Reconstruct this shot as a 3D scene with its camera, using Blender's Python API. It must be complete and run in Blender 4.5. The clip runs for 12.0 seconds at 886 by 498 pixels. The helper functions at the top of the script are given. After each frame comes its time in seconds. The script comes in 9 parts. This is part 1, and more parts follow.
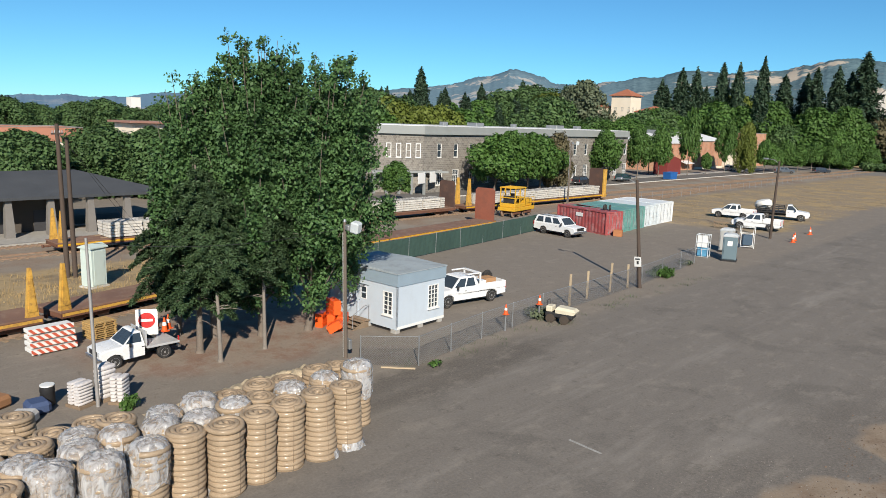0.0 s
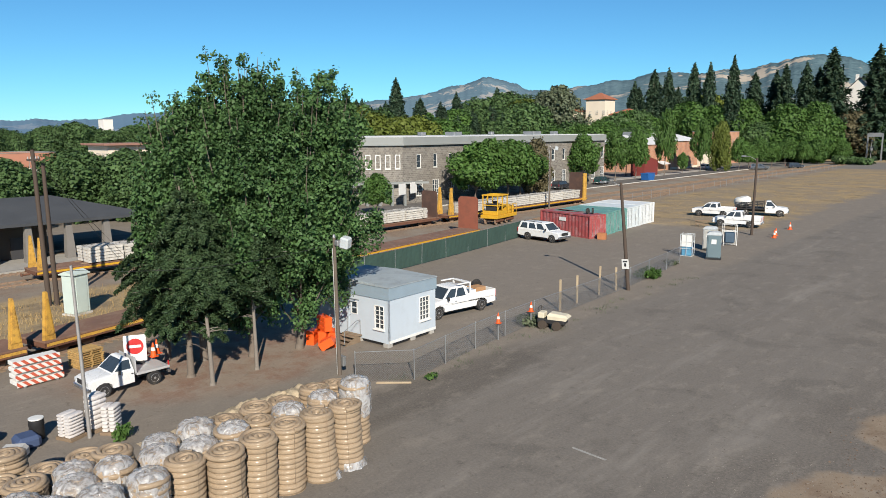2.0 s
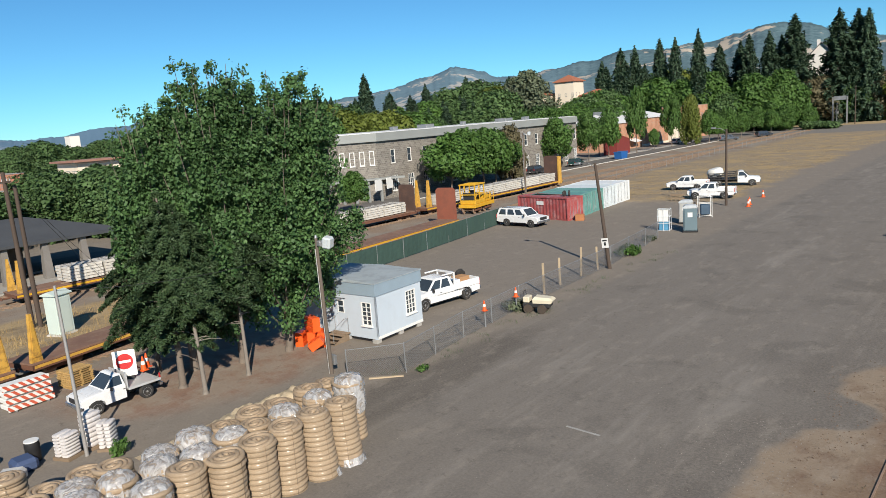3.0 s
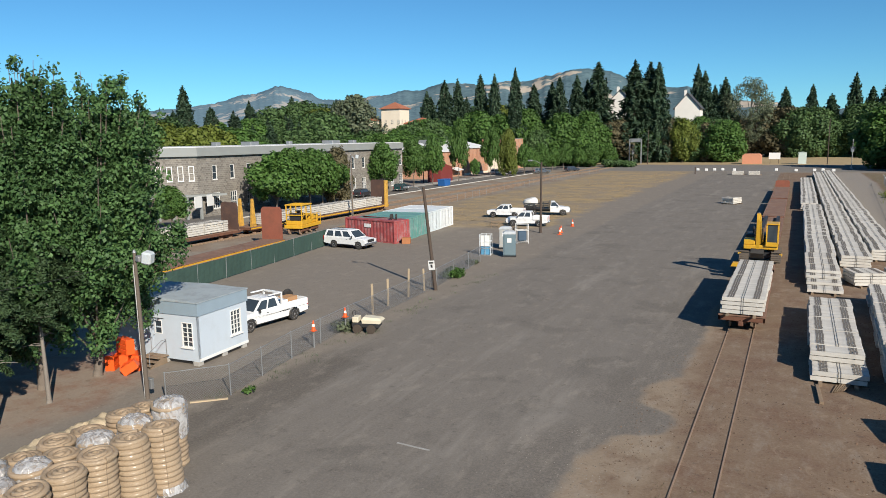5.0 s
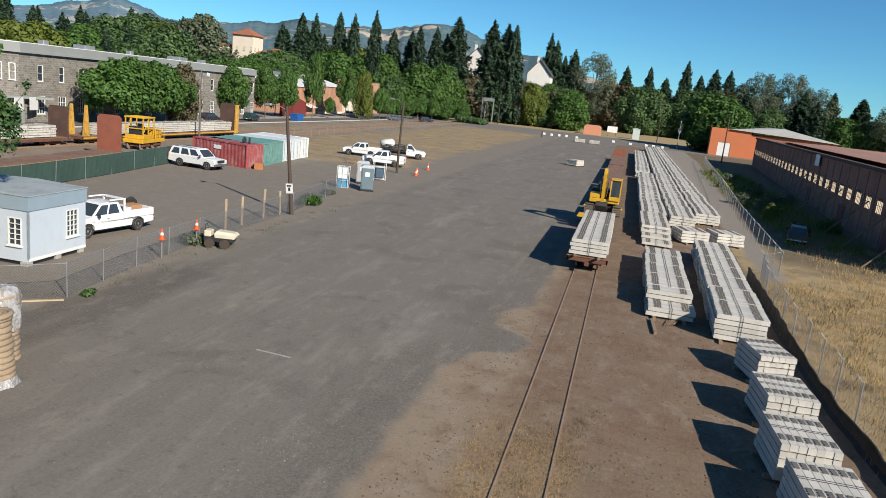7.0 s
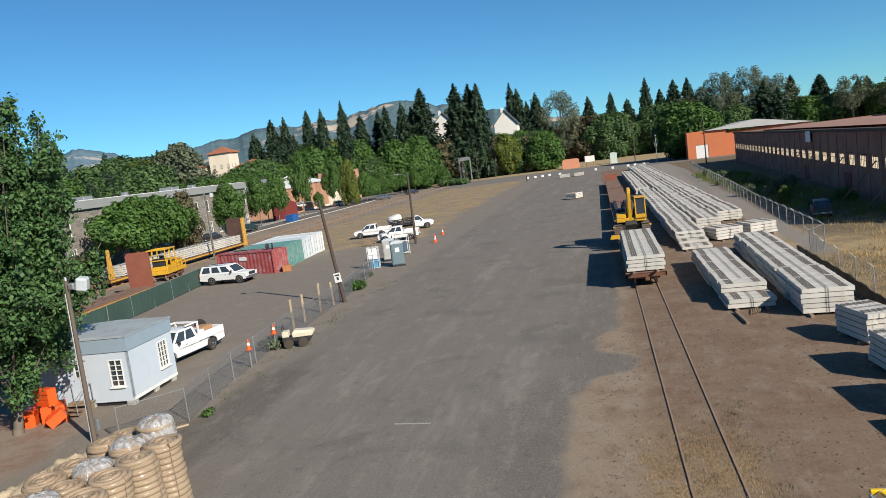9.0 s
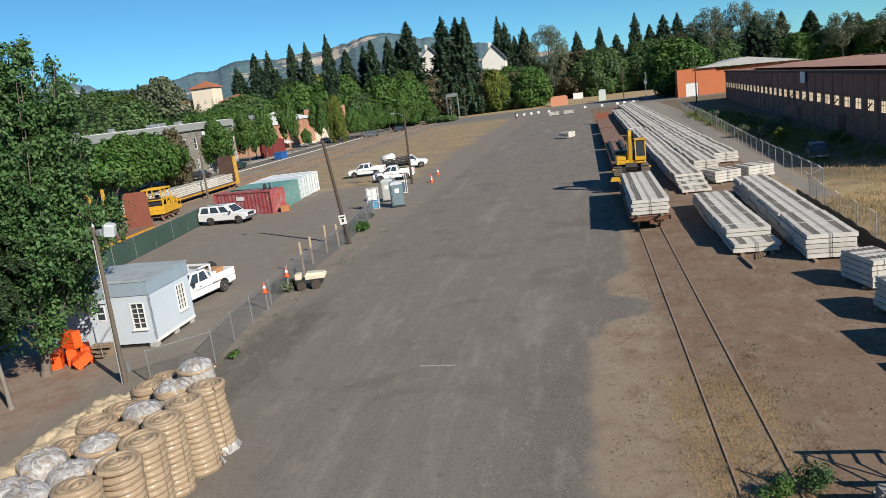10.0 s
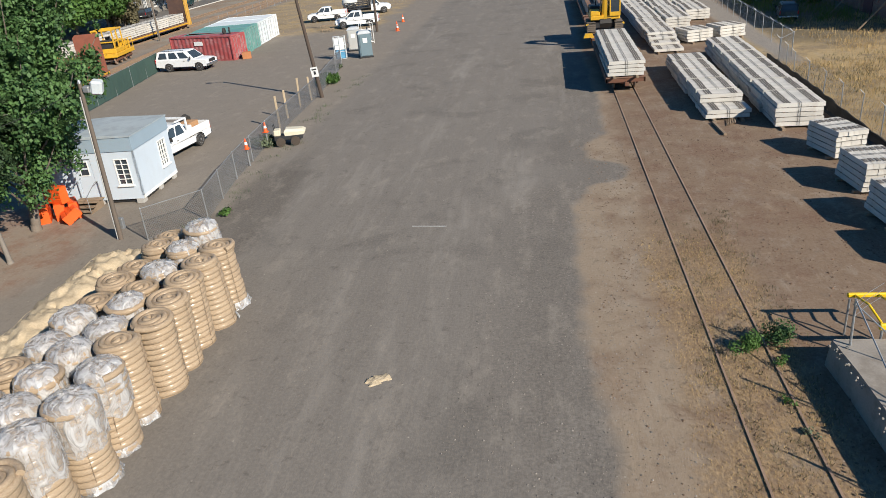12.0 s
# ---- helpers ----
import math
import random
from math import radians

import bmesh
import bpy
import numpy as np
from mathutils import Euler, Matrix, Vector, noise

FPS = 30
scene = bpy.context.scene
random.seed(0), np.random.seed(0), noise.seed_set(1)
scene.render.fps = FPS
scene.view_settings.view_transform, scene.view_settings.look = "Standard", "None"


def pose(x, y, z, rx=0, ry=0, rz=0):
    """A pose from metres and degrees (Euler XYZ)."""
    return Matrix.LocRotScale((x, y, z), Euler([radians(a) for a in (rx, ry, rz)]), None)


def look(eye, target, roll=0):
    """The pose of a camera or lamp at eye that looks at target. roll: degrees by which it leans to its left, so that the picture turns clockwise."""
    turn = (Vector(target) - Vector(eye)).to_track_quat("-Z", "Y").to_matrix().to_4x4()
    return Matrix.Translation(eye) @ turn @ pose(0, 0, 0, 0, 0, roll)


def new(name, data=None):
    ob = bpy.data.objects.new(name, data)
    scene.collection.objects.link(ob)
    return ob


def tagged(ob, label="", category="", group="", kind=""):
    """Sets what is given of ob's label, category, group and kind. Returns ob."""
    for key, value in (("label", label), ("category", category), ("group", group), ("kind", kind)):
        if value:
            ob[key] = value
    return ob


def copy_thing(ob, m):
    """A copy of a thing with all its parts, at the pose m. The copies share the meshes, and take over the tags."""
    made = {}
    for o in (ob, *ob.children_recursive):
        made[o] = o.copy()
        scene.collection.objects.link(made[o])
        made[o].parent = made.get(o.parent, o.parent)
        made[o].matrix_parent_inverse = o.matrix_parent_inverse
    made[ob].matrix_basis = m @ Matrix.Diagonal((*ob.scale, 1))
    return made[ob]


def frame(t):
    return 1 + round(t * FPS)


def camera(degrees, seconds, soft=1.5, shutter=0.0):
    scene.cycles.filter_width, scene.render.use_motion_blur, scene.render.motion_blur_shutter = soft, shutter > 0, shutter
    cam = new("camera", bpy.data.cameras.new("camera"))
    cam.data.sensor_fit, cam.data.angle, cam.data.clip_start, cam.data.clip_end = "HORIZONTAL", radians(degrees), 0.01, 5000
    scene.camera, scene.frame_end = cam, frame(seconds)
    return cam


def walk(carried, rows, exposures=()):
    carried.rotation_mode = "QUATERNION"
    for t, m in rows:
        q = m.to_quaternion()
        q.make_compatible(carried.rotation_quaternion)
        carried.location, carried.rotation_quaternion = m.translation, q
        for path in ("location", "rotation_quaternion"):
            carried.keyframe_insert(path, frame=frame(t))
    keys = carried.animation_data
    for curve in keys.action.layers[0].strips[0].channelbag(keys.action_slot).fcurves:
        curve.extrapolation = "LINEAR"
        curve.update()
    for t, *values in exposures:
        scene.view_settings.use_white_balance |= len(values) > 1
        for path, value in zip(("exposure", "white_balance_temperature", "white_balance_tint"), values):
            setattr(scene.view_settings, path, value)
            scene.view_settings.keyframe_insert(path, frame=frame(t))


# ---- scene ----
cam = camera(63.27, 12.0, 0.65)
# t, x, y, z, yaw, pitch, roll
ROWS = [
    (0, 4.196, 5.210, 12.744, 43.641, -10.094, 1.938),
    (0.5, 4.329, 5.594, 12.718, 41.915, -15.720, 6.934),
    (1, 4.150, 5.474, 12.692, 41.509, -12.790, 7.068),
    (1.5, 3.699, 5.315, 12.911, 41.815, -10.280, 3.814),
    (2, 3.598, 5.060, 12.779, 42.077, -9.320, -0.294),
    (2.5, 3.659, 4.949, 12.772, 41.839, -10.115, -3.245),
    (4.5, 3.928, 4.114, 13.078, 32.087, -8.673, -3.150),
    (5, 3.494, 4.260, 12.648, 26.234, -8.750, -0.902),
    (5.5, 3.055, 4.875, 11.805, 20.259, -9.503, 1.394),
    (6, 2.759, 5.422, 11.155, 15.848, -11.548, 3.907),
    (6.5, 2.744, 4.595, 11.131, 13.454, -12.230, 6.341),
    (8.5, -1.139, 2.599, 10.175, 11.225, -9.273, -0.560),
    (9, -1.720, 1.587, 10.507, 12.906, -6.883, -7.391),
    (9.5, -2.444, 1.012, 10.900, 13.155, -8.680, -8.485),
    (10, -3.260, 0.719, 11.274, 12.202, -12.046, -7.139),
    (10.5, -4.035, 0.470, 11.618, 10.739, -15.588, -5.348),
    (11, -4.356, 0.180, 11.904, 9.968, -19.171, -4.113),
    (11.5, -4.687, -0.249, 12.084, 9.444, -23.329, -3.877),
    (12, -4.772, -0.465, 12.460, 9.526, -24.448, -5.428),
]
walk(cam, [(t, pose(x, y, z, 90 + pitch, 0, yaw) @ pose(0, 0, 0, 0, 0, roll)) for t, x, y, z, yaw, pitch, roll in ROWS],
     exposures=((0, 0.52), (10.5, 0.52), (11.0, 0.53), (11.5, 0.61), (12, 0.70)))

# ---- world and sun ----
SUN = Vector((0.69, -0.56, 0.51)).normalized()
world = bpy.data.worlds.new("sky")
scene.world = world
world.use_nodes = True
wn, wl = world.node_tree.nodes, world.node_tree.links
sky = wn.new("ShaderNodeTexSky")
sky.sky_type = "NISHITA"
sky.sun_disc = False
sky.sun_elevation = math.asin(SUN.z)
sky.sun_rotation = math.atan2(SUN.x, SUN.y)
sky.altitude = 1200
sky.air_density, sky.dust_density, sky.ozone_density = 0.9, 0.0, 3.0
wn["Background"].inputs["Strength"].default_value = 0.0595
tint = wn.new("ShaderNodeMix")
tint.data_type, tint.blend_type = "RGBA", "MULTIPLY"
tint.inputs["Factor"].default_value = 1.0
tint.inputs[7].default_value = (0.545, 1.06, 1.27, 1.0)
wl.new(sky.outputs[0], tint.inputs[6])
wl.new(tint.outputs[2], wn["Background"].inputs["Color"])
sun = new("sun", bpy.data.lights.new("sun", "SUN"))
sun.data.energy, sun.data.angle, sun.data.color = 4.75, radians(0.53), (1.0, 0.915, 0.78)
sun.matrix_world = look(SUN * 200, (0, 0, 0))
scene.view_settings.exposure = 0.52

# ---- mesh building ----
class Geo:
    """Collects vertices and faces of one mesh."""
    def __init__(self):
        self.v, self.f, self.m = [], [], []

    def add(self, verts, faces, mi=0, xf=None):
        k = len(self.v)
        if xf is not None:
            verts = [xf @ Vector(p) for p in verts]
        self.v += [tuple(p) for p in verts]
        self.f += [tuple(i + k for i in face) for face in faces]
        self.m += [mi] * len(faces)
        return self

    def box(self, x0, x1, y0, y1, z0, z1, b=0.0, mi=0, xf=None):
        if b <= 0:
            v = [(x, y, z) for z in (z0, z1) for y in (y0, y1) for x in (x0, x1)]
            f = [(0, 2, 3, 1), (4, 5, 7, 6), (0, 1, 5, 4), (2, 6, 7, 3), (0, 4, 6, 2), (1, 3, 7, 5)]
            return self.add(v, f, mi, xf)
        c = ((x0, x1), (y0, y1), (z0, z1))
        v, ix = [], {}
        for s in [(i, j, k) for i in (0, 1) for j in (0, 1) for k in (0, 1)]:
            for a in range(3):
                p = [c[q][s[q]] + (0 if q == a else (b if s[q] == 0 else -b)) for q in range(3)]
                ix[s, a] = len(v)
                v.append(tuple(p))
        f = []
        for a in range(3):
            q, r = [(1, 2), (2, 0), (0, 1)][a]
            for e in (0, 1):
                loop = []
                for d0, d1 in ((0, 0), (1, 0), (1, 1), (0, 1)):
                    s = [0, 0, 0]
                    s[a], s[q], s[r] = e, d0, d1
                    loop.append(ix[tuple(s), a])
                f.append(tuple(loop if e else loop[::-1]))
            for e in (0, 1):
                for g in (0, 1):
                    s0, s1 = [0, 0, 0], [0, 0, 0]
                    s0[q], s0[r], s1[q], s1[r] = e, g, e, g
                    s1[a] = 1
                    s0, s1 = tuple(s0), tuple(s1)
                    loop = (ix[s0, q], ix[s1, q], ix[s1, r], ix[s0, r])
                    f.append(loop if e == g else loop[::-1])
        for s in [(i, j, k) for i in (0, 1) for j in (0, 1) for k in (0, 1)]:
            loop = (ix[s, 0], ix[s, 1], ix[s, 2])
            f.append(loop if sum(s) % 2 else loop[::-1])
        return self.add(v, f, mi, xf)

    def cyl(self, p0, p1, r0, r1=None, n=10, mi=0, caps=True):
        p0, p1 = Vector(p0), Vector(p1)
        r1 = r0 if r1 is None else r1
        d = (p1 - p0).normalized()
        a = d.orthogonal().normalized()
        c = d.cross(a)
        ring = [math.cos(2 * math.pi * i / n) * a + math.sin(2 * math.pi * i / n) * c for i in range(n)]
        v = [p0 + r0 * q for q in ring] + [p1 + r1 * q for q in ring]
        f = [(i, (i + 1) % n, n + (i + 1) % n, n + i) for i in range(n)]
        if caps:
            f += [tuple(range(n))[::-1], tuple(range(n, 2 * n))]
        return self.add(v, f, mi)

    def tube(self, pts, r, n=6, mi=0, r_end=None):
        k = len(pts) - 1
        for i in range(k):
            ra = r if r_end is None else r + (r_end - r) * i / k
            rb = r if r_end is None else r + (r_end - r) * (i + 1) / k
            self.cyl(pts[i], pts[i + 1], ra, rb, n, mi)
        return self

    def prism(self, poly, axis, a0, a1, mi=0, inset=0.0, xf=None):
        """A polygon pushed along an axis. axis x: poly is (y, z); y: (x, z); z: (x, y). inset shrinks the far cap's width along that axis only."""
        n = len(poly)
        def place(p, a):
            return {"x": (a, p[0], p[1]), "y": (p[0], a, p[1]), "z": (p[0], p[1], a)}[axis]
        v = [place(p, a0) for p in poly] + [place(p, a1) for p in poly]
        f = [(i, (i + 1) % n, n + (i + 1) % n, n + i) for i in range(n)] + [tuple(range(n))[::-1], tuple(range(n, 2 * n))]
        return self.add(v, f, mi, xf)

    def loft(self, rings, mi=0, closed=True):
        """Joins rings of equal count with quads and caps the ends."""
        n = len(rings[0])
        v = [p for ring in rings for p in ring]
        f = [(k * n + i, k * n + (i + 1) % n, (k + 1) * n + (i + 1) % n, (k + 1) * n + i) for k in range(len(rings) - 1) for i in range(n)]
        f += [tuple(range(n))[::-1], tuple(range((len(rings) - 1) * n, len(rings) * n))]
        return self.add(v, f, mi)

    def lathe(self, prof, n=16, c=(0, 0), mi=0, wob=None):
        rings = []
        for k, (r, z) in enumerate(prof):
            rings.append([(c[0] + r * math.cos(2 * math.pi * i / n) * (1 if wob is None else wob(k, i)), c[1] + r * math.sin(2 * math.pi * i / n) * (1 if wob is None else wob(k, i)), z) for i in range(n)])
        return self.loft(rings, mi)

    def mesh(self, name, mats, smooth=0):
        me = bpy.data.meshes.new(name)
        me.from_pydata(self.v, [], self.f)
        for m in (mats if isinstance(mats, (list, tuple)) else [mats]):
            me.materials.append(m)
        me.polygons.foreach_set("material_index", self.m)
        if smooth:
            me.polygons.foreach_set("use_smooth", [True] * len(self.f))
            me.set_sharp_from_angle(angle=radians(smooth))
        me.update()
        return me


def part(name, geo, mats, parent=None, label="", smooth=0, at=None, mesh=None):
    """Links a mesh as ONE object, under a thing or a part."""
    ob = new(name, mesh or geo.mesh(name, mats, smooth))
    ob.parent = parent
    if at is not None:
        ob.matrix_basis = at
    return tagged(ob, label)


def thing(name, m, label, category, group="", kind=""):
    """An Empty at the base of a thing that parents its parts."""
    ob = new(name)
    ob.empty_display_size = 0.3
    ob.matrix_basis = m
    return tagged(ob, label, category, group, kind)


# ---- materials ----
class Nodes:
    def __init__(self, name):
        self.mat = bpy.data.materials.new(name)
        self.mat.use_nodes = True
        self.t = self.mat.node_tree
        self.b = self.t.nodes["Principled BSDF"]
        self.co = self.t.nodes.new("ShaderNodeTexCoord").outputs["Object"]

    def link(self, a, b):
        self.t.links.new(a, b)

    def val(self, sock, x):
        if isinstance(x, (int, float)):
            sock.default_value = x
        elif isinstance(x, (tuple, list)):
            sock.default_value = (*x, 1.0) if len(x) == 3 and sock.type == "RGBA" else x
        else:
            self.link(x, sock)

    def noise(self, scale, detail=3.0, vec=None, rough=0.55, dist=0.0):
        n = self.t.nodes.new("ShaderNodeTexNoise")
        self.link(vec if vec is not None else self.co, n.inputs["Vector"])
        n.inputs["Scale"].default_value, n.inputs["Detail"].default_value = scale, detail
        n.inputs["Roughness"].default_value, n.inputs["Distortion"].default_value = rough, dist
        return n.outputs["Fac"]

    def voro(self, scale, vec=None, out="Distance", feature="F1"):
        n = self.t.nodes.new("ShaderNodeTexVoronoi")
        n.feature = feature
        self.link(vec if vec is not None else self.co, n.inputs["Vector"])
        n.inputs["Scale"].default_value = scale
        return n.outputs[out]

    def math(self, op, a, b=0.0, c=0.0, clamp=False):
        n = self.t.nodes.new("ShaderNodeMath")
        n.operation, n.use_clamp = op, clamp
        for s, x in zip(n.inputs, (a, b, c)):
            self.val(s, x)
        return n.outputs[0]

    def ramp(self, x, lo, hi, a=0.0, b=1.0, smooth=True):
        n = self.t.nodes.new("ShaderNodeMapRange")
        n.interpolation_type = "SMOOTHSTEP" if smooth else "LINEAR"
        for key, q in (("Value", x), ("From Min", lo), ("From Max", hi), ("To Min", a), ("To Max", b)):
            self.val(n.inputs[key], q)
        return n.outputs[0]

    def mix(self, f, a, b, how="MIX"):
        n = self.t.nodes.new("ShaderNodeMix")
        n.data_type, n.blend_type = "RGBA", how
        self.val(n.inputs["Factor"], f)
        self.val(n.inputs[6], a)
        self.val(n.inputs[7], b)
        return n.outputs[2]

    def stretch(self, sx, sy, sz, vec=None):
        n = self.t.nodes.new("ShaderNodeMapping")
        self.link(vec if vec is not None else self.co, n.inputs["Vector"])
        n.inputs["Scale"].default_value = (sx, sy, sz)
        return n.outputs[0]

    def rand(self):
        return self.t.nodes.new("ShaderNodeObjectInfo").outputs["Random"]

    def island(self):
        return self.t.nodes.new("ShaderNodeNewGeometry").outputs["Random Per Island"]

    def bump(self, h, strength=0.3, dist=0.02):
        n = self.t.nodes.new("ShaderNodeBump")
        n.inputs["Strength"].default_value, n.inputs["Distance"].default_value = strength, dist
        self.link(h, n.inputs["Height"])
        self.link(n.outputs[0], self.b.inputs["Normal"])

    def done(self, col=None, rough=None, metal=None, spec=None):
        for key, x in (("Base Color", col), ("Roughness", rough), ("Metallic", metal), ("Specular IOR Level", spec)):
            if x is not None:
                self.val(self.b.inputs[key], x)
        if col is not None and not isinstance(col, tuple):
            self.link(self.mix(1.0, col, (0.87, 0.87, 0.87), "MULTIPLY"), self.b.inputs["Base Color"])
        return self.mat


def plain(name, col, rough=0.7, metal=0.0, var=0.25, scale=1.5, fine=18.0, bump=0.15, dirt=None, amount=0.5, rand=0.0, spec=None, island=0.0):
    """A surface with grain at two scales, and stains of a second colour where given."""
    n = Nodes(name)
    big, small = n.noise(scale, 4.0), n.noise(fine, 3.0)
    k = n.math("ADD", n.math("MULTIPLY", n.math("SUBTRACT", big, 0.5), 2 * var), n.math("MULTIPLY", n.math("SUBTRACT", small, 0.5), 1.4 * var))
    if rand:
        k = n.math("ADD", k, n.math("MULTIPLY", n.math("SUBTRACT", n.rand(), 0.5), 2 * rand))
    if island:
        k = n.math("ADD", k, n.math("MULTIPLY", n.math("SUBTRACT", n.island(), 0.5), 2 * island))
    k = n.math("ADD", k, 1.0)
    c = n.mix(1.0, col, k, "MULTIPLY")
    if dirt:
        c = n.mix(n.math("MULTIPLY", n.ramp(n.noise(scale * 2.3, 6.0, rough=0.7), 0.45, 0.7), amount), c, dirt)
    n.bump(small, bump, 0.02)
    return n.done(c, n.ramp(big, 0.2, 0.8, max(rough - 0.08, 0.02), min(rough + 0.08, 1.0)), metal, spec)


def glass_mat(name, col=(0.03, 0.04, 0.05), rough=0.06):
    n = Nodes(name)
    return n.done(n.mix(n.noise(2.0), col, tuple(q * 1.6 for q in col)), rough, 0.0, 0.6)


WHITE_PAINT = plain("white_car_paint", (0.78, 0.79, 0.8), 0.28, var=0.04, bump=0.0, dirt=(0.45, 0.4, 0.33), amount=0.15)
GLASS = glass_mat("dark_window_glass")
RUBBER = plain("tyre_rubber", (0.025, 0.025, 0.026), 0.85, var=0.3, dirt=(0.16, 0.13, 0.1), amount=0.3)
RIM = plain("steel_rim", (0.45, 0.45, 0.46), 0.4, 0.7, var=0.15)
BLACK = plain("black_plastic", (0.022, 0.022, 0.024), 0.6, var=0.3)
CHROME = plain("dull_chrome", (0.55, 0.56, 0.58), 0.25, 0.9, var=0.1)
LAMP_RED = plain("red_lens", (0.45, 0.02, 0.02), 0.25, var=0.1, bump=0)
LAMP_CLEAR = plain("clear_lens", (0.62, 0.64, 0.66), 0.15, var=0.1, bump=0)
CONCRETE = plain("tie_concrete", (0.58, 0.555, 0.51), 0.88, var=0.16, scale=0.9, fine=22, dirt=(0.33, 0.29, 0.24), amount=0.35, rand=0.10, island=0.08)
PAD = plain("dark_rail_clip", (0.165, 0.15, 0.135), 0.75, 0.2, var=0.4)
STRAP = plain("black_strap", (0.02, 0.02, 0.022), 0.6)
TIMBER = plain("grey_timber", (0.25, 0.18, 0.12), 0.9, var=0.35, scale=2, fine=30, rand=0.15)
POLE_WOOD = plain("weathered_pole_wood", (0.075, 0.054, 0.042), 0.9, var=0.35, scale=1.0, fine=25)
GALV = plain("galvanised_steel", (0.36, 0.37, 0.38), 0.5, 0.6, var=0.2)
RUST = plain("rusted_steel", (0.17, 0.075, 0.045), 0.85, 0.15, var=0.4, scale=0.7, dirt=(0.08, 0.045, 0.035), amount=0.6)
RUST_RED = plain("oxide_red_paint", (0.27, 0.085, 0.05), 0.75, var=0.25, scale=0.5, dirt=(0.14, 0.06, 0.04), amount=0.4)
RAIL = plain("rail_steel", (0.30, 0.205, 0.145), 0.8, 0.1, var=0.35)
YELLOW = plain("yellow_paint", (0.66, 0.37, 0.025), 0.42, var=0.15, scale=1.0, dirt=(0.25, 0.15, 0.05), amount=0.35)
YELLOW_OLD = plain("faded_yellow_paint", (0.60, 0.34, 0.06), 0.6, var=0.25, scale=1.2, dirt=(0.16, 0.08, 0.04), amount=0.6)
ORANGE_PLASTIC = plain("orange_plastic", (0.85, 0.11, 0.015), 0.45, var=0.12, bump=0.05)
TRAILER_WALL = plain("pale_blue_painted_siding", (0.53, 0.60, 0.675), 0.6, var=0.06, scale=0.6, dirt=(0.42, 0.45, 0.48), amount=0.2)
TRAILER_BAND = plain("grey_blue_fascia_paint", (0.27, 0.35, 0.42), 0.6, var=0.1)
TRAILER_ROOF = plain("grey_roof_membrane", (0.34, 0.39, 0.42), 0.8, var=0.15, scale=0.5, dirt=(0.2, 0.21, 0.22), amount=0.4)
WHITE_TRIM = plain("white_trim_paint", (0.78, 0.78, 0.76), 0.55, var=0.08)
PALE_GREEN = plain("green_mesh_screen", (0.035, 0.075, 0.062), 0.9, var=0.25, scale=0.6)
DARK_STEEL = plain("dark_steel", (0.06, 0.055, 0.05), 0.6, 0.5, var=0.3)

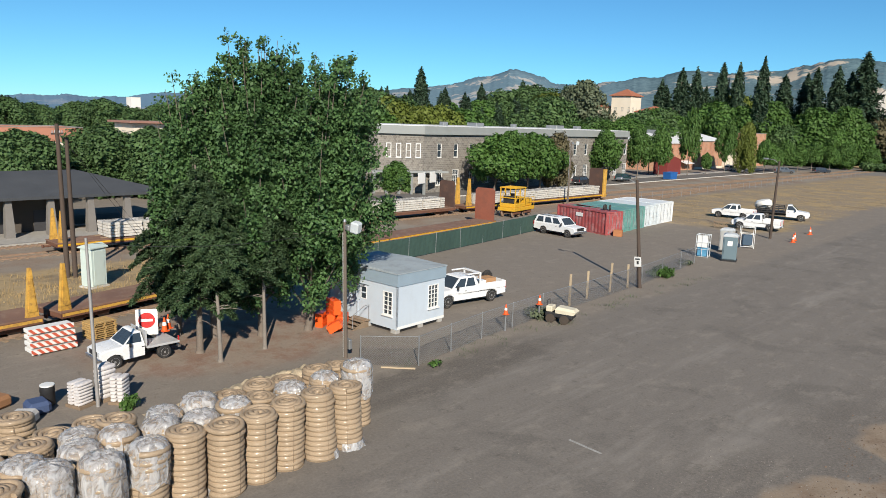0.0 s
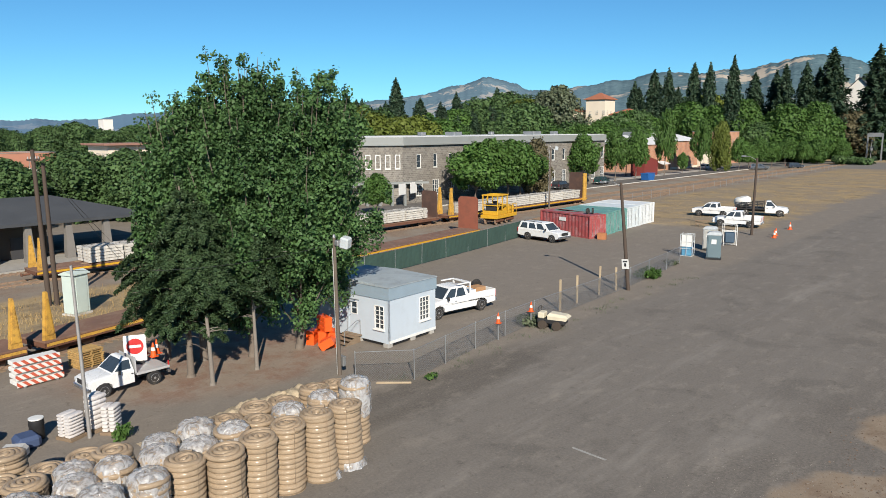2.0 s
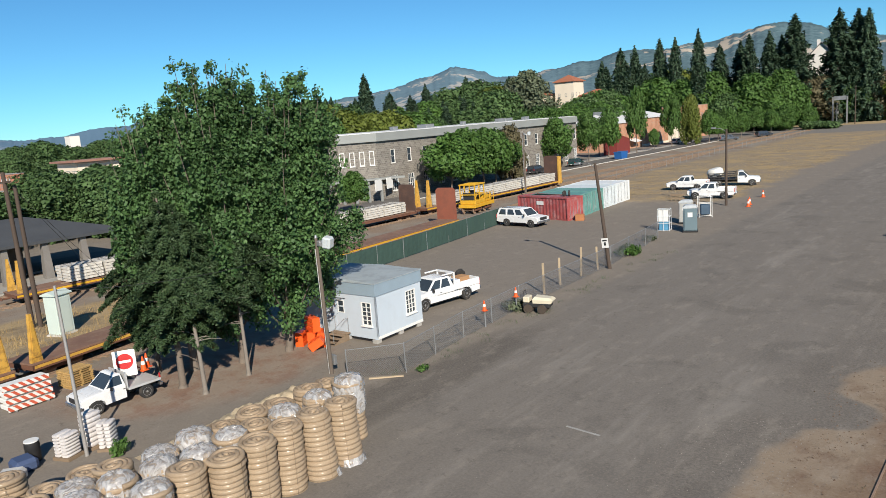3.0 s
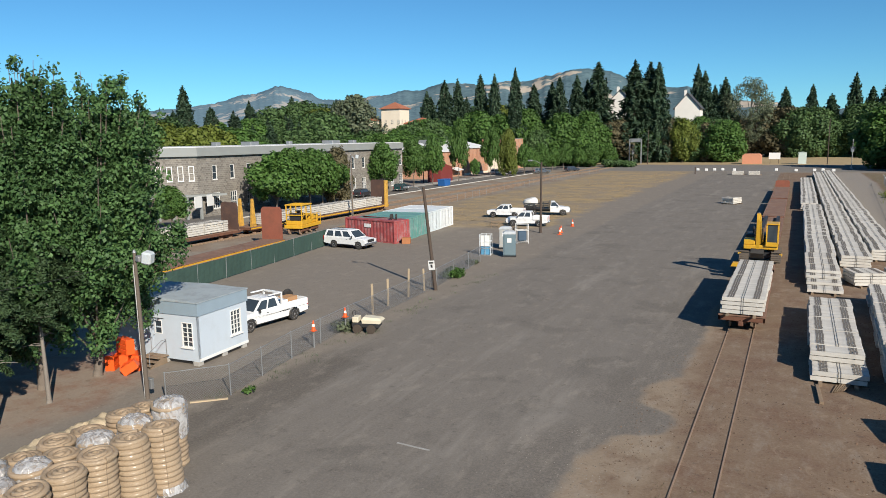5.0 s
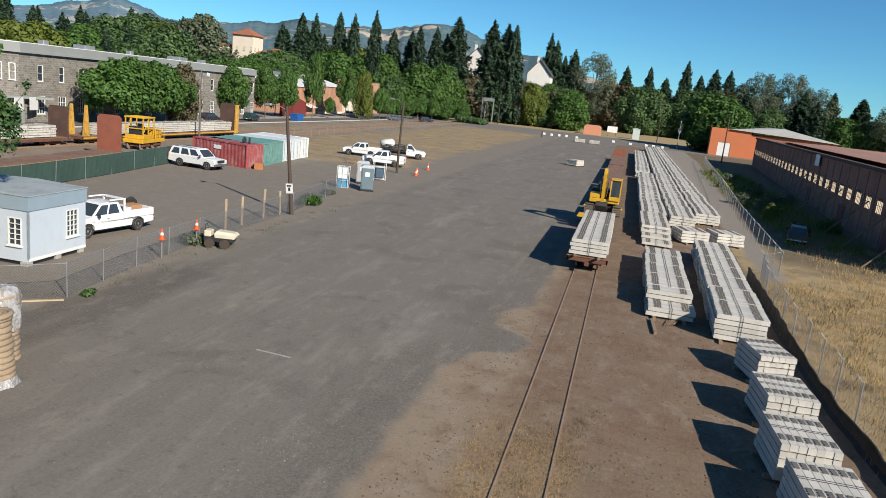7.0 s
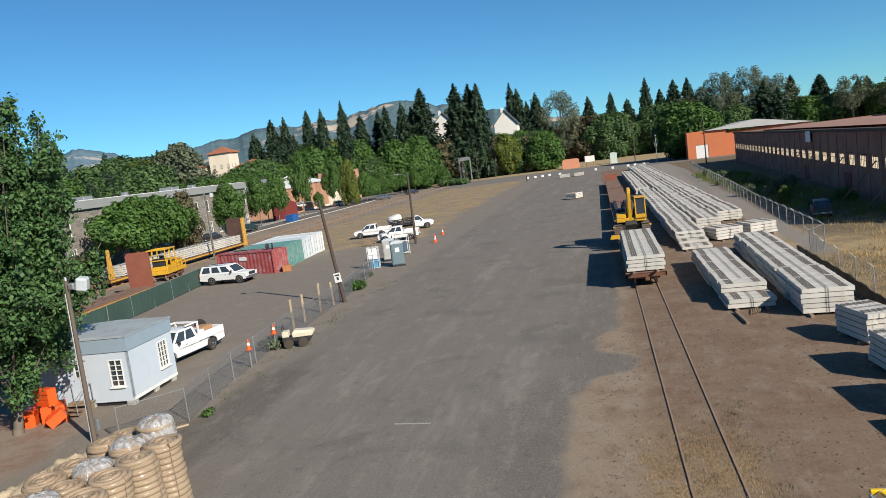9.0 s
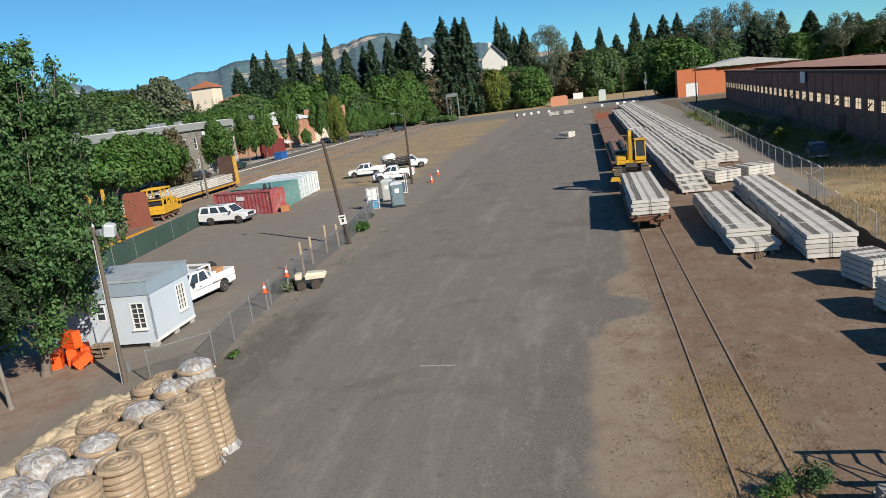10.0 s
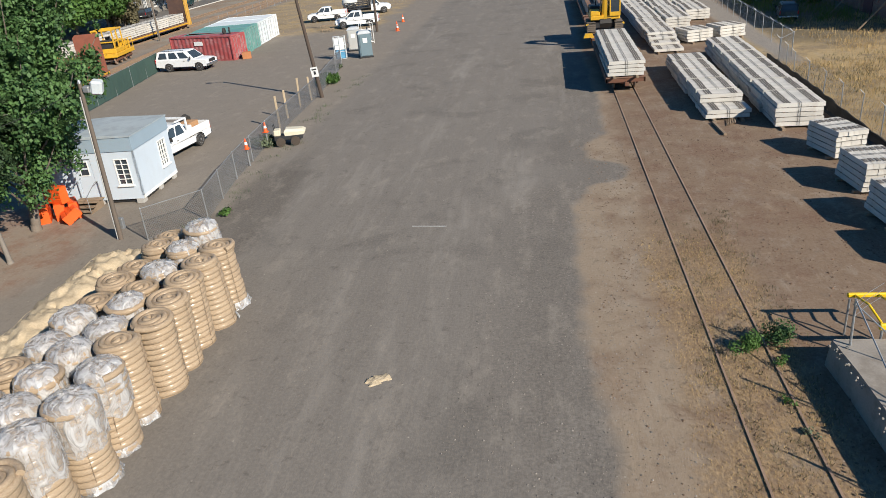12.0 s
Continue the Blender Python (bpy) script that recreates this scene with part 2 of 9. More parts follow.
# ---- ground: one sheet to the horizon, with its zones ----
def ground_material():
    n = Nodes("yard_ground")
    sep = n.t.nodes.new("ShaderNodeSeparateXYZ")
    n.link(n.co, sep.inputs[0])
    x, y = sep.outputs[0], sep.outputs[1]
    w1 = n.math("SUBTRACT", n.noise(0.16, 4.0, dist=0.6), 0.5)
    w2 = n.math("SUBTRACT", n.noise(0.9, 4.0), 0.5)
    w3 = n.math("SUBTRACT", n.noise(0.05, 3.0), 0.5)

    def warp(v, a, b, c=0.0):
        return n.math("ADD", n.math("ADD", v, n.math("MULTIPLY", w1, a)), n.math("ADD", n.math("MULTIPLY", w2, b), n.math("MULTIPLY", w3, c)))

    def above(v, at, soft):
        return n.ramp(v, at - soft, at + soft)

    def both(*ms):
        r = ms[0]
        for m in ms[1:]:
            r = n.math("MULTIPLY", r, m)
        return r

    def below(v, at, soft):
        return n.ramp(v, at - soft, at + soft, 1.0, 0.0)

    def blob(cx, cy, rx, ry, soft=0.35):
        dx = n.math("DIVIDE", n.math("SUBTRACT", warp(x, 3.0, 0.8), cx), rx)
        dy = n.math("DIVIDE", n.math("SUBTRACT", warp(y, 3.0, 0.8), cy), ry)
        d = n.math("ADD", n.math("MULTIPLY", dx, dx), n.math("MULTIPLY", dy, dy))
        return n.ramp(d, 1 - soft, 1 + soft, 1.0, 0.0)

    fine = n.noise(9.0, 5.0, rough=0.7)
    grit = n.voro(26.0)
    mid = n.noise(0.7, 5.0, rough=0.65)
    streak = n.noise(0.8, 4.0, n.stretch(1.0, 0.1, 1.0), 0.65)
    streak2 = n.noise(0.35, 4.0, n.stretch(1.0, 0.14, 1.0), 0.7)
    # brown-grey packed earth of the yard
    c = n.mix(mid, (0.190, 0.166, 0.142), (0.245, 0.215, 0.182))
    # worn dark paving down the middle
    dark = n.mix(streak, (0.155, 0.140, 0.125), (0.213, 0.194, 0.173))
    dark = n.mix(n.math("MULTIPLY", n.ramp(streak2, 0.52, 0.70), 0.5), dark, (0.30, 0.275, 0.245))
    smear = n.noise(0.5, 5.0, n.stretch(1.0, 0.25, 1.0), 0.7, 0.8)
    dark = n.mix(n.math("MULTIPLY", n.ramp(smear, 0.55, 0.75), 0.2), dark, (0.36, 0.335, 0.30))
    dark = n.mix(n.math("MULTIPLY", n.ramp(n.noise(0.23, 4.0, dist=0.5), 0.52, 0.66), 0.35), dark, (0.10, 0.093, 0.085))
    # the paving's broken east edge: a tongue at y 35, a bite at y 39, wider again further on
    rim_x = n.math("ADD", n.ramp(y, 30.5, 33.5, -0.35, 0.55), n.ramp(y, 33.2, 35.0, 0.0, 1.9))
    rim_x = n.math("ADD", rim_x, n.ramp(y, 36.2, 38.2, 0.0, -1.75))
    rim_x = n.math("ADD", rim_x, n.math("ADD", n.ramp(y, 40.3, 43.0, 0.0, 1.3), n.ramp(y, 12.0, 20.0, 0.6, 0.0)))
    edge = n.math("SUBTRACT", warp(x, 0.9, 0.9), rim_x)
    c = n.mix(both(above(warp(x, 1.6, 0.5), -21.3, 0.7), below(edge, -3.4, 0.35), below(warp(y, 4, 1), 262, 3)), c, dark)
    # tan and reddish dirt round the siding
    dirt = n.mix(mid, (0.172, 0.116, 0.078), (0.232, 0.165, 0.113))
    dirt = n.mix(n.math("MULTIPLY", n.ramp(n.noise(0.3, 5.0, rough=0.65), 0.45, 0.65), 0.7), dirt, (0.155, 0.088, 0.058))
    beige = both(below(warp(x, 3.0, 1.0, 2.0), -0.9, 0.7), below(warp(y, 8, 2), 62, 5), n.ramp(n.noise(0.4, 4.0, rough=0.65), 0.32, 0.55, 0.25, 1.0))
    dirt = n.mix(n.math("MULTIPLY", beige, 0.8), dirt, (0.302, 0.240, 0.175))
    c = n.mix(both(above(edge, -3.4, 0.35), below(warp(y, 4, 1), 262, 3)), c, dirt)
    # crumbling dark rim of the paving, with loose chippings
    chips = n.noise(7.0, 5.0, rough=0.8)
    rim = both(above(edge, -6.2, 1.6), below(edge, -3.5, 0.3), below(warp(y, 8, 2), 70, 8))
    c = n.mix(n.math("MULTIPLY", rim, n.ramp(chips, 0.42, 0.58, 0.1, 0.55)), c, (0.105, 0.092, 0.080))
    c = n.mix(n.math("MULTIPLY", rim, n.ramp(chips, 0.60, 0.68, 0.0, 0.5)), c, (0.40, 0.36, 0.315))
    # red-brown stains and trodden patches in the dirt
    trod = n.noise(0.85, 6.0, rough=0.72, dist=0.9)
    c = n.mix(n.math("MULTIPLY", both(above(edge, -3.0, 0.5), below(warp(y, 4, 1), 262, 3)), n.ramp(trod, 0.54, 0.70, 0.0, 0.6)), c, (0.135, 0.080, 0.055))
    c = n.mix(n.math("MULTIPLY", both(above(edge, -3.0, 0.5), below(warp(y, 4, 1), 120, 3)), n.ramp(trod, 0.46, 0.34, 0.0, 0.35)), c, (0.36, 0.275, 0.20))
    # straw-dry weeds between the rails near the bushes
    weeds = n.mix(n.ramp(n.noise(5.0, 6.0, n.stretch(2.2, 1.0, 1.0), 0.8), 0.32, 0.7), (0.105, 0.066, 0.042), (0.48, 0.33, 0.165))
    c = n.mix(n.math("MULTIPLY", both(above(warp(x, 2.2, 1.2), -1.2, 0.5), below(warp(x, 1.0, 0.8), 2.3, 0.5), below(warp(y, 6, 1), 27, 4), n.ramp(n.noise(0.55, 4.0, rough=0.7), 0.3, 0.55, 0.2, 1.0)), 0.72), c, weeds)
    # dry grass
    gold = n.mix(n.noise(1.1, 6.0, rough=0.75), (0.27, 0.19, 0.092), (0.52, 0.39, 0.205))
    gold = n.mix(n.math("MULTIPLY", n.ramp(n.noise(0.28, 5.0, rough=0.65), 0.46, 0.64), 0.75), gold, (0.19, 0.145, 0.095))
    gold = n.mix(n.math("MULTIPLY", n.ramp(n.noise(2.4, 5.0, rough=0.75), 0.52, 0.68), 0.55), gold, (0.13, 0.095, 0.06))
    tan = n.mix(n.ramp(n.noise(0.12, 5.0, rough=0.7), 0.4, 0.62), (0.27, 0.215, 0.15), gold)
    c = n.mix(both(below(warp(x, 9, 2), -28.5, 1.6), above(warp(x, 6, 1), -58, 2.5), above(warp(y, 12, 2), 98, 3)), c, tan)
    c = n.mix(both(above(warp(x, 1.2, 0.6), 12.3, 0.4), below(warp(y, 6, 2), 82, 3), above(y, 15, 10)), c, gold)
    beyond = n.math("SUBTRACT", warp(x, 1.2, 0.6), n.ramp(y, 60, 212, 0.0, 6.0, False))
    c = n.mix(both(above(beyond, 15.6, 0.6), below(x, 44, 3), above(warp(y, 6, 2), 68, 3), below(y, 260, 8)), c, n.mix(mid, (0.105, 0.085, 0.052), (0.20, 0.155, 0.092)))
    c = n.mix(n.math("MULTIPLY", both(below(warp(x, 3, 1), -45.5, 0.8), above(warp(x, 3, 1), -58, 1.5), below(warp(y, 5, 1), 40, 4)), 0.9), c, gold)
    # grey gravel lane behind the right-hand fence, and ballast of the main line
    grey = n.mix(grit, (0.20, 0.18, 0.16), (0.33, 0.30, 0.265))
    c = n.mix(both(above(warp(x, 0.8, 0.4), 13.6, 0.5), below(n.math("SUBTRACT", warp(x, 1.0, 0.4), n.ramp(y, 60, 212, 0.0, 6.0, False)), 15.2, 0.5), above(y, 60, 2), below(y, 265, 5)), c, grey)
    ballast = n.mix(grit, (0.16, 0.115, 0.085), (0.31, 0.235, 0.175))
    c = n.mix(both(below(warp(x, 2, 0.6), -58, 1.2), above(warp(x, 1, 0.6), -79.5, 0.6)), c, n.mix(n.ramp(n.noise(0.12, 3.0), 0.4, 0.6), ballast, (0.27, 0.24, 0.2)))
    # bare red-brown earth and litter under the trees
    c = n.mix(n.math("MULTIPLY", blob(-33, 26, 6.5, 8.0), 0.85), c, n.mix(n.ramp(n.noise(0.5, 5.0, rough=0.7), 0.42, 0.62), (0.285, 0.225, 0.175), (0.24, 0.14, 0.098)))
    # damp dark soil along the fence foot
    c = n.mix(n.math("MULTIPLY", blob(-19.9, 31.5, 1.9, 9.0, 0.6), 0.6), c, (0.098, 0.086, 0.075))
    # streets
    tar = n.mix(n.noise(0.4, 4.0), (0.105, 0.10, 0.098), (0.16, 0.155, 0.15))
    c = n.mix(both(below(x, -79.5, 0.15), above(x, -87.5, 0.15)), c, tar)
    c = n.mix(both(above(warp(y, 1, 0), 268, 0.6), below(warp(y, 1, 0), 322, 0.8)), c, n.mix(0.5, tar, (0.24, 0.225, 0.205)))
    c = n.mix(above(warp(y, 14, 1), 326, 3), c, n.mix(n.noise(0.3, 4.0), (0.33, 0.245, 0.13), (0.46, 0.35, 0.2)))
    # loose stones, fine stains
    c = n.mix(n.math("MULTIPLY", n.ramp(n.noise(0.9, 6.0, n.stretch(1.0, 0.45, 1.0), 0.75), 0.50, 0.68), 0.3), c, (0.36, 0.32, 0.27))
    c = n.mix(n.math("MULTIPLY", n.ramp(fine, 0.35, 0.75), 0.24), c, (0.40, 0.345, 0.285))
    c = n.mix(n.math("MULTIPLY", n.ramp(n.noise(2.1, 6.0, rough=0.8, dist=0.5), 0.54, 0.70), 0.42), c, (0.075, 0.066, 0.058))
    c = n.mix(n.math("MULTIPLY", n.ramp(n.voro(1.7), 0.07, 0.02), 0.5), c, (0.48, 0.43, 0.36))
    hgt = n.math("ADD", n.math("MULTIPLY", fine, 0.7), n.math("MULTIPLY", n.math("SUBTRACT", 1.0, grit), 0.3))
    rut = n.noise(2.2, 4.0, n.stretch(1.0, 0.16, 1.0), 0.7)
    hgt = n.math("ADD", n.math("MULTIPLY", hgt, 0.55), n.math("MULTIPLY", rut, 1.1))
    n.bump(hgt, 0.4, 0.04)
    return n.done(c, 0.95, 0.0, 0.15)


GROUND = ground_material()


def build_ground():
    # gently uneven yard near the walk, flat further out
    xs = sorted({*np.arange(-60, 31, 1.5).tolist(), *np.arange(-160, 161, 20).tolist(), -5000, -2500, -1200, -600, -300, 300, 600, 1200, 2500, 5000})
    ys = sorted({*np.arange(-6, 90, 1.5).tolist(), *np.arange(-100, 401, 20).tolist(), -3000, -1000, -400, 600, 900, 1500, 2500, 5000})
    g = Geo()
    for yy in ys:
        for xx in xs:
            z = 0.0
            if -20.5 < xx < 3.5 and -5 < yy < 85:
                z = 0.02 * noise.noise(Vector((xx * 0.3, yy * 0.12, 0)))
            g.v.append((xx, yy, min(z, 0.0) - 0.003))
    k = len(xs)
    g.f = [(j * k + i, j * k + i + 1, (j + 1) * k + i + 1, (j + 1) * k + i) for j in range(len(ys) - 1) for i in range(k - 1)]
    g.m = [0] * len(g.f)
    ob = part("ground", g, GROUND, smooth=180)
    tagged(ob, "packed brown earth, worn dark paving and dry grass of a rail yard", "ground", kind="structure")


build_ground()


# ---- hills ----
def hill_material():
    n = Nodes("wooded_golden_hills")
    big = n.noise(0.0036, 5.0, n.stretch(1.0, 1.0, 2.0), 0.62)
    small = n.noise(0.02, 5.0, rough=0.7)
    wood = n.mix(n.ramp(n.noise(0.05, 4.0, rough=0.75), 0.35, 0.65), (0.055, 0.095, 0.105), (0.12, 0.185, 0.195))
    grass = n.mix(small, (0.44, 0.36, 0.27), (0.56, 0.46, 0.35))
    sep = n.t.nodes.new("ShaderNodeSeparateXYZ")
    n.link(n.co, sep.inputs[0])
    m = n.ramp(n.math("ADD", big, n.math("MULTIPLY", n.math("SUBTRACT", small, 0.5), 0.5)), 0.555, 0.60)
    m = n.math("MULTIPLY", m, n.ramp(n.noise(0.014, 3.0, rough=0.6), 0.36, 0.46))
    c = n.mix(m, wood, grass)
    # distance haze painted into the colour, bluer towards the farther western ridges
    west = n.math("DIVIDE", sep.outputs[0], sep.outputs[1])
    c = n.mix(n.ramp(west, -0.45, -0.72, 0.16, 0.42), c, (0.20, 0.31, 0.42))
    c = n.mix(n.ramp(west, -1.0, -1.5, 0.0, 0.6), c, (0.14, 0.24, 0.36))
    return n.done(c, 1.0, 0.0, 0.0)


def build_hills():
    # ridge: bearing west of north in degrees, and rise in degrees over level
    ridge = [(100, 0.2), (76, 0.2), (71, 0.25), (68, 0.35), (65, 0.7), (62, 1.0), (58, 1.2), (50, 1.45), (46.8, 1.75), (44.5, 2.1), (41, 2.75), (38.5, 3.55), (36.5, 3.0), (35.2, 2.6), (33, 2.4), (31, 2.8), (28, 3.1), (25.4, 3.7), (23, 3.5), (20.3, 3.6), (18, 4.0), (15.3, 4.5), (13.4, 4.3), (11.7, 3.7), (8, 2.9), (4, 1.8), (-2, 0.9), (-20, 0.5), (-40, 0.4)]
    g = Geo()
    cols, rows_n = 1100, 16
    for i in range(cols + 1):
        b = 100 - 140 * i / cols
        for (b0, r0), (b1, r1) in zip(ridge, ridge[1:]):
            if b1 <= b <= b0:
                f = (b0 - b) / (b0 - b1)
                f = f * f * (3 - 2 * f)
                rise = r0 + (r1 - r0) * f
                break
        rise += 0.22 * noise.noise(Vector((b * 0.5, 3, 1))) + 0.07 * noise.noise(Vector((b * 2.2, 7, 1))) + 0.07 * noise.noise(Vector((b * 7.0, 4, 2))) + 0.05 * abs(noise.noise(Vector((b * 17.0, 1, 6))))
        far = 2900 + 900 * max(0.0, min(1.0, (b - 48) / 10))
        a = radians(b)
        for j in range(rows_n):
            s = j / (rows_n - 2) if j < rows_n - 1 else 1.25
            d = far * (0.55 + 0.45 * min(s, 1.25))
            top = 12 + far * math.tan(radians(max(rise + 0.6, 0.1)))
            prof = min(s, 1) ** 1.35 if s <= 1 else 0.35
            z = top * prof * (1 + (0.16 * noise.noise(Vector((b * 0.35, s * 3.0, 5))) if 0 < s < 0.97 else 0)) - (4 if j == 0 else 0)
            g.v.append((-d * math.sin(a), d * math.cos(a), z))
    for i in range(cols):
        for j in range(rows_n - 1):
            k = i * rows_n + j
            g.f.append((k, k + rows_n, k + rows_n + 1, k + 1))
    g.m = [0] * len(g.f)
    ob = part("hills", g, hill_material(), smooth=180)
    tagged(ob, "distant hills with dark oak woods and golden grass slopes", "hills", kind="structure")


build_hills()


# ---- trees ----
def leaf_material(name, lo, hi, trans=0.25):
    n = Nodes(name)
    r = n.island()
    big = n.noise(0.35, 3.0)
    c = n.mix(r, lo, hi)
    c = n.mix(n.math("MULTIPLY", n.ramp(big, 0.35, 0.7), 0.45), c, tuple(q * 1.5 for q in hi))
    c = n.mix(n.math("MULTIPLY", n.rand(), 0.5), c, tuple(0.7 * (a + b) / 2 for a, b in zip(lo, hi)))
    n.done(c, 0.6, 0.0, 0.25)
    tr = n.t.nodes.new("ShaderNodeBsdfTranslucent")
    n.link(c, tr.inputs[0])
    ms = n.t.nodes.new("ShaderNodeMixShader")
    ms.inputs[0].default_value = trans
    n.link(n.b.outputs[0], ms.inputs[1])
    n.link(tr.outputs[0], ms.inputs[2])
    n.link(ms.outputs[0], n.t.nodes["Material Output"].inputs[0])
    return n.mat


BARK = plain("grey_bark", (0.17, 0.14, 0.115), 0.95, var=0.35, scale=1.2, fine=14, bump=0.5)
BARK_PALE = plain("pale_bark", (0.21, 0.185, 0.16), 0.9, var=0.3, scale=1.2, fine=14, bump=0.4)
LEAF_POPLAR = leaf_material("poplar_leaves", (0.015, 0.050, 0.017), (0.090, 0.172, 0.056), 0.08)
LEAF_CEDAR = leaf_material("cedar_needles", (0.018, 0.042, 0.020), (0.062, 0.104, 0.042), 0.05)
LEAF_REDWOOD = leaf_material("redwood_needles", (0.026, 0.056, 0.036), (0.062, 0.105, 0.058), 0.08)
LEAF_OAK = leaf_material("dark_oak_leaves", (0.042, 0.085, 0.032), (0.095, 0.165, 0.055), 0.10)
LEAF_LIME = leaf_material("bright_street_tree_leaves", (0.046, 0.108, 0.024), (0.105, 0.200, 0.046), 0.22)
LEAF_DUSTY = leaf_material("dusty_eucalyptus_leaves", (0.075, 0.105, 0.065), (0.15, 0.175, 0.105), 0.15)
LEAF_BROWN = leaf_material("brownish_leaves", (0.085, 0.078, 0.045), (0.16, 0.14, 0.075), 0.15)
LEAF_YELLOW = leaf_material("yellow_green_leaves", (0.09, 0.125, 0.022), (0.17, 0.21, 0.042), 0.25)


def leaves(name, pts, nrm, size, mat, rng, flat=0.5, slim=1.0):
    """Small bent leaf clumps, two triangles each, at points with normals near nrm."""
    k = len(pts)
    d = nrm + rng.normal(0, flat, (k, 3))
    d /= np.linalg.norm(d, axis=1, keepdims=True)
    a = np.cross(d, rng.normal(0, 1, (k, 3)))
    a /= np.linalg.norm(a, axis=1, keepdims=True) + 1e-9
    b = np.cross(d, a)
    s = size * rng.uniform(0.6, 1.35, (k, 1))
    e = slim * rng.uniform(0.45, 0.8, (k, 1))
    v = np.stack([pts + s * a, pts + s * e * b + 0.25 * s * d, pts - s * a, pts - s * e * b + 0.25 * s * d], 1).reshape(-1, 3)
    me = bpy.data.meshes.new(name)
    me.vertices.add(4 * k)
    me.vertices.foreach_set("co", v.astype(np.float32).ravel())
    me.loops.add(4 * k)
    me.loops.foreach_set("vertex_index", np.arange(4 * k, dtype=np.int32))
    me.polygons.add(k)
    me.polygons.foreach_set("loop_start", np.arange(0, 4 * k, 4, dtype=np.int32))
    me.polygons.foreach_set("loop_total", np.full(k, 4, dtype=np.int32))
    me.materials.append(mat)
    me.update(calc_edges=True)
    return me


def clump_points(clumps, per, rng, shell=0.55):
    """Points in the outer part of ellipsoid clumps (x, y, z, r, rz); normals outward."""
    P, N = [], []
    for x, y, z, r, rz in clumps:
        k = max(8, int(per * r * r))
        d = rng.normal(0, 1, (k, 3))
        d /= np.linalg.norm(d, axis=1, keepdims=True)
        rad = shell + (1 - shell) * rng.uniform(0, 1, (k, 1)) ** 0.6
        rad *= 1 + 0.16 * np.sin(3 * d[:, :1] * 4 + x) * np.cos(4 * d[:, 1:2] * 3 + y)
        P.append(np.array([x, y, z]) + d * rad * np.array([r, r, rz]))
        N.append(d + np.array([0, 0, 0.35]))
    return np.concatenate(P), np.concatenate(N)


def limbs(g, base, top, r, ends, rng):
    """A tapered trunk with bent limbs out to the given ends."""
    base, top = Vector(base), Vector(top)
    pts = [base.lerp(top, t) + Vector((rng.normal(0, 0.03), rng.normal(0, 0.03), 0)) * (top - base).length * (0.4 if 0 < t < 1 else 0) for t in (0, 0.15, 0.35, 0.6, 0.8, 1)]
    g.cyl(base - Vector((0, 0, 0.1)), base.lerp(top, 0.03), r * 1.5, r * 1.05, 9)
    g.tube(pts, r, 8, r_end=r * 0.18)
    for e in ends:
        e = Vector(e)
        t = max(0.18, min(0.9, (e.z - base.z) / max((top - base).length, 0.1) * 0.62))
        s = base.lerp(top, t)
        mid = s.lerp(e, 0.5) + Vector((0, 0, 0.12 * (e - s).length))
        g.tube([s, mid, e], r * 0.42 * (1 - 0.6 * t), 5, r_end=r * 0.06)


def broad_tree(name, m, h, r, mat, label, seed, low=0.25, n_clump=26, leaf=0.3, dens=70, bark=None, group="", trunk_r=None, spread=1.0, peaks=()):
    rng = np.random.default_rng(seed)
    root = thing(name, m, label, "tree", group)
    cl = []
    for i in range(n_clump):
        t = (i + 0.5) / n_clump
        z = h * (low + (0.97 - low) * t)
        prof = math.sin(math.pi * min(0.97, 0.12 + 0.86 * t) ** 0.8) ** 0.7
        a = i * 2.4 + rng.uniform(-0.5, 0.5)
        q = r * prof * rng.uniform(0.35, 0.85) * spread
        s = r * rng.uniform(0.26, 0.42) * (0.55 + 0.6 * prof)
        cl.append((q * math.cos(a), q * math.sin(a), min(z, h - 0.8 * s), s, s * rng.uniform(0.75, 1.15)))
    for px_, py_, pz_, pr_ in peaks:
        cl.append((px_, py_, pz_, pr_, pr_ * 1.5))
    g = Geo()
    ends = [(c[0] * 0.8, c[1] * 0.8, c[2]) for c in cl[::2]]
    limbs(g, (0, 0, 0), (0, 0, h * 0.86), trunk_r or 0.02 * h, ends, rng)
    part("trunk", g, bark or BARK, root, smooth=60)
    P, N = clump_points(cl, dens, rng)
    part("crown", None, None, root, mesh=leaves("crown", P, N, leaf, mat, rng))
    return root


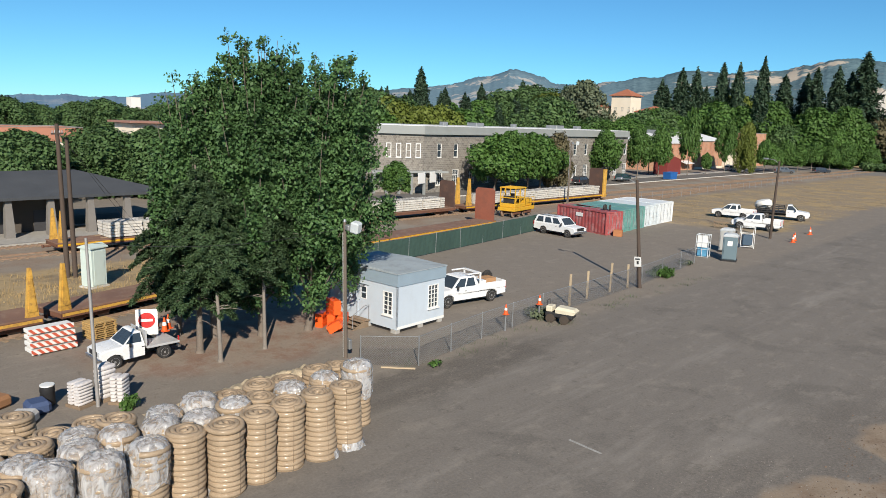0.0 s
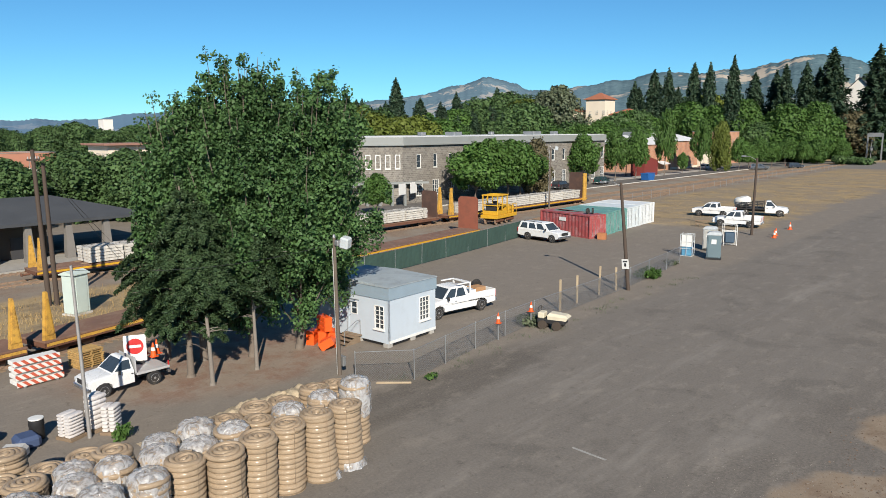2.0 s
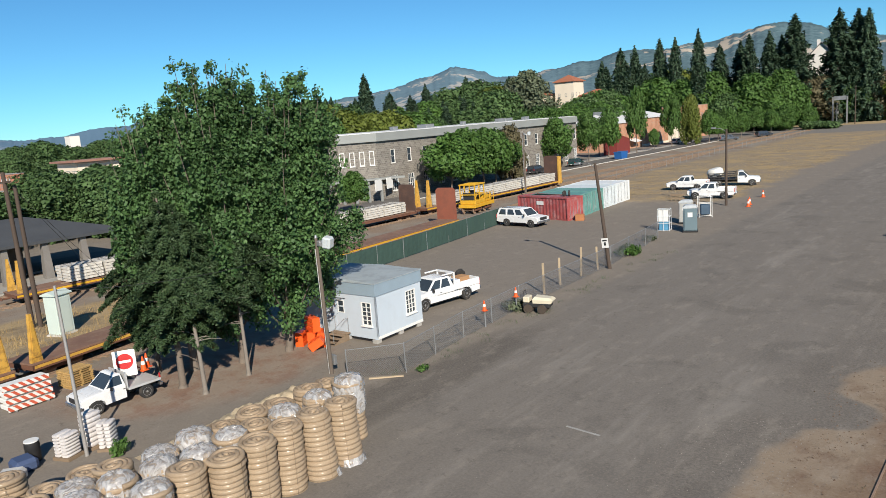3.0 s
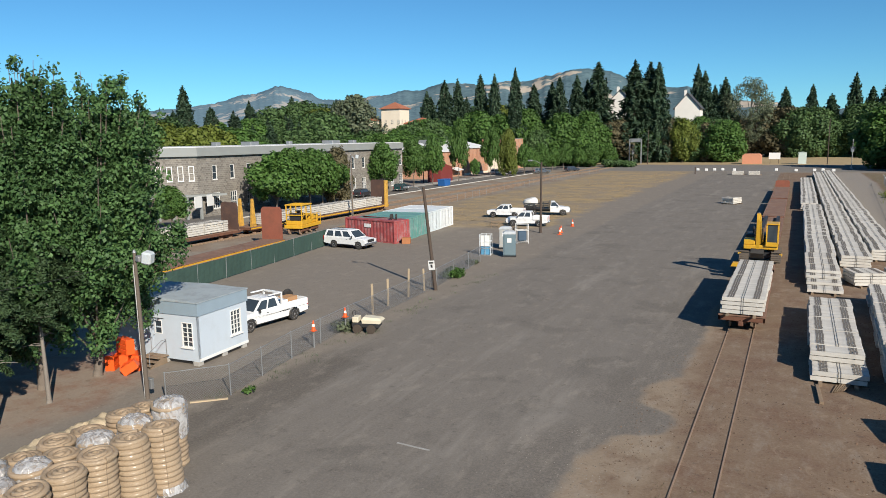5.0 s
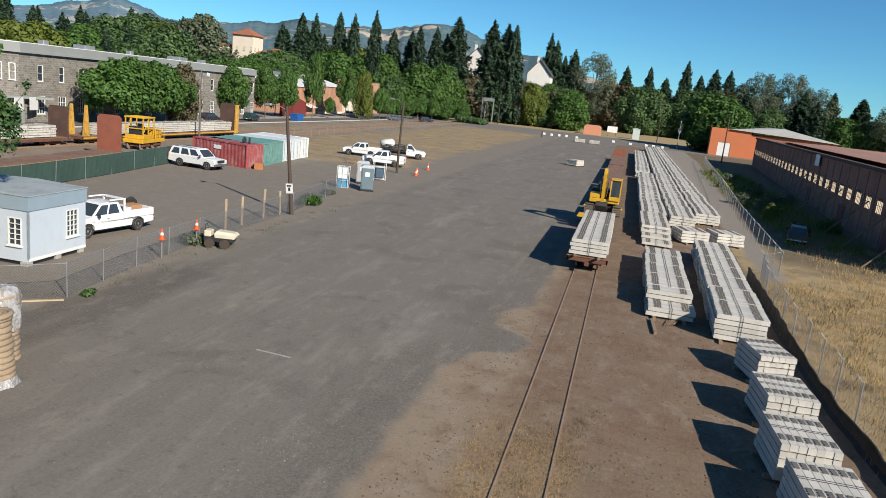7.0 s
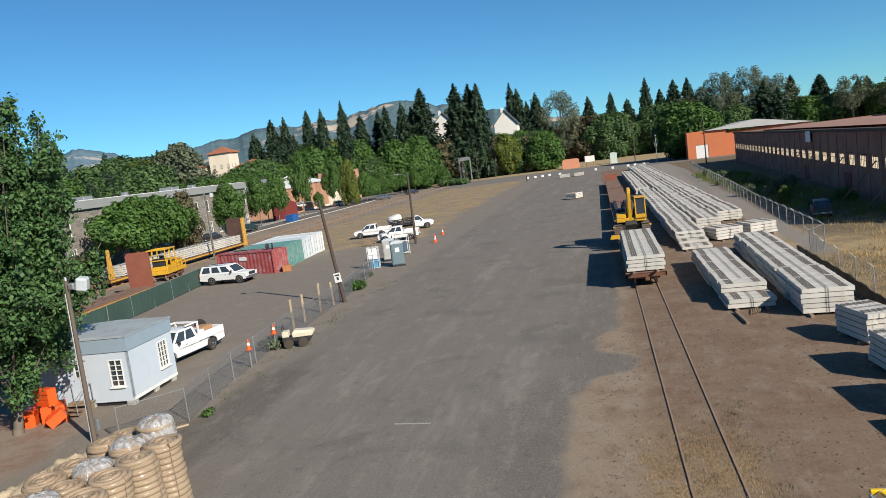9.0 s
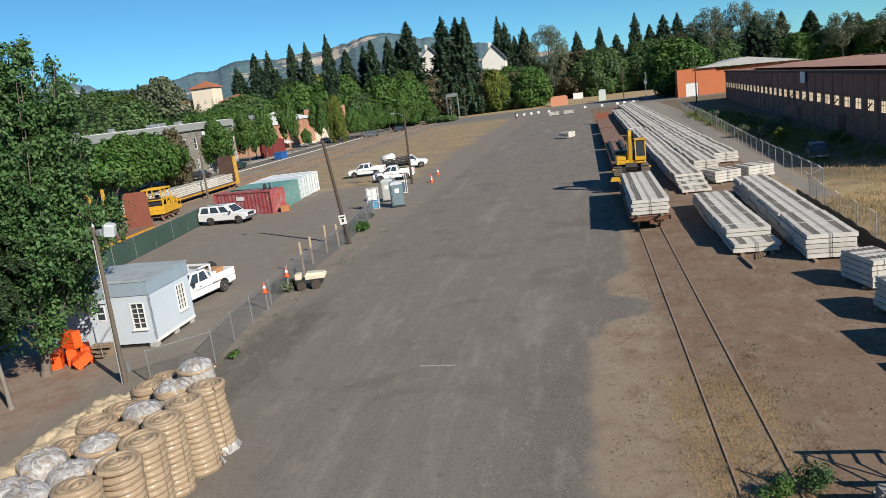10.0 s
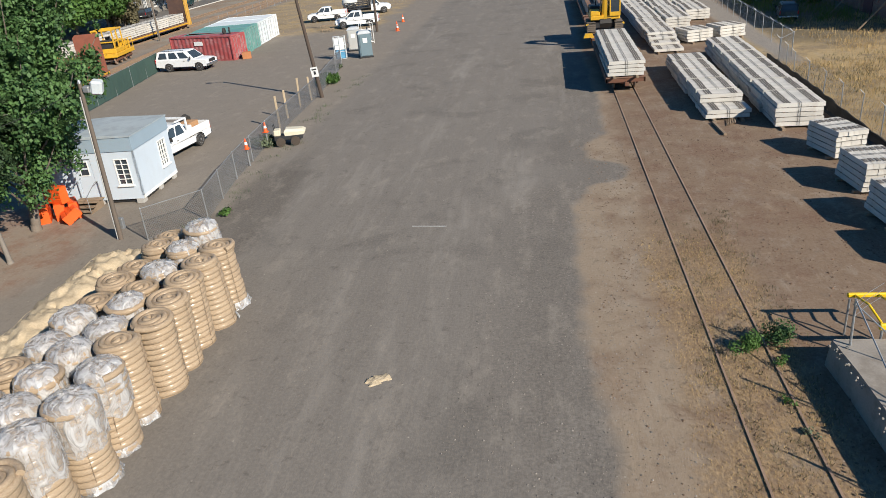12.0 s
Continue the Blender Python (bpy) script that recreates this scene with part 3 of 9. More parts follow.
def conifer(name, m, h, r, mat, label, seed, low=0.06, leaf=0.5, tiers=26, group="", bark=None, droop=0.25, dens=9, trunk_r=None, tip=0.08, taper=0.8):
    rng = np.random.default_rng(seed)
    root = thing(name, m, label, "tree", group)
    g = Geo()
    P, N, ends = [], [], []
    for i in range(tiers):
        t = i / (tiers - 1)
        z = h * (low + (0.98 - low) * t)
        rr = r * ((1 - t) ** taper + tip) * rng.uniform(0.72, 1.12)
        for b in range(7):
            a = 2 * math.pi * (b / 7) + i * 1.1 + rng.uniform(-0.3, 0.3)
            ln = rr * rng.uniform(0.62, 1.1)
            k = max(5, int(dens * ln))
            s = rng.uniform(0.12, 1, (k, 1)) ** 0.7
            side = rng.normal(0, 0.14, (k, 1)) * ln * (1.1 - s)
            d = np.array([math.cos(a), math.sin(a), 0]); e = np.array([-math.sin(a), math.cos(a), 0])
            p = s * ln * d + side * e
            p[:, 2] = z - droop * (s[:, 0] ** 1.5) * ln + rng.normal(0, 0.05 * r, k) + 0.1 * ln * s[:, 0]
            P.append(p)
            N.append(np.tile(d * 0.35 + np.array([0, 0, 0.9]), (k, 1)))
            if b % 3 == 0 and i % 3 == 0:
                ends.append((ln * 0.8 * math.cos(a), ln * 0.8 * math.sin(a), z - 0.5 * droop * ln))
    limbs(g, (0, 0, 0), (0, 0, h * 0.97), trunk_r or 0.016 * h, ends, rng)
    part("trunk", g, bark or BARK, root, smooth=60)
    part("crown", None, None, root, mesh=leaves("crown", np.concatenate(P), np.concatenate(N), leaf, mat, rng, 0.45, 0.6))
    return root


def placed(x, y, s=1.0, rz=0.0, sz=None, z=0.0):
    return pose(x, y, z, 0, 0, rz) @ Matrix.Diagonal((s, s, s if sz is None else sz, 1))


def poplar(m, h, r, label, seed, n=64, low=0.04, lean=(0, 0)):
    """A poplar of many upswept limbs, each with leafy tufts that thin out to a spire."""
    rng = np.random.default_rng(seed)
    root = thing("poplar_tree", m, label, "tree", "poplars by the office")
    g, cl = Geo(), []
    top = Vector((lean[0], lean[1], h * 0.93))
    g.cyl((0, 0, -0.1), (0, 0, 0.3), 0.3, 0.24, 9)
    g.tube([top * q + Vector((rng.normal(0, 0.12), rng.normal(0, 0.12), 0)) * (q > 0) for q in (0, 0.15, 0.3, 0.5, 0.7, 0.85, 1)], 0.24, 8, r_end=0.04)
    for i in range(n):
        a = i * 2.39996 + rng.uniform(-0.3, 0.3)
        t = (i + 0.5) / n
        env = 0.97 - 0.46 * t ** 1.7
        q = r * (0.16 + 0.84 * t ** 0.62) * rng.uniform(0.82, 1.1)
        if i % 3 == 2 and i > 8:
            env = rng.uniform(low + 0.16, 0.66)
            q = r * rng.uniform(0.4, 0.75)
        zt = h * env * rng.uniform(0.94, 1.04)
        zs = max(h * low * 0.6, min(zt * rng.uniform(0.28, 0.5), 0.55 * h))
        s = top * (zs / top.z)
        e = Vector((q * math.cos(a) + lean[0] * zt / h, q * math.sin(a) + lean[1] * zt / h, zt))
        c = s.lerp(e, 0.5) + Vector((math.cos(a), math.sin(a), 0)) * 0.22 * q + Vector((0, 0, -0.06 * (zt - zs)))
        curve = [(1 - u) * (1 - u) * s + 2 * u * (1 - u) * c + u * u * e for u in (0, 0.25, 0.5, 0.75, 1)]
        g.tube(curve, 0.07, 5, r_end=0.012)
        ln = (e - s).length
        k = max(4, int(ln / 0.8))
        for j in range(k):
            u = 0.34 + 0.66 * (j + rng.uniform(0.2, 0.9)) / k
            p = (1 - u) * (1 - u) * s + 2 * u * (1 - u) * c + u * u * e
            w = (0.92 - 0.62 * max(0.0, (u - 0.55) / 0.45)) * rng.uniform(0.6, 1.15)
            sp = 0.75 * (1.15 - u)
            cl.append((p.x + rng.normal(0, sp), p.y + rng.normal(0, sp), p.z + rng.normal(0, 0.3), w, w * rng.uniform(0.9, 1.5)))
    part("trunk", g, BARK, root, smooth=60)
    P, N = clump_points(cl, 620, rng, 0.25)
    P = P + rng.normal(0, 0.09, P.shape)
    gap = np.sin(1.9 * P[:, 0] + 1.1 * P[:, 2] + seed) * np.sin(1.7 * P[:, 1] - 0.8 * P[:, 2]) * np.sin(1.35 * P[:, 2] + 0.9 * P[:, 0])
    axis = P[:, :2] - np.outer(P[:, 2] / h, np.array(lean))
    keep = (P[:, 2] > 0.15) & (gap < 0.22) & (np.hypot(axis[:, 0], axis[:, 1]) < r * (0.3 + 0.75 * np.minimum(1, P[:, 2] / (0.42 * h))))
    part("crown", None, None, root, mesh=leaves("crown", P[keep], N[keep], 0.106, LEAF_POPLAR, rng, 0.75))
    return root


# the tall poplars by the site office
poplar(placed(-31.4, 27.4), 17.1, 4.3, "tall bright green poplar with many upright spires", 11, 74)
poplar(placed(-30.6, 30.1), 16.2, 4.7, "bright green poplar beside the office trailer", 12, 66, 0.05, (0.9, 0.8))
poplar(placed(-32.9, 25.2), 15.0, 2.8, "smaller bright green poplar beside the tall ones", 13, 52, 0.12, (-0.6, -0.5))
# dark cedars in front of them
def cedar_at(m, h, r, label, seed, low, lean, bark, tr):
    """A broad cedar: a leaning bare trunk, dead twigs, and flat drooping sprays."""
    rng = np.random.default_rng(seed)
    root = thing("cedar_tree", m, label, "tree")
    g, P, N, ends = Geo(), [], [], []
    tiers = 14
    for i in range(tiers):
        t = i / (tiers - 1)
        z = h * (low + (0.97 - low) * t)
        cx, cy = lean[0] * (z / h) ** 1.3, lean[1] * (z / h) ** 1.3
        rr = r * ((1 - t) ** 0.75 + 0.07) * (0.62 + 0.38 * min(1, t * 5))
        for b in range(9):
            a = 2 * math.pi * b / 9 + i * 0.83 + rng.uniform(-0.35, 0.35)
            ln = rr * rng.uniform(0.42, 1.22)
            k = max(24, int(300 * ln))
            s = rng.uniform(0.1, 1, (k, 1)) ** 0.75
            d = np.array([math.cos(a), math.sin(a), 0]); e = np.array([-math.sin(a), math.cos(a), 0])
            p = s * ln * d + rng.normal(0, 0.2, (k, 1)) * ln * (1.15 - s) * e
            p[:, 0] += cx
            p[:, 1] += cy
            p[:, 2] = z + 0.16 * ln * s[:, 0] - 0.46 * ln * s[:, 0] ** 2.2 + rng.normal(0, 0.065, k)
            P.append(p)
            N.append(np.tile(d * 0.3 + np.array([0, 0, 0.9]), (k, 1)))
            if b % 2 == 0:
                ends.append((cx + ln * 0.85 * math.cos(a), cy + ln * 0.85 * math.sin(a), z - 0.1 * ln))
    pts = [Vector((lean[0] * q ** 1.3, lean[1] * q ** 1.3, h * q)) for q in (0, 0.12, 0.25, 0.4, 0.6, 0.8, 0.97)]
    g.cyl((0, 0, -0.1), (0, 0, 0.15), tr * 1.5, tr * 1.1, 9)
    g.tube(pts, tr, 8, r_end=tr * 0.25)
    for e in ends:
        q = min(0.95, e[2] / h * 0.98)
        s = Vector((lean[0] * q ** 1.3, lean[1] * q ** 1.3, h * q))
        g.tube([s, s.lerp(Vector(e), 0.5) + Vector((0, 0, 0.12)), Vector(e)], tr * 0.2, 4, r_end=0.012)
    for k in range(9):
        q = low * rng.uniform(0.6, 1.0)
        s = Vector((lean[0] * q ** 1.3, lean[1] * q ** 1.3, h * q))
        a = rng.uniform(0, 6.28)
        e = s + Vector((math.cos(a), math.sin(a), rng.uniform(-0.1, 0.25))) * rng.uniform(0.6, 1.5)
        g.tube([s, s.lerp(e, 0.5) + Vector((0, 0, 0.08)), e], 0.03, 4, r_end=0.008)
    part("trunk", g, bark, root, smooth=60)
    part("crown", None, None, root, mesh=leaves("crown", np.concatenate(P), np.concatenate(N), 0.105, LEAF_CEDAR, rng, 0.6, 0.5))
    return root


cedar_at(placed(-28.8, 23.3), 9.8, 3.3, "dark green cedar with a bare lower trunk", 21, 0.43, (-2.0, 0.6), BARK_PALE, 0.13)
cedar_at(placed(-29.2, 26.2), 10.6, 3.4, "dark green cedar with a thin grey trunk", 22, 0.43, (-1.6, 0.8), BARK_PALE, 0.12)
cedar_at(placed(-30.8, 23.2), 10.6, 3.1, "dense dark green cedar behind the thin trunks", 23, 0.27, (0, 0), BARK, 0.2)
cedar_at(placed(-34.6, 23.9), 9.8, 3.3, "dense dark green cedar above the parked truck", 24, 0.27, (0, 0), BARK, 0.18)

# ---- railway tracks ----
def rail_profile(g, a, b, mi=0, z0=0.0, h=0.16):
    """One rail from a to b: foot, web and head."""
    a, b = Vector(a), Vector(b)
    d = (b - a).normalized()
    s = Vector((d.y, -d.x, 0))
    ring = [(-0.07, 0), (-0.07, 0.02), (-0.012, 0.035), (-0.012, h - 0.045), (-0.032, h - 0.035), (-0.032, h), (0.032, h), (0.032, h - 0.035), (0.012, h - 0.045), (0.012, 0.035), (0.07, 0.02), (0.07, 0)]
    g.loft([[p + s * u + Vector((0, 0, z0 + w)) for u, w in ring] for p in (a, b)], mi)


def track(name, pts, label, ties=True, z0=0.0, h=0.16):
    root = thing(name, pose(0, 0, 0), label, "railway track", kind="structure")
    for sgn in (-1, 1):
        g = Geo()
        for (x0, y0), (x1, y1) in zip(pts, pts[1:]):
            d = Vector((x1 - x0, y1 - y0, 0)).normalized()
            s = Vector((d.y, -d.x, 0)) * 0.7525 * sgn
            rail_profile(g, Vector((x0, y0, 0)) + s, Vector((x1, y1, 0)) + s, z0=z0, h=h)
        part("rail", g, RAIL, root)
    if ties:
        g = Geo()
        for (x0, y0), (x1, y1) in zip(pts, pts[1:]):
            a, b = Vector((x0, y0, 0)), Vector((x1, y1, 0))
            n = int((b - a).length / 0.62)
            rz = math.degrees(math.atan2(b.y - a.y, b.x - a.x)) - 90
            for i in range(n):
                p = a.lerp(b, i / n)
                g.box(-1.25, 1.25, -0.11, 0.11, -0.02, 0.06, xf=pose(p.x, p.y, 0, 0, 0, rz + random.uniform(-1.5, 1.5)))
        ob = part("sleepers", g, TIMBER, root)
        tagged(ob, kind="stuff")
    return root


track("siding_track", [(0.7525, -12), (0.7525, 258)], "rusty rails of a siding sunk in dirt", ties=False, z0=-0.122)
track("main_track", [(-64, -80), (-64, 330)], "main line track on brown ballast")
track("main_track", [(-69.4, -80), (-69.4, 330)], "second main line track on brown ballast")
track("yard_track", [(-38.3, -1), (-40.7, 19.2), (-44.7, 37), (-48.3, 46.5), (-52.0, 60), (-56.5, 100), (-60.3, 140), (-62.9, 185)], "rusty yard track beside the green fence")


# ---- fences ----
FENCE_WIRE = plain("chain_link_wire", (0.33, 0.33, 0.33), 0.5, 0.5, var=0.15)


def fence(name, pts, h, label, posts_every=None, wire=True, arms=False, cloth=None, step=0.16, top=True, thin=0.0035):
    root = thing(name, pose(0, 0, 0), label, "fence", kind="structure")
    posts = []
    if posts_every:
        for (x0, y0), (x1, y1) in zip(pts, pts[1:]):
            a, b = Vector((x0, y0, 0)), Vector((x1, y1, 0))
            n = max(1, round((b - a).length / posts_every))
            posts += [a.lerp(b, i / n) for i in range(n)]
        posts.append(Vector((*pts[-1], 0)))
    else:
        posts = [Vector((*p, 0)) for p in pts]
    g0 = Geo()
    g0.cyl((0, 0, -0.05), (0, 0, h + 0.03), 0.032, n=8)
    g0.cyl((0, 0, h + 0.03), (0, 0, h + 0.07), 0.038, 0.01, n=8)
    if arms:
        g0.cyl((0, 0, h), (-0.28, 0, h + 0.3), 0.02, n=5)
    me = g0.mesh("post", GALV, 40)
    for p in posts:
        part("post", None, None, root, mesh=me, at=pose(p.x, p.y, 0, random.uniform(-1.5, 1.5), random.uniform(-1.5, 1.5), 0))
    g = Geo()
    if top:
        for a, b in zip(posts, posts[1:]):
            g.cyl(a + Vector((0, 0, h)), b + Vector((0, 0, h)), 0.021, n=5)
        if arms:
            for k in (0.35, 0.68, 1.0):
                for a, b in zip(posts, posts[1:]):
                    g.cyl(a + Vector((-0.28 * k, 0, h + 0.3 * k)), b + Vector((-0.28 * k, 0, h + 0.3 * k)), 0.006, n=3)
        part("top_rail", g, GALV, root)
    if wire:
        g = Geo()
        for a, b in zip(posts, posts[1:]):
            ln = (b - a).length
            d = (b - a) / ln
            k = int(ln / step)
            for i in range(-int(h / step), k + 1):
                for sg in (0, 1):
                    u0, u1 = i * step, i * step + h
                    z0, z1 = (0.04, h) if sg == 0 else (h, 0.04)
                    c0, c1 = max(u0, 0), min(u1, ln)
                    if c1 <= c0:
                        continue
                    za = z0 + (z1 - z0) * (c0 - u0) / h
                    zb = z0 + (z1 - z0) * (c1 - u0) / h
                    g.cyl(a + d * c0 + Vector((0, 0, za)), a + d * c1 + Vector((0, 0, zb)), thin, n=3, caps=False)
        tagged(part("wire_mesh", g, FENCE_WIRE, root), kind="stuff")
    if cloth:
        for a, b in zip(posts, posts[1:]):
            g = Geo()
            d = (b - a)
            s = Vector((d.y, -d.x, 0)).normalized()
            n = 8
            rows = []
            for j in range(5):
                rows.append([a + d * (i / n) + Vector((0, 0, 0.06 + (h - 0.1) * j / 4)) + s * (0.03 * math.sin(i * 1.7 + j) * (1 if 0 < i < n else 0)) for i in range(n + 1)])
            v = [p for r_ in rows for p in r_] + [p + s * 0.012 for r_ in rows for p in r_]
            m_ = 5 * (n + 1)
            f = []
            for j in range(4):
                for i in range(n):
                    k = j * (n + 1) + i
                    f += [(k, k + 1, k + n + 2, k + n + 1), (m_ + k, m_ + k + n + 1, m_ + k + n + 2, m_ + k + 1)]
            g.add(v, f)
            part("screen_panel", g, cloth, root, "dark green privacy mesh" if a is posts[0] else "")
    return root


fence("chain_link_fence", [(-23.6, 28.4), (-21.6, 30.7), (-22.1, 33.7), (-22.6, 36.9), (-22.9, 40.2), (-23.2, 43.8), (-23.9, 58.5), (-24.4, 63), (-24.9, 67.5), (-25.4, 71.5)], 1.6, "sagging galvanised chain-link fence along the office yard", step=0.13, thin=0.007)
fence("green_screen_fence", [(-42.9, 42.5), (-43.2, 46.6), (-43.6, 50.7), (-44.1, 54.8), (-44.7, 59.0), (-45.3, 63.2), (-46.0, 67.4), (-46.7, 71.6), (-47.4, 75.7)], 2.0, "chain-link fence hung with dark green privacy screen", wire=False, cloth=PALE_GREEN)
fence("security_fence", [(13.0, 24), (12.3, 33), (12.2, 44), (12.5, 54), (13.2, 60)], 1.9, "chain-link fence between tie stacks and dry grass", 3.0, arms=True, step=0.2, top=False)
fence("security_fence", [(13.2, 60), (14.9, 62.5)], 1.9, "short chain-link gate panel across the gravel lane", 2.5, step=0.2)
fence("security_fence", [(14.9, 62.5), (15.9, 90), (18.3, 130), (21.4, 190), (22.8, 212)], 1.9, "long chain-link fence with barbed wire arms", 3.6, arms=True, step=0.45)
fence("roadside_fence", [(-57.5, 112), (-58.5, 160), (-60, 210), (-58, 262)], 1.5, "low wire fence along the dry grass strip", 4.0, step=0.6, top=False)

WOOD_POST = plain("tan_timber_post", (0.46, 0.36, 0.24), 0.85, var=0.2, scale=1.5, rand=0.1)
for x, y, h in ((-23.8, 47.9, 2.3), (-24.2, 50.8, 2.1), (-24.3, 54.2, 2.3), (-24.1, 56.6, 1.9)):
    tagged(part("timber_post", Geo().box(-0.07, 0.07, -0.07, 0.07, -0.05, h, 0.012), WOOD_POST, at=pose(x, y, 0, 0, random.uniform(-2, 2), 10)), "tan square timber post in the fence line", "post", "timber fence posts")
tagged(part("ground_board", Geo().box(-0.08, 0.08, -0.9, 0.9, 0, 0.06, 0.01), WOOD_POST, at=pose(-22.0, 29.6, 0, 0, 0, -48)), "tan timber board lying at the fence foot", "board")

# ---- buildings ----
def stone_material():
    n = Nodes("grey_stone_blocks")
    sep = n.t.nodes.new("ShaderNodeSeparateXYZ")
    n.link(n.co, sep.inputs[0])
    comb = n.t.nodes.new("ShaderNodeCombineXYZ")
    n.link(n.math("ADD", sep.outputs[0], sep.outputs[1]), comb.inputs[0])
    n.link(sep.outputs[2], comb.inputs[1])
    br = n.t.nodes.new("ShaderNodeTexBrick")
    n.link(comb.outputs[0], br.inputs["Vector"])
    br.inputs["Scale"].default_value = 1.0
    br.inputs["Brick Width"].default_value, br.inputs["Row Height"].default_value, br.inputs["Mortar Size"].default_value = 0.62, 0.34, 0.025
    br.inputs["Color1"].default_value, br.inputs["Color2"].default_value, br.inputs["Mortar"].default_value = (0.16, 0.145, 0.13, 1), (0.31, 0.285, 0.25, 1), (0.40, 0.38, 0.34, 1)
    c = n.mix(n.math("MULTIPLY", n.noise(0.6, 5.0), 0.5), br.outputs[0], (0.13, 0.115, 0.10))
    n.bump(n.math("ADD", br.outputs["Fac"], n.noise(5.0, 4.0)), 0.6, 0.03)
    return n.done(c, 0.95)


def brick_material(name, c1, c2, mortar):
    n = Nodes(name)
    sep = n.t.nodes.new("ShaderNodeSeparateXYZ")
    n.link(n.co, sep.inputs[0])
    comb = n.t.nodes.new("ShaderNodeCombineXYZ")
    n.link(n.math("ADD", sep.outputs[0], sep.outputs[1]), comb.inputs[0])
    n.link(sep.outputs[2], comb.inputs[1])
    br = n.t.nodes.new("ShaderNodeTexBrick")
    n.link(comb.outputs[0], br.inputs["Vector"])
    br.inputs["Scale"].default_value = 1.0
    br.inputs["Brick Width"].default_value, br.inputs["Row Height"].default_value, br.inputs["Mortar Size"].default_value = 0.22, 0.075, 0.01
    for key, q in (("Color1", c1), ("Color2", c2), ("Mortar", mortar)):
        br.inputs[key].default_value = (*q, 1)
    c = n.mix(n.math("MULTIPLY", n.ramp(n.noise(0.35, 6.0, rough=0.7), 0.4, 0.7), 0.6), br.outputs[0], tuple(q * 0.55 for q in c1))
    n.bump(br.outputs["Fac"], 0.3, 0.01)
    return n.done(c, 0.92)


STONE = stone_material()
BRICK_RED = brick_material("old_red_brick", (0.29, 0.105, 0.07), (0.38, 0.15, 0.10), (0.28, 0.22, 0.18))
BRICK_ORANGE = brick_material("orange_brick", (0.50, 0.215, 0.12), (0.60, 0.29, 0.165), (0.45, 0.36, 0.28))
STUCCO_ORANGE = plain("orange_stucco", (0.58, 0.18, 0.075), 0.85, var=0.12, scale=0.3)
STUCCO_CREAM = plain("cream_stucco", (0.78, 0.68, 0.55), 0.9, var=0.1, scale=0.2)
STUCCO_WHITE = plain("white_render", (0.74, 0.72, 0.68), 0.85, var=0.08, scale=0.3)
CORNICE = plain("grey_cornice_paint", (0.27, 0.285, 0.28), 0.7, var=0.12, scale=0.4)
ROOF_WHITE = plain("white_flat_roof", (0.66, 0.67, 0.68), 0.7, var=0.12, scale=0.2)
ROOF_DARK = plain("dark_grey_shingles", (0.055, 0.06, 0.068), 0.9, var=0.3, scale=0.5, fine=8)
ROOF_TILE = plain("red_roof_tiles", (0.36, 0.13, 0.07), 0.85, var=0.25, scale=0.8, fine=9)
ROOF_METAL = plain("pale_metal_roof", (0.55, 0.54, 0.52), 0.5, 0.2, var=0.12, scale=0.2)
# station wall: shade under its wide roof is put into this brown
WALL_SHADED = plain("shaded_brown_wall", (0.085, 0.07, 0.058), 0.9, var=0.2)
DOOR_DARK = plain("dark_door_paint", (0.045, 0.045, 0.05), 0.6)
WHITE_BOARD = plain("white_signboard", (0.80, 0.80, 0.78), 0.6, var=0.05)


def wall_with_openings(g, length, h, thick, holes, z0=0.0):
    """One connected wall along +y from the origin, its face at x=0 and its body towards -x; holes are (y0, y1, z0, z1)."""
    ys = sorted({0.0, length, *[q for a in holes for q in a[:2]]})
    zs = sorted({z0, h, *[q for a in holes for q in a[2:]]})
    ny, nz = len(ys) - 1, len(zs) - 1

    def solid(i, j):
        if not (0 <= i < ny and 0 <= j < nz):
            return False
        my, mz = (ys[i] + ys[i + 1]) / 2, (zs[j] + zs[j + 1]) / 2
        return not any(a < my < b and c < mz < d for a, b, c, d in holes)

    ids, v, f = {}, [], []

    def vid(i, j, k):
        if (i, j, k) not in ids:
            ids[i, j, k] = len(v)
            v.append((-thick * k, ys[i], zs[j]))
        return ids[i, j, k]

    for i in range(ny):
        for j in range(nz):
            if not solid(i, j):
                continue
            f.append((vid(i, j, 0), vid(i + 1, j, 0), vid(i + 1, j + 1, 0), vid(i, j + 1, 0)))
            f.append((vid(i, j, 1), vid(i, j + 1, 1), vid(i + 1, j + 1, 1), vid(i + 1, j, 1)))
            if not solid(i - 1, j):
                f.append((vid(i, j, 0), vid(i, j + 1, 0), vid(i, j + 1, 1), vid(i, j, 1)))
            if not solid(i + 1, j):
                f.append((vid(i + 1, j, 0), vid(i + 1, j, 1), vid(i + 1, j + 1, 1), vid(i + 1, j + 1, 0)))
            if not solid(i, j - 1):
                f.append((vid(i, j, 0), vid(i, j, 1), vid(i + 1, j, 1), vid(i + 1, j, 0)))
            if not solid(i, j + 1):
                f.append((vid(i, j + 1, 0), vid(i + 1, j + 1, 0), vid(i + 1, j + 1, 1), vid(i, j + 1, 1)))
    g.add(v, f)


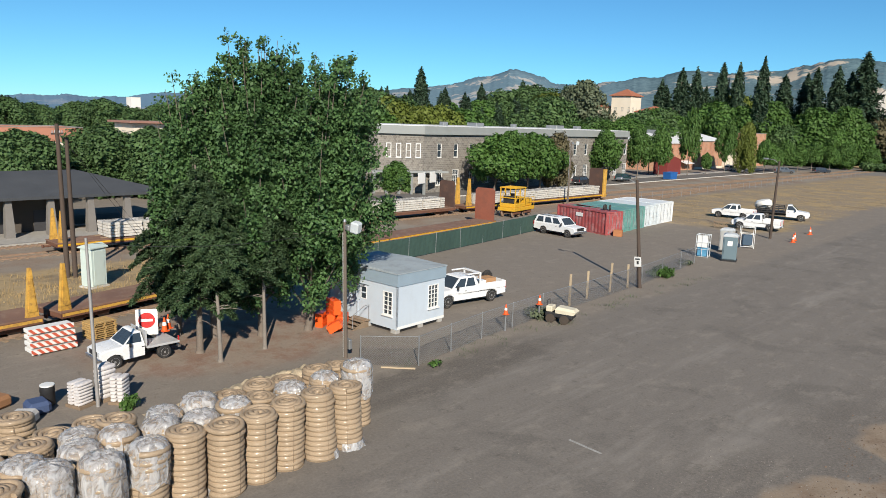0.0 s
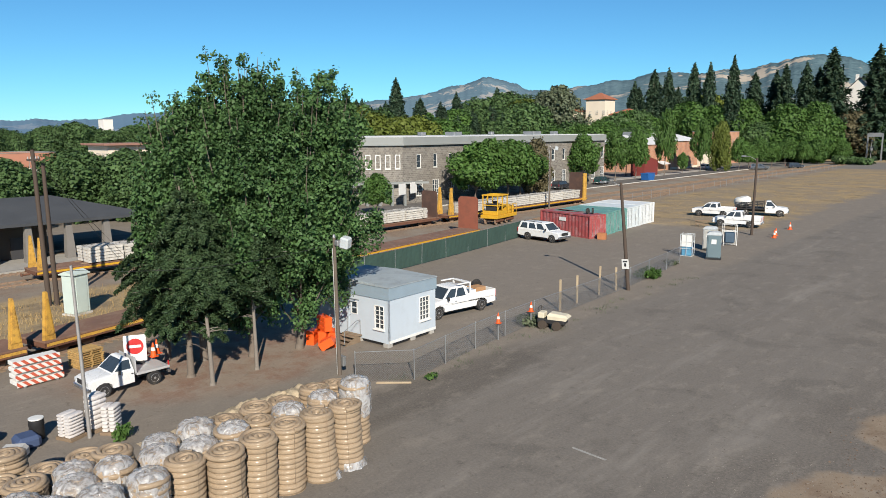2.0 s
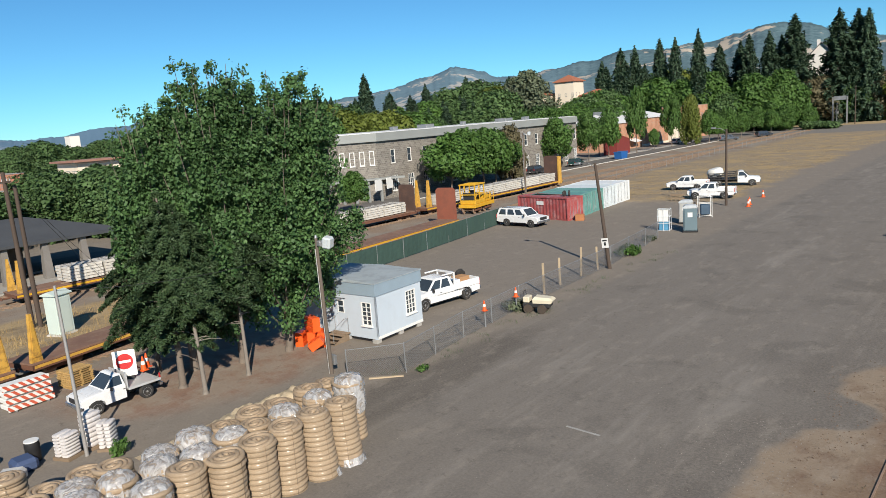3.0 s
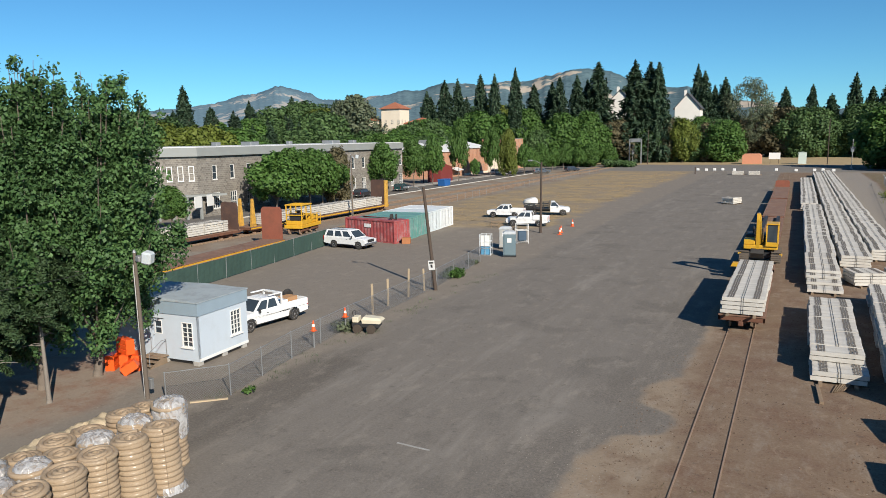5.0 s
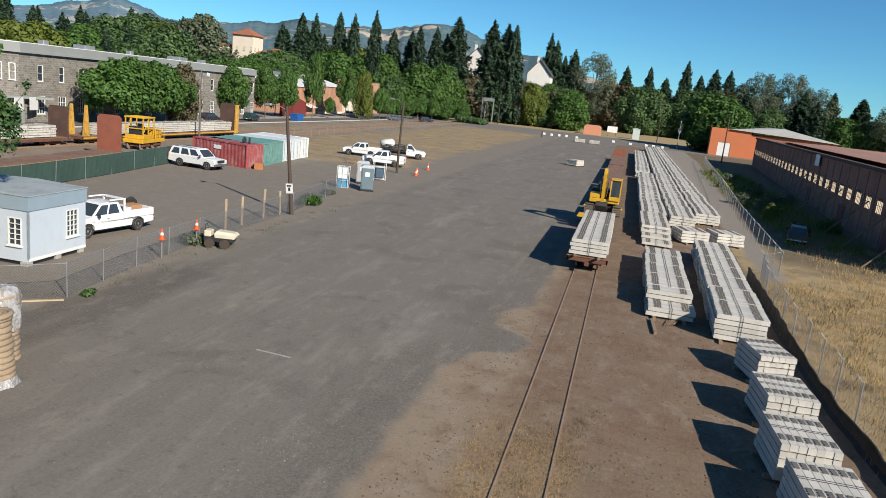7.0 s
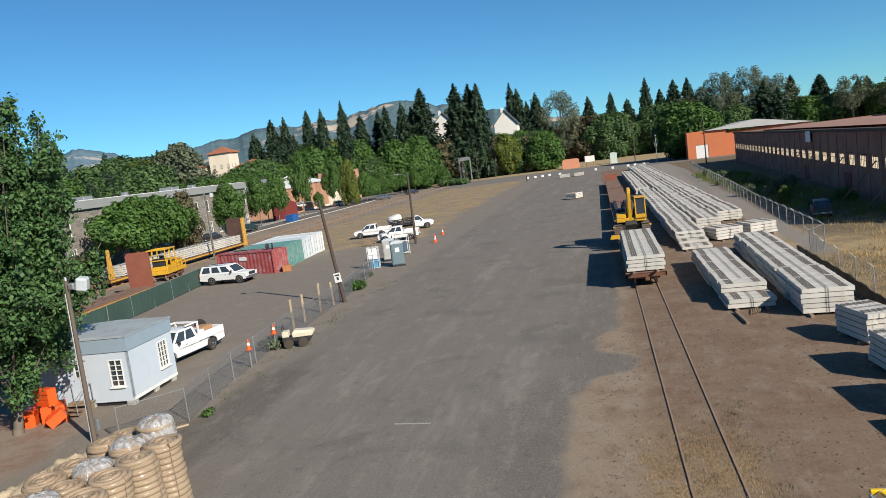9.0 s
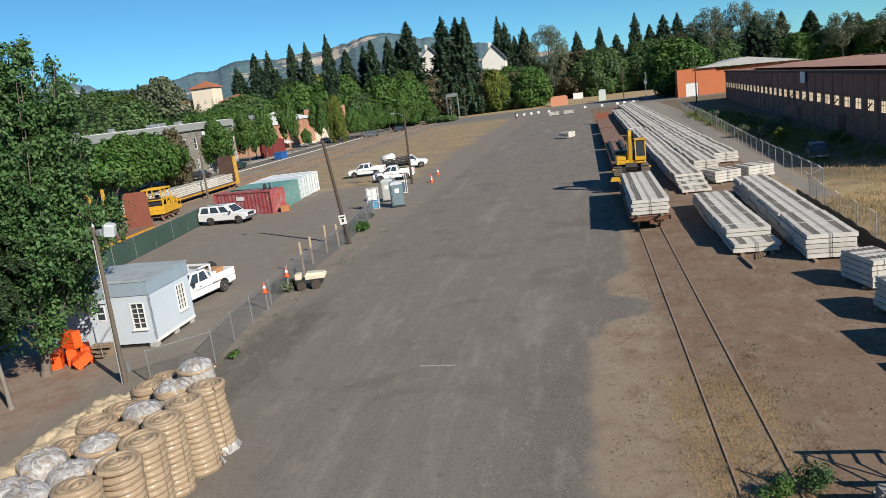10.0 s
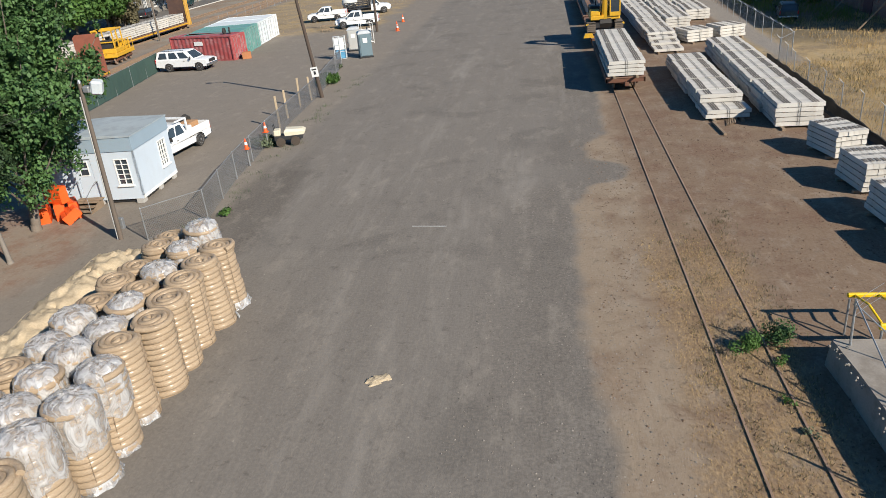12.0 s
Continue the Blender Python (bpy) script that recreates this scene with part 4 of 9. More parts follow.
def window_unit(parent, at, w, h, panes=(2, 2), frame=0.09, depth=0.12, mat=None, name="window"):
    """A window in the plane x=0, w along y, facing +x: frame, sill and glazing."""
    mat = mat or WHITE_TRIM
    win = new(name)
    win.empty_display_size = 0.2
    win.parent, win.matrix_basis = parent, at
    g = Geo()
    g.box(-depth, 0.03, 0, frame, 0, h)
    g.box(-depth, 0.03, w - frame, w, 0, h)
    g.box(-depth, 0.03, frame, w - frame, 0, frame)
    g.box(-depth, 0.03, frame, w - frame, h - frame, h)
    ny, nz = panes
    for i in range(1, ny):
        y = frame + (w - 2 * frame) * i / ny
        g.box(-0.06, 0.012, y - 0.25 * frame, y + 0.25 * frame, frame, h - frame)
    for j in range(1, nz):
        z = frame + (h - 2 * frame) * j / nz
        g.box(-0.058, 0.010, frame, w - frame, z - 0.25 * frame, z + 0.25 * frame)
    part("frame", g, mat, win)
    part("sill", Geo().box(-0.02, 0.12, -0.06, w + 0.06, -0.08, -0.002, 0.01), mat, win)
    part("pane", Geo().box(-0.075, -0.062, frame, w - frame, frame, h - frame), GLASS, win)
    return win


def stone_building():
    # long two-storey stone depot hotel beyond the main line; its face looks east over the tracks
    ln, h = 70.0, 10.3
    b = thing("stone_building", pose(-87.0, 95.0, 0), "long two-storey grey stone building with a flat white roof", "building")
    ups = [3.5 + 4.35 * i for i in range(16)]
    holes = [(y, y + 1.15, 6.2, 8.7) for y in ups] + [(y - 0.2, y + 1.5, 1.2, 4.0) for y in ups]
    g = Geo()
    wall_with_openings(g, ln, h, 0.5, holes)
    part("front_wall", g, STONE, b)
    g = Geo()
    g.box(-24, -0.5, ln - 0.5, ln, 0, h)
    part("end_wall", g, STONE, b)
    g = Geo()
    g.prism([(-0.002, 0.0), (-5.6, -6.6), (-24, -6.6), (-24, ln - 0.5), (-23.5, ln - 0.5), (-23.5, -6.1), (-5.8, -6.1), (-0.5, 0.0)], "z", 0, h)
    part("corner_wall", g, STONE, b)
    g = Geo()
    g.prism([(0.55, -0.25), (-5.4, -7.15), (-24.6, -7.15), (-24.6, ln + 0.55), (0.55, ln + 0.55)], "z", h, h + 0.28)
    g.prism([(0.35, -0.18), (-5.5, -6.95), (-24.4, -6.95), (-24.4, ln + 0.35), (0.35, ln + 0.35)], "z", h + 0.28, h + 1.45)
    part("cornice", g, CORNICE, b, "grey painted cornice band")
    part("roof", Geo().prism([(-0.1, 0.0), (-5.7, -6.5), (-24, -6.5), (-24, ln), (-0.1, ln)], "z", h + 1.45, h + 1.56), ROOF_WHITE, b, "bright white flat roof")
    for k, (yy, w) in enumerate(((12, 1.2), (20, 2.5), (34, 1.0), (47, 3.0), (58, 1.4))):
        part("roof_vent", Geo().box(-8, -8 + w, yy, yy + w, h + 1.5, h + 2.3, 0.05), GALV, b)
    for y in ups:
        window_unit(b, pose(-0.1, y, 6.2), 1.15, 2.5, (1, 2), 0.12)
        window_unit(b, pose(-0.1, y - 0.2, 1.2), 1.7, 2.8, (3, 3), 0.12)
    for i in range(4):
        t = 0.16 + 0.2 * i
        m = pose(-5.6 * t + 0.04, -6.6 * t - 0.03, 6.2, 0, 0, math.degrees(math.atan2(6.6, 5.6)) - 90)
        window_unit(b, m, 0.9, 2.5, (1, 2), 0.12)
    # ground-floor porch at the corner, with two notice boards
    for i in range(5):
        t = i / 4
        part("porch_post", Geo().box(-0.2, 0.2, -0.2, 0.2, 0, 3.6, 0.03), CORNICE, b, at=pose(-5.6 * t + 2.4, -6.6 * t - 2.0, 0))
    part("porch_roof", Geo().prism([(3.0, 3.5), (-3.8, -9.6), (-5.6, -6.7), (0.2, 0.1), (0.2, 3.5)], "z", 3.6, 3.95), CORNICE, b)
    part("entrance_door", Geo().box(-0.06, 0.06, 0, 1.8, 0, 2.5, 0.02, xf=pose(-2.9, -3.55, 0, 0, 0, 40)), DOOR_DARK, b)
    for yy in (-3.4, 0.6):
        part("notice_board", Geo().box(0.0, 0.08, yy, yy + 2.3, 2.0, 3.9, 0.02, xf=pose(2.3, -1.0, 0, 0, 0, 15)), WHITE_BOARD, b, "plain white board")


stone_building()


def box_building(name, m, w, d, h, wall, roof, label, parapet=0.6, wins=(), hip=0.0, over=0.4):
    """w along local x, d along local y; roof flat with parapet, or hipped."""
    b = thing(name, m, label, "building")
    g = Geo()
    t = 0.35
    g.box(0, t, 0, d, 0, h)
    g.box(w - t, w, 0, d, 0, h)
    g.box(t, w - t, 0, t, 0, h)
    g.box(t, w - t, d - t, d, 0, h)
    part("wall", g, wall, b)
    if hip:
        r = min(w, d) / 2 + over
        if w <= d:
            a, c = (w / 2, r - over), (w / 2, d - r + over)
        else:
            a, c = (r - over, d / 2), (w - r + over, d / 2)
        o = over
        v = [(-o, -o, h), (w + o, -o, h), (w + o, d + o, h), (-o, d + o, h), (a[0], a[1], h + hip), (c[0], c[1], h + hip)]
        v += [(p[0], p[1], h - 0.22) for p in v[:4]]
        f = [(0, 1, 4), (1, 2, 5, 4), (2, 3, 5), (3, 0, 4, 5)] if w <= d else [(0, 1, 5, 4), (1, 2, 5), (2, 3, 4, 5), (3, 0, 4)]
        f += [(0, 6, 7, 1), (1, 7, 8, 2), (2, 8, 9, 3), (3, 9, 6, 0), (6, 9, 8, 7)]
        part("roof", Geo().add(v, f), roof, b)
    else:
        g = Geo()
        g.box(t, w - t, t, d - t, h - parapet - 0.2, h - parapet)
        part("roof", g, roof, b)
        g = Geo()
        g.box(-0.1, w + 0.1, -0.1, t + 0.05, h, h + 0.12)
        g.box(-0.1, w + 0.1, d - t - 0.05, d + 0.1, h, h + 0.12)
        g.box(-0.1, t + 0.05, t + 0.05, d - t - 0.05, h, h + 0.12)
        g.box(w - t - 0.05, w + 0.1, t + 0.05, d - t - 0.05, h, h + 0.12)
        part("coping", g, CORNICE, b)
    for side, u, z, ww, hh in wins:
        at = {"e": pose(w + 0.02, u, z), "s": pose(u, -0.02, z, 0, 0, -90), "w": pose(-0.02, u + ww, z, 0, 0, 180)}[side]
        window_unit(b, at, ww, hh, (2, 2), 0.1, 0.02, CORNICE)
    return b


sa = box_building("brick_shop", pose(-117, 206, 0), 18, 22.4, 8.5, BRICK_ORANGE, ROOF_WHITE, "orange brick shop with a pale low roof", hip=2.8, wins=[("e", 2.5 + 7 * i, 1, 2.4, 2.4) for i in range(3)])
part("awning", Geo().prism([(0, 3.0), (2.2, 2.2), (2.2, 2.05), (0, 2.85)], "y", 13.0, 18.5, xf=pose(18.03, 0, 0)), ROOF_WHITE, sa, "pale sloping awning")
part("roof_vent", Geo().box(8, 11, 9, 13, 10.6, 12.2, 0.05), GALV, sa)
sb = box_building("brick_shop", pose(-117, 229, 0), 18, 21.5, 9.3, BRICK_ORANGE, ROOF_WHITE, "orange brick shop with a wide pale roof", hip=3.2, wins=[("e", 16, 1, 2.0, 2.2)])
part("wall_base", Geo().box(18.02, 18.12, 0, 21.5, 0, 0.7, 0.02), STUCCO_CREAM, sb, "cream painted wall foot")
box_building("cream_shop", pose(-115, 255, 0), 15, 18, 5.2, STUCCO_CREAM, ROOF_WHITE, "low cream shop behind street trees", wins=[("e", 2 + 5 * i, 1, 2.6, 2.2) for i in range(3)])
box_building("brick_shop", pose(-112, 276, 0), 12.5, 14, 12.0, BRICK_ORANGE, ROOF_WHITE, "narrow tall brick building among the trees", wins=[("e", 2 + 5 * i, 6.5, 1.6, 2.6) for i in range(2)])
# cream tower block with a red tiled roof
box_building("tower_building", pose(-151, 262.5, 0), 8.6, 8, 25.0, STUCCO_CREAM, ROOF_TILE, "cream stucco tower with a red tiled hip roof", hip=2.6, over=0.7, wins=[("e", 1.6 + 2.6 * i, 3 + 3.2 * j, 0.9, 1.4) for i in range(2) for j in range(6)] + [("s", 1.6 + 3.0 * i, 3 + 3.2 * j, 0.9, 1.4) for i in range(3) for j in range(6)])
box_building("tower_wing", pose(-164, 258, 0), 10.6, 12, 20.4, STUCCO_CREAM, ROOF_TILE, "cream stucco wing with a red tiled roof", hip=2.0, wins=[("s", 1 + 3 * i, 3 + 3.2 * j, 1.2, 1.8) for i in range(3) for j in range(4)])
box_building("tower_wing", pose(-142, 266, 0), 11, 10, 19.0, STUCCO_CREAM, ROOF_TILE, "long cream stucco wing with a red tiled roof", hip=2.2, wins=[("s", 1 + 3 * i, 3 + 3.2 * j, 1.2, 1.8) for i in range(3) for j in range(4)])
# white gabled house among the redwoods
def gabled_house(name, m, w, d, h, rise, label):
    b = thing(name, m, label, "house")
    part("wall", Geo().prism([(0, 0), (w, 0), (w, h), (w / 2, h + rise), (0, h)], "y", 0, d), STUCCO_WHITE, b)
    o = 0.8
    g = Geo()
    for s in (0, 1):
        x0, x1 = (-o, w / 2) if s == 0 else (w + o, w / 2)
        z0 = h - o * rise / (w / 2)
        v = [(x0, -o, z0), (x1, -o, h + rise), (x1, d + o, h + rise), (x0, d + o, z0)]
        v += [(p[0], p[1], p[2] + 0.3) for p in v]
        g.add(v, [(0, 1, 2, 3), (4, 7, 6, 5), (0, 4, 5, 1), (1, 5, 6, 2), (2, 6, 7, 3), (3, 7, 4, 0)])
    part("roof", g, ROOF_DARK, b, "dark grey shingle roof")
    part("chimney", Geo().box(w * 0.3, w * 0.3 + 1.2, d * 0.4, d * 0.4 + 1.2, h, h + rise + 2), STUCCO_WHITE, b)
    for j in range(4):
        for i in range(4):
            window_unit(b, pose(w * (0.12 + 0.22 * i), -0.02, 2.5 + 4.6 * j, 0, 0, -90), 1.6, 2.6, (2, 2), 0.12, 0.02, CORNICE)
    return b


gabled_house("white_house", pose(-88, 382, 0), 16, 14, 27.5, 8.3, "tall white gabled house with a dark roof")
gabled_house("white_house", pose(-53.5, 386, 0), 12, 12, 26, 6.8, "narrow tall white gabled wing among redwoods")


def station():
    # low station with a wide dark hip roof on masonry columns
    b = thing("station", pose(-87, 6, 0), "single-storey station with a wide dark hip roof on grey columns", "building")
    w, d, e, r = 14.0, 36.0, 4.1, 2.0
    part("wall", Geo().box(3.4, 10.2, 3.4, d - 9.5, 0, 4.0), WALL_SHADED, b)
    v = [(-1, -1, e), (w, -1, e), (w, d, e), (-1, d, e), (6.5, 7, e + r), (6.5, d - 7.5, e + r)]
    v += [(p[0], p[1], e - 0.28) for p in v[:4]]
    part("roof", Geo().add(v, [(0, 1, 4), (1, 2, 5, 4), (2, 3, 5), (3, 0, 4, 5), (0, 6, 7, 1), (1, 7, 8, 2), (2, 8, 9, 3), (3, 9, 6, 0), (6, 9, 8, 7)]), ROOF_DARK, b, "dark grey shingled hip roof")
    part("ridge_vent", Geo().prism([(-1.2, 0), (1.2, 0), (0, 0.7)], "y", 0, 3.2, xf=pose(10.0, 16.5, e + 0.5)), ROOF_DARK, b)
    col = Geo()
    col.loft([[(s * a, s * b, z) for a, b in ((-1, -1), (1, -1), (1, 1), (-1, 1))] for s, z in ((0.42, 0.16), (0.40, 1.2), (0.30, 3.2), (0.28, 3.75))])
    col.box(-0.45, 0.45, -0.45, 0.45, 3.75, 3.9, 0.03)
    me = col.mesh("column", plain("grey_column_stone", (0.20, 0.185, 0.17), 0.9))
    for i in range(10):
        part("column", None, None, b, mesh=me, at=pose(w - 0.7, 0.9 + i * 3.8, 0))
    part("platform", Geo().box(w - 3.5, w + 3.2, -2, d + 2, 0.0, 0.16), plain("platform_concrete", (0.36, 0.34, 0.31), 0.9), b)
    for i in range(6):
        part("station_door", Geo().box(10.2, 10.26, 5 + i * 3.6, 6.3 + i * 3.6, 0, 2.3), DOOR_DARK, b)


station()
box_building("town_building", pose(-178, 43, 0), 20, 22, 4.8, STUCCO_CREAM, ROOF_WHITE, "low cream building behind the station trees", wins=[("e", 2 + 4 * i, 1.5, 1.6, 1.8) for i in range(5)])
box_building("town_building", pose(-196, 52, 0), 14, 20, 8.2, plain("terracotta_stucco", (0.44, 0.20, 0.13), 0.9, var=0.12, scale=0.3), ROOF_TILE, "low terracotta building with a pale parapet", wins=[("e", 2 + 4 * i, 4.5, 1.6, 1.8) for i in range(4)])
tb = box_building("town_building", pose(-164, 72.5, 0), 10, 9.6, 9.9, STUCCO_CREAM, ROOF_TILE, "tan two-storey building with a wide flat roof", parapet=0.3, wins=[("e", 0.6 + 2.2 * i, 6.6, 1.5, 1.7) for i in range(4)] + [("s", 1.0 + 3.0 * i, 6.6, 2.2, 1.7) for i in range(3)])
part("roof_overhang", Geo().box(-1, 11.4, -1.2, 10.8, 10.03, 10.5, 0.05), plain("brown_roof_edge", (0.30, 0.16, 0.12), 0.85), tb, "wide brown roof edge")
box_building("town_tower", pose(-396, 172.2, 0), 6, 5.2, 19.8, STUCCO_WHITE, ROOF_WHITE, "white office tower far over the town", wins=[("e", 1.4, 4 + 3 * j, 2.4, 1.2) for j in range(4)])
box_building("town_tower", pose(-396, 168.2, 0), 6, 3.9, 14.4, STUCCO_WHITE, ROOF_WHITE, "lower white office block beside the tower")
box_building("town_building", pose(-388, 186, 0), 8, 9, 15.5, STUCCO_CREAM, ROOF_WHITE, "far cream office block among trees")


def warehouse():
    # long old brick warehouse along the east side
    m = pose(27.2, 69.0, 0, 0, 0, -3.6)
    b = thing("brick_warehouse", m, "long old dark red brick warehouse with a row of high windows", "warehouse")
    ln, h = 155.6, 8.0
    n = 32
    holes = [(2.4 + i * 4.8, 4.9 + i * 4.8, 3.5, 5.05) for i in range(n)]
    g = Geo()
    g2 = Geo()
    wall_with_openings(g2, ln, h, 0.45, holes)
    g.add([(-p[0], p[1], p[2]) for p in g2.v], [f[::-1] for f in g2.f])
    part("front_wall", g, BRICK_RED, b)
    g = Geo()
    g.box(0.45, 36, ln - 0.45, ln, 0, h)
    g.box(0.45, 36, 0, 0.45, 0, h - 0.6)
    g.box(35.5, 36, 0.45, ln - 0.45, 0, h)
    part("end_wall", g, BRICK_RED, b)
    for i in range(33):
        part("pilaster", Geo().box(-0.06, 0, 0.9 + i * 4.8, 1.5 + i * 4.8, 0, h - 0.5), BRICK_RED, b)
    part("cornice", Geo().box(-0.34, 0.5, -0.2, ln + 0.2, h - 0.3, h + 0.1), plain("dark_parapet_paint", (0.075, 0.05, 0.04), 0.9), b)
    part("ledge", Geo().box(-0.05, 0, 0, ln, 3.25, 3.4), BRICK_RED, b)
    part("roof", Geo().add([(8.0, 0, h - 0.25), (18, 0, h + 0.12), (36, 0, h - 0.35), (8.0, ln, h - 0.25), (18, ln, h + 0.12), (36, ln, h - 0.35)], [(0, 1, 4, 3), (1, 2, 5, 4)]), plain("faded_red_roof", (0.36, 0.20, 0.15), 0.9, scale=0.2), b, "faded red flat roof")
    board = plain("tan_translucent_panes", (0.66, 0.56, 0.43), 0.7, var=0.2, scale=0.5)
    bt = board.node_tree
    tl, mx = bt.nodes.new("ShaderNodeBsdfTranslucent"), bt.nodes.new("ShaderNodeMixShader")
    tl.inputs[0].default_value, mx.inputs[0].default_value = (0.70, 0.60, 0.46, 1), 0.75
    bt.links.new(bt.nodes["Principled BSDF"].outputs[0], mx.inputs[1])
    bt.links.new(tl.outputs[0], mx.inputs[2])
    bt.links.new(mx.outputs[0], bt.nodes["Material Output"].inputs[0])
    for i, (y0, y1, z0, z1) in enumerate(holes):
        w = new("window")
        w.parent = b
        g = Geo()
        g.add([(0.045, y0, z0), (0.045, y1, z0), (0.045, y1, z1), (0.045, y0, z1)], [(0, 3, 2, 1)])
        part("glazing", g, board, w, "tan translucent panes" if i == 0 else "")
        g = Geo()
        for k in range(5):
            yy = y0 + (y1 - y0) * k / 4
            g.box(0.012, 0.04, yy - 0.04, yy + 0.04, z0, z1)
        g.box(0.016, 0.036, y0, y1, (z0 + z1) / 2 - 0.025, (z0 + z1) / 2 + 0.025)
        part("glazing_grid", g, DARK_STEEL, w)
    for yy, w_ in ((12, 2.6), (33, 3.4), (58, 3.0)):
        part("loading_door", Geo().box(-0.06, 0.0, yy, yy + w_, 0, 2.5), plain("dark_red_door", (0.16, 0.035, 0.03), 0.7), b)
    for yy in (3, 12.5, 22, 36, 43, 53, 63):
        part("wall_brace", Geo().cyl((-0.12, yy, 4.4), (-4.2, yy - 0.6, 0.05), 0.08, n=6), TIMBER, b)
    part("wall_sign", Geo().box(-0.45, -0.36, 53.6, 56.8, 6.2, 7.9, 0.02), WHITE_BOARD, b, "plain white sign on the wall")


warehouse()


def orange_shed():
    b = thing("orange_shed", pose(29.5, 272, 0, 0, 0, -4), "orange stucco shed with a pale metal roof", "shed")
    w, d, h = 40.0, 46.0, 8.6
    g = Geo()
    g2 = Geo()
    wall_with_openings(g2, 13.0, 9.4, 0.35, [(2.8, 6.9, 0.0, 4.6)])
    g.add([(p[1], -p[0], p[2]) for p in g2.v], g2.f)
    g.box(0, 0.35, 0.35, d, 0, 9.4)
    part("wall", g, STUCCO_ORANGE, b)
    part("roller_door", Geo().box(2.8, 6.9, 0.12, 0.2, 0, 4.6), WHITE_BOARD, b, "white roller door")
    part("side_wall", Geo().box(13, w, 0.5, 0.9, 0, 8.0), STUCCO_ORANGE, b)
    part("back_wall", Geo().box(0.35, w, d - 0.4, d, 0, 8.0), STUCCO_ORANGE, b)
    v = [(6, -0.8, 9.3), (w + 1, -0.8, 8.0), (w + 1, d, 8.0), (6, d, 9.3), (23, -0.8, 11.2), (23, d, 11.2)]
    part("roof", Geo().add(v, [(0, 4, 5, 3), (4, 1, 2, 5), (0, 1, 4), (2, 3, 5)]), ROOF_METAL, b, "pale grey metal roof")


orange_shed()

# ---- concrete ties ----
def tie_geo(g, xf, clips=True):
    """One prestressed tie: 2.59 m along x, waisted in the middle, with rail clips near its ends."""
    ring = []
    for x, h, w in ((-1.27, 0.225, 0.128), (-0.5, 0.235, 0.13), (-0.3, 0.225, 0.128), (0.3, 0.225, 0.128), (0.5, 0.235, 0.13), (1.27, 0.225, 0.128)):
        ring.append([(x, -w, 0), (x, w, 0), (x, w - 0.006, h), (x, -w + 0.006, h)])
    n = 4
    v = [xf @ Vector(p) for r_ in ring for p in r_]
    f = [(k * n + i, (k + 1) * n + i, (k + 1) * n + (i + 1) % n, k * n + (i + 1) % n) for k in range(5) for i in range(n)] + [(0, 1, 2, 3), (23, 22, 21, 20)]
    g.add(v, f, 0)
    if clips:
        for x in (-0.90, -0.76, -0.62, 0.62, 0.76, 0.90):
            g.box(x - 0.05, x + 0.05, -0.075, 0.075, 0.228, 0.262, mi=1, xf=xf)


TIE_MESH = []
for k in range(3):
    g_ = Geo()
    tie_geo(g_, pose(0, 0, 0, 0, random.uniform(-0.2, 0.2), random.uniform(-0.2, 0.2)))
    TIE_MESH.append(g_.mesh("tie", [CONCRETE, PAD]))
TIE_PITCH, LAYER, BUNDLE_GAP = 0.262, 0.272, 0.22


def tie_y(i, per=12):
    """Where tie edge i lies along its row: bundles with a gap between."""
    return i * TIE_PITCH + max(0, math.ceil(i / per) - 1) * BUNDLE_GAP
STACK_GROUP = "stacks of concrete railway ties"


def tie_stack(m, n, layers, label, single=True, blocks=(), straps=True, z0=0.14, jig=0.02, skip_end=0, group=STACK_GROUP, beams=True, per=12, near=0):
    """n ties side by side along local y, their length along local x; blocks: (first, last, layers) override the height of a run."""
    root = thing("tie_stack", m, label, "railway ties", group)
    rng = random.Random(n * 7 + layers)
    lay = [layers] * n
    for a, b, k in blocks:
        for i in range(a, b):
            lay[i] = k
    bundles = {}
    for j in range(max(lay)):
        bundle = 0.0
        for i in range(n):
            if i % per == 0:
                bundle = rng.uniform(-0.09, 0.09)
            if j >= lay[i]:
                continue
            q = pose(bundle + rng.uniform(-jig, jig), (i + 0.5) * TIE_PITCH + (i // per) * BUNDLE_GAP, z0 + j * LAYER, 0, 0, rng.uniform(-0.4, 0.4))
            if single or (i < near and i // per < near // per):
                part("tie", None, None, root, mesh=TIE_MESH[(i + j) % 3], at=q)
            else:
                tie_geo(bundles.setdefault(i // per, Geo()), q, clips=(j == lay[i] - 1 and 0 < i % per < per - 1))
    for b in bundles.values():
        tagged(part("tie_bundle", b, [CONCRETE, PAD], root), kind="stuff")
    for j in range(max(lay)):
        a = next(i for i in range(n) if lay[i] > j)
        b = n - next(i for i in range(n) if lay[n - 1 - i] > j)
        zb = z0 + j * LAYER
        for x in (-0.8, 0.8):
            if j:
                part("batten", Geo().box(x - 0.05, x + 0.05, tie_y(a, per), tie_y(b, per), zb - 0.034, zb - 0.002), TIMBER, root)
            elif beams:
                part("bearer", Geo().box(x - 0.14, x + 0.04, -0.5, tie_y(n, per) + 0.2, 0.0, z0 - 0.002), TIMBER, root)
    if straps:
        for i0 in range(0, n - 3, per):
            k = min(lay[i0:i0 + per])
            zt = z0 + k * LAYER - LAYER + 0.236
            ya, yb = i0 * TIE_PITCH + (i0 // per) * BUNDLE_GAP - 0.012, tie_y(min(n, i0 + per), per)
            for x in (-0.07, 0.05):
                g = Geo()
                g.prism([(ya - 0.008, z0 + 0.02), (ya, z0 + 0.02), (ya, zt + 0.004), (yb, zt + 0.004), (yb, zt + 0.01), (ya - 0.008, zt + 0.01)], "x", x, x + 0.018)
                part("strap", g, STRAP, root)
    return root


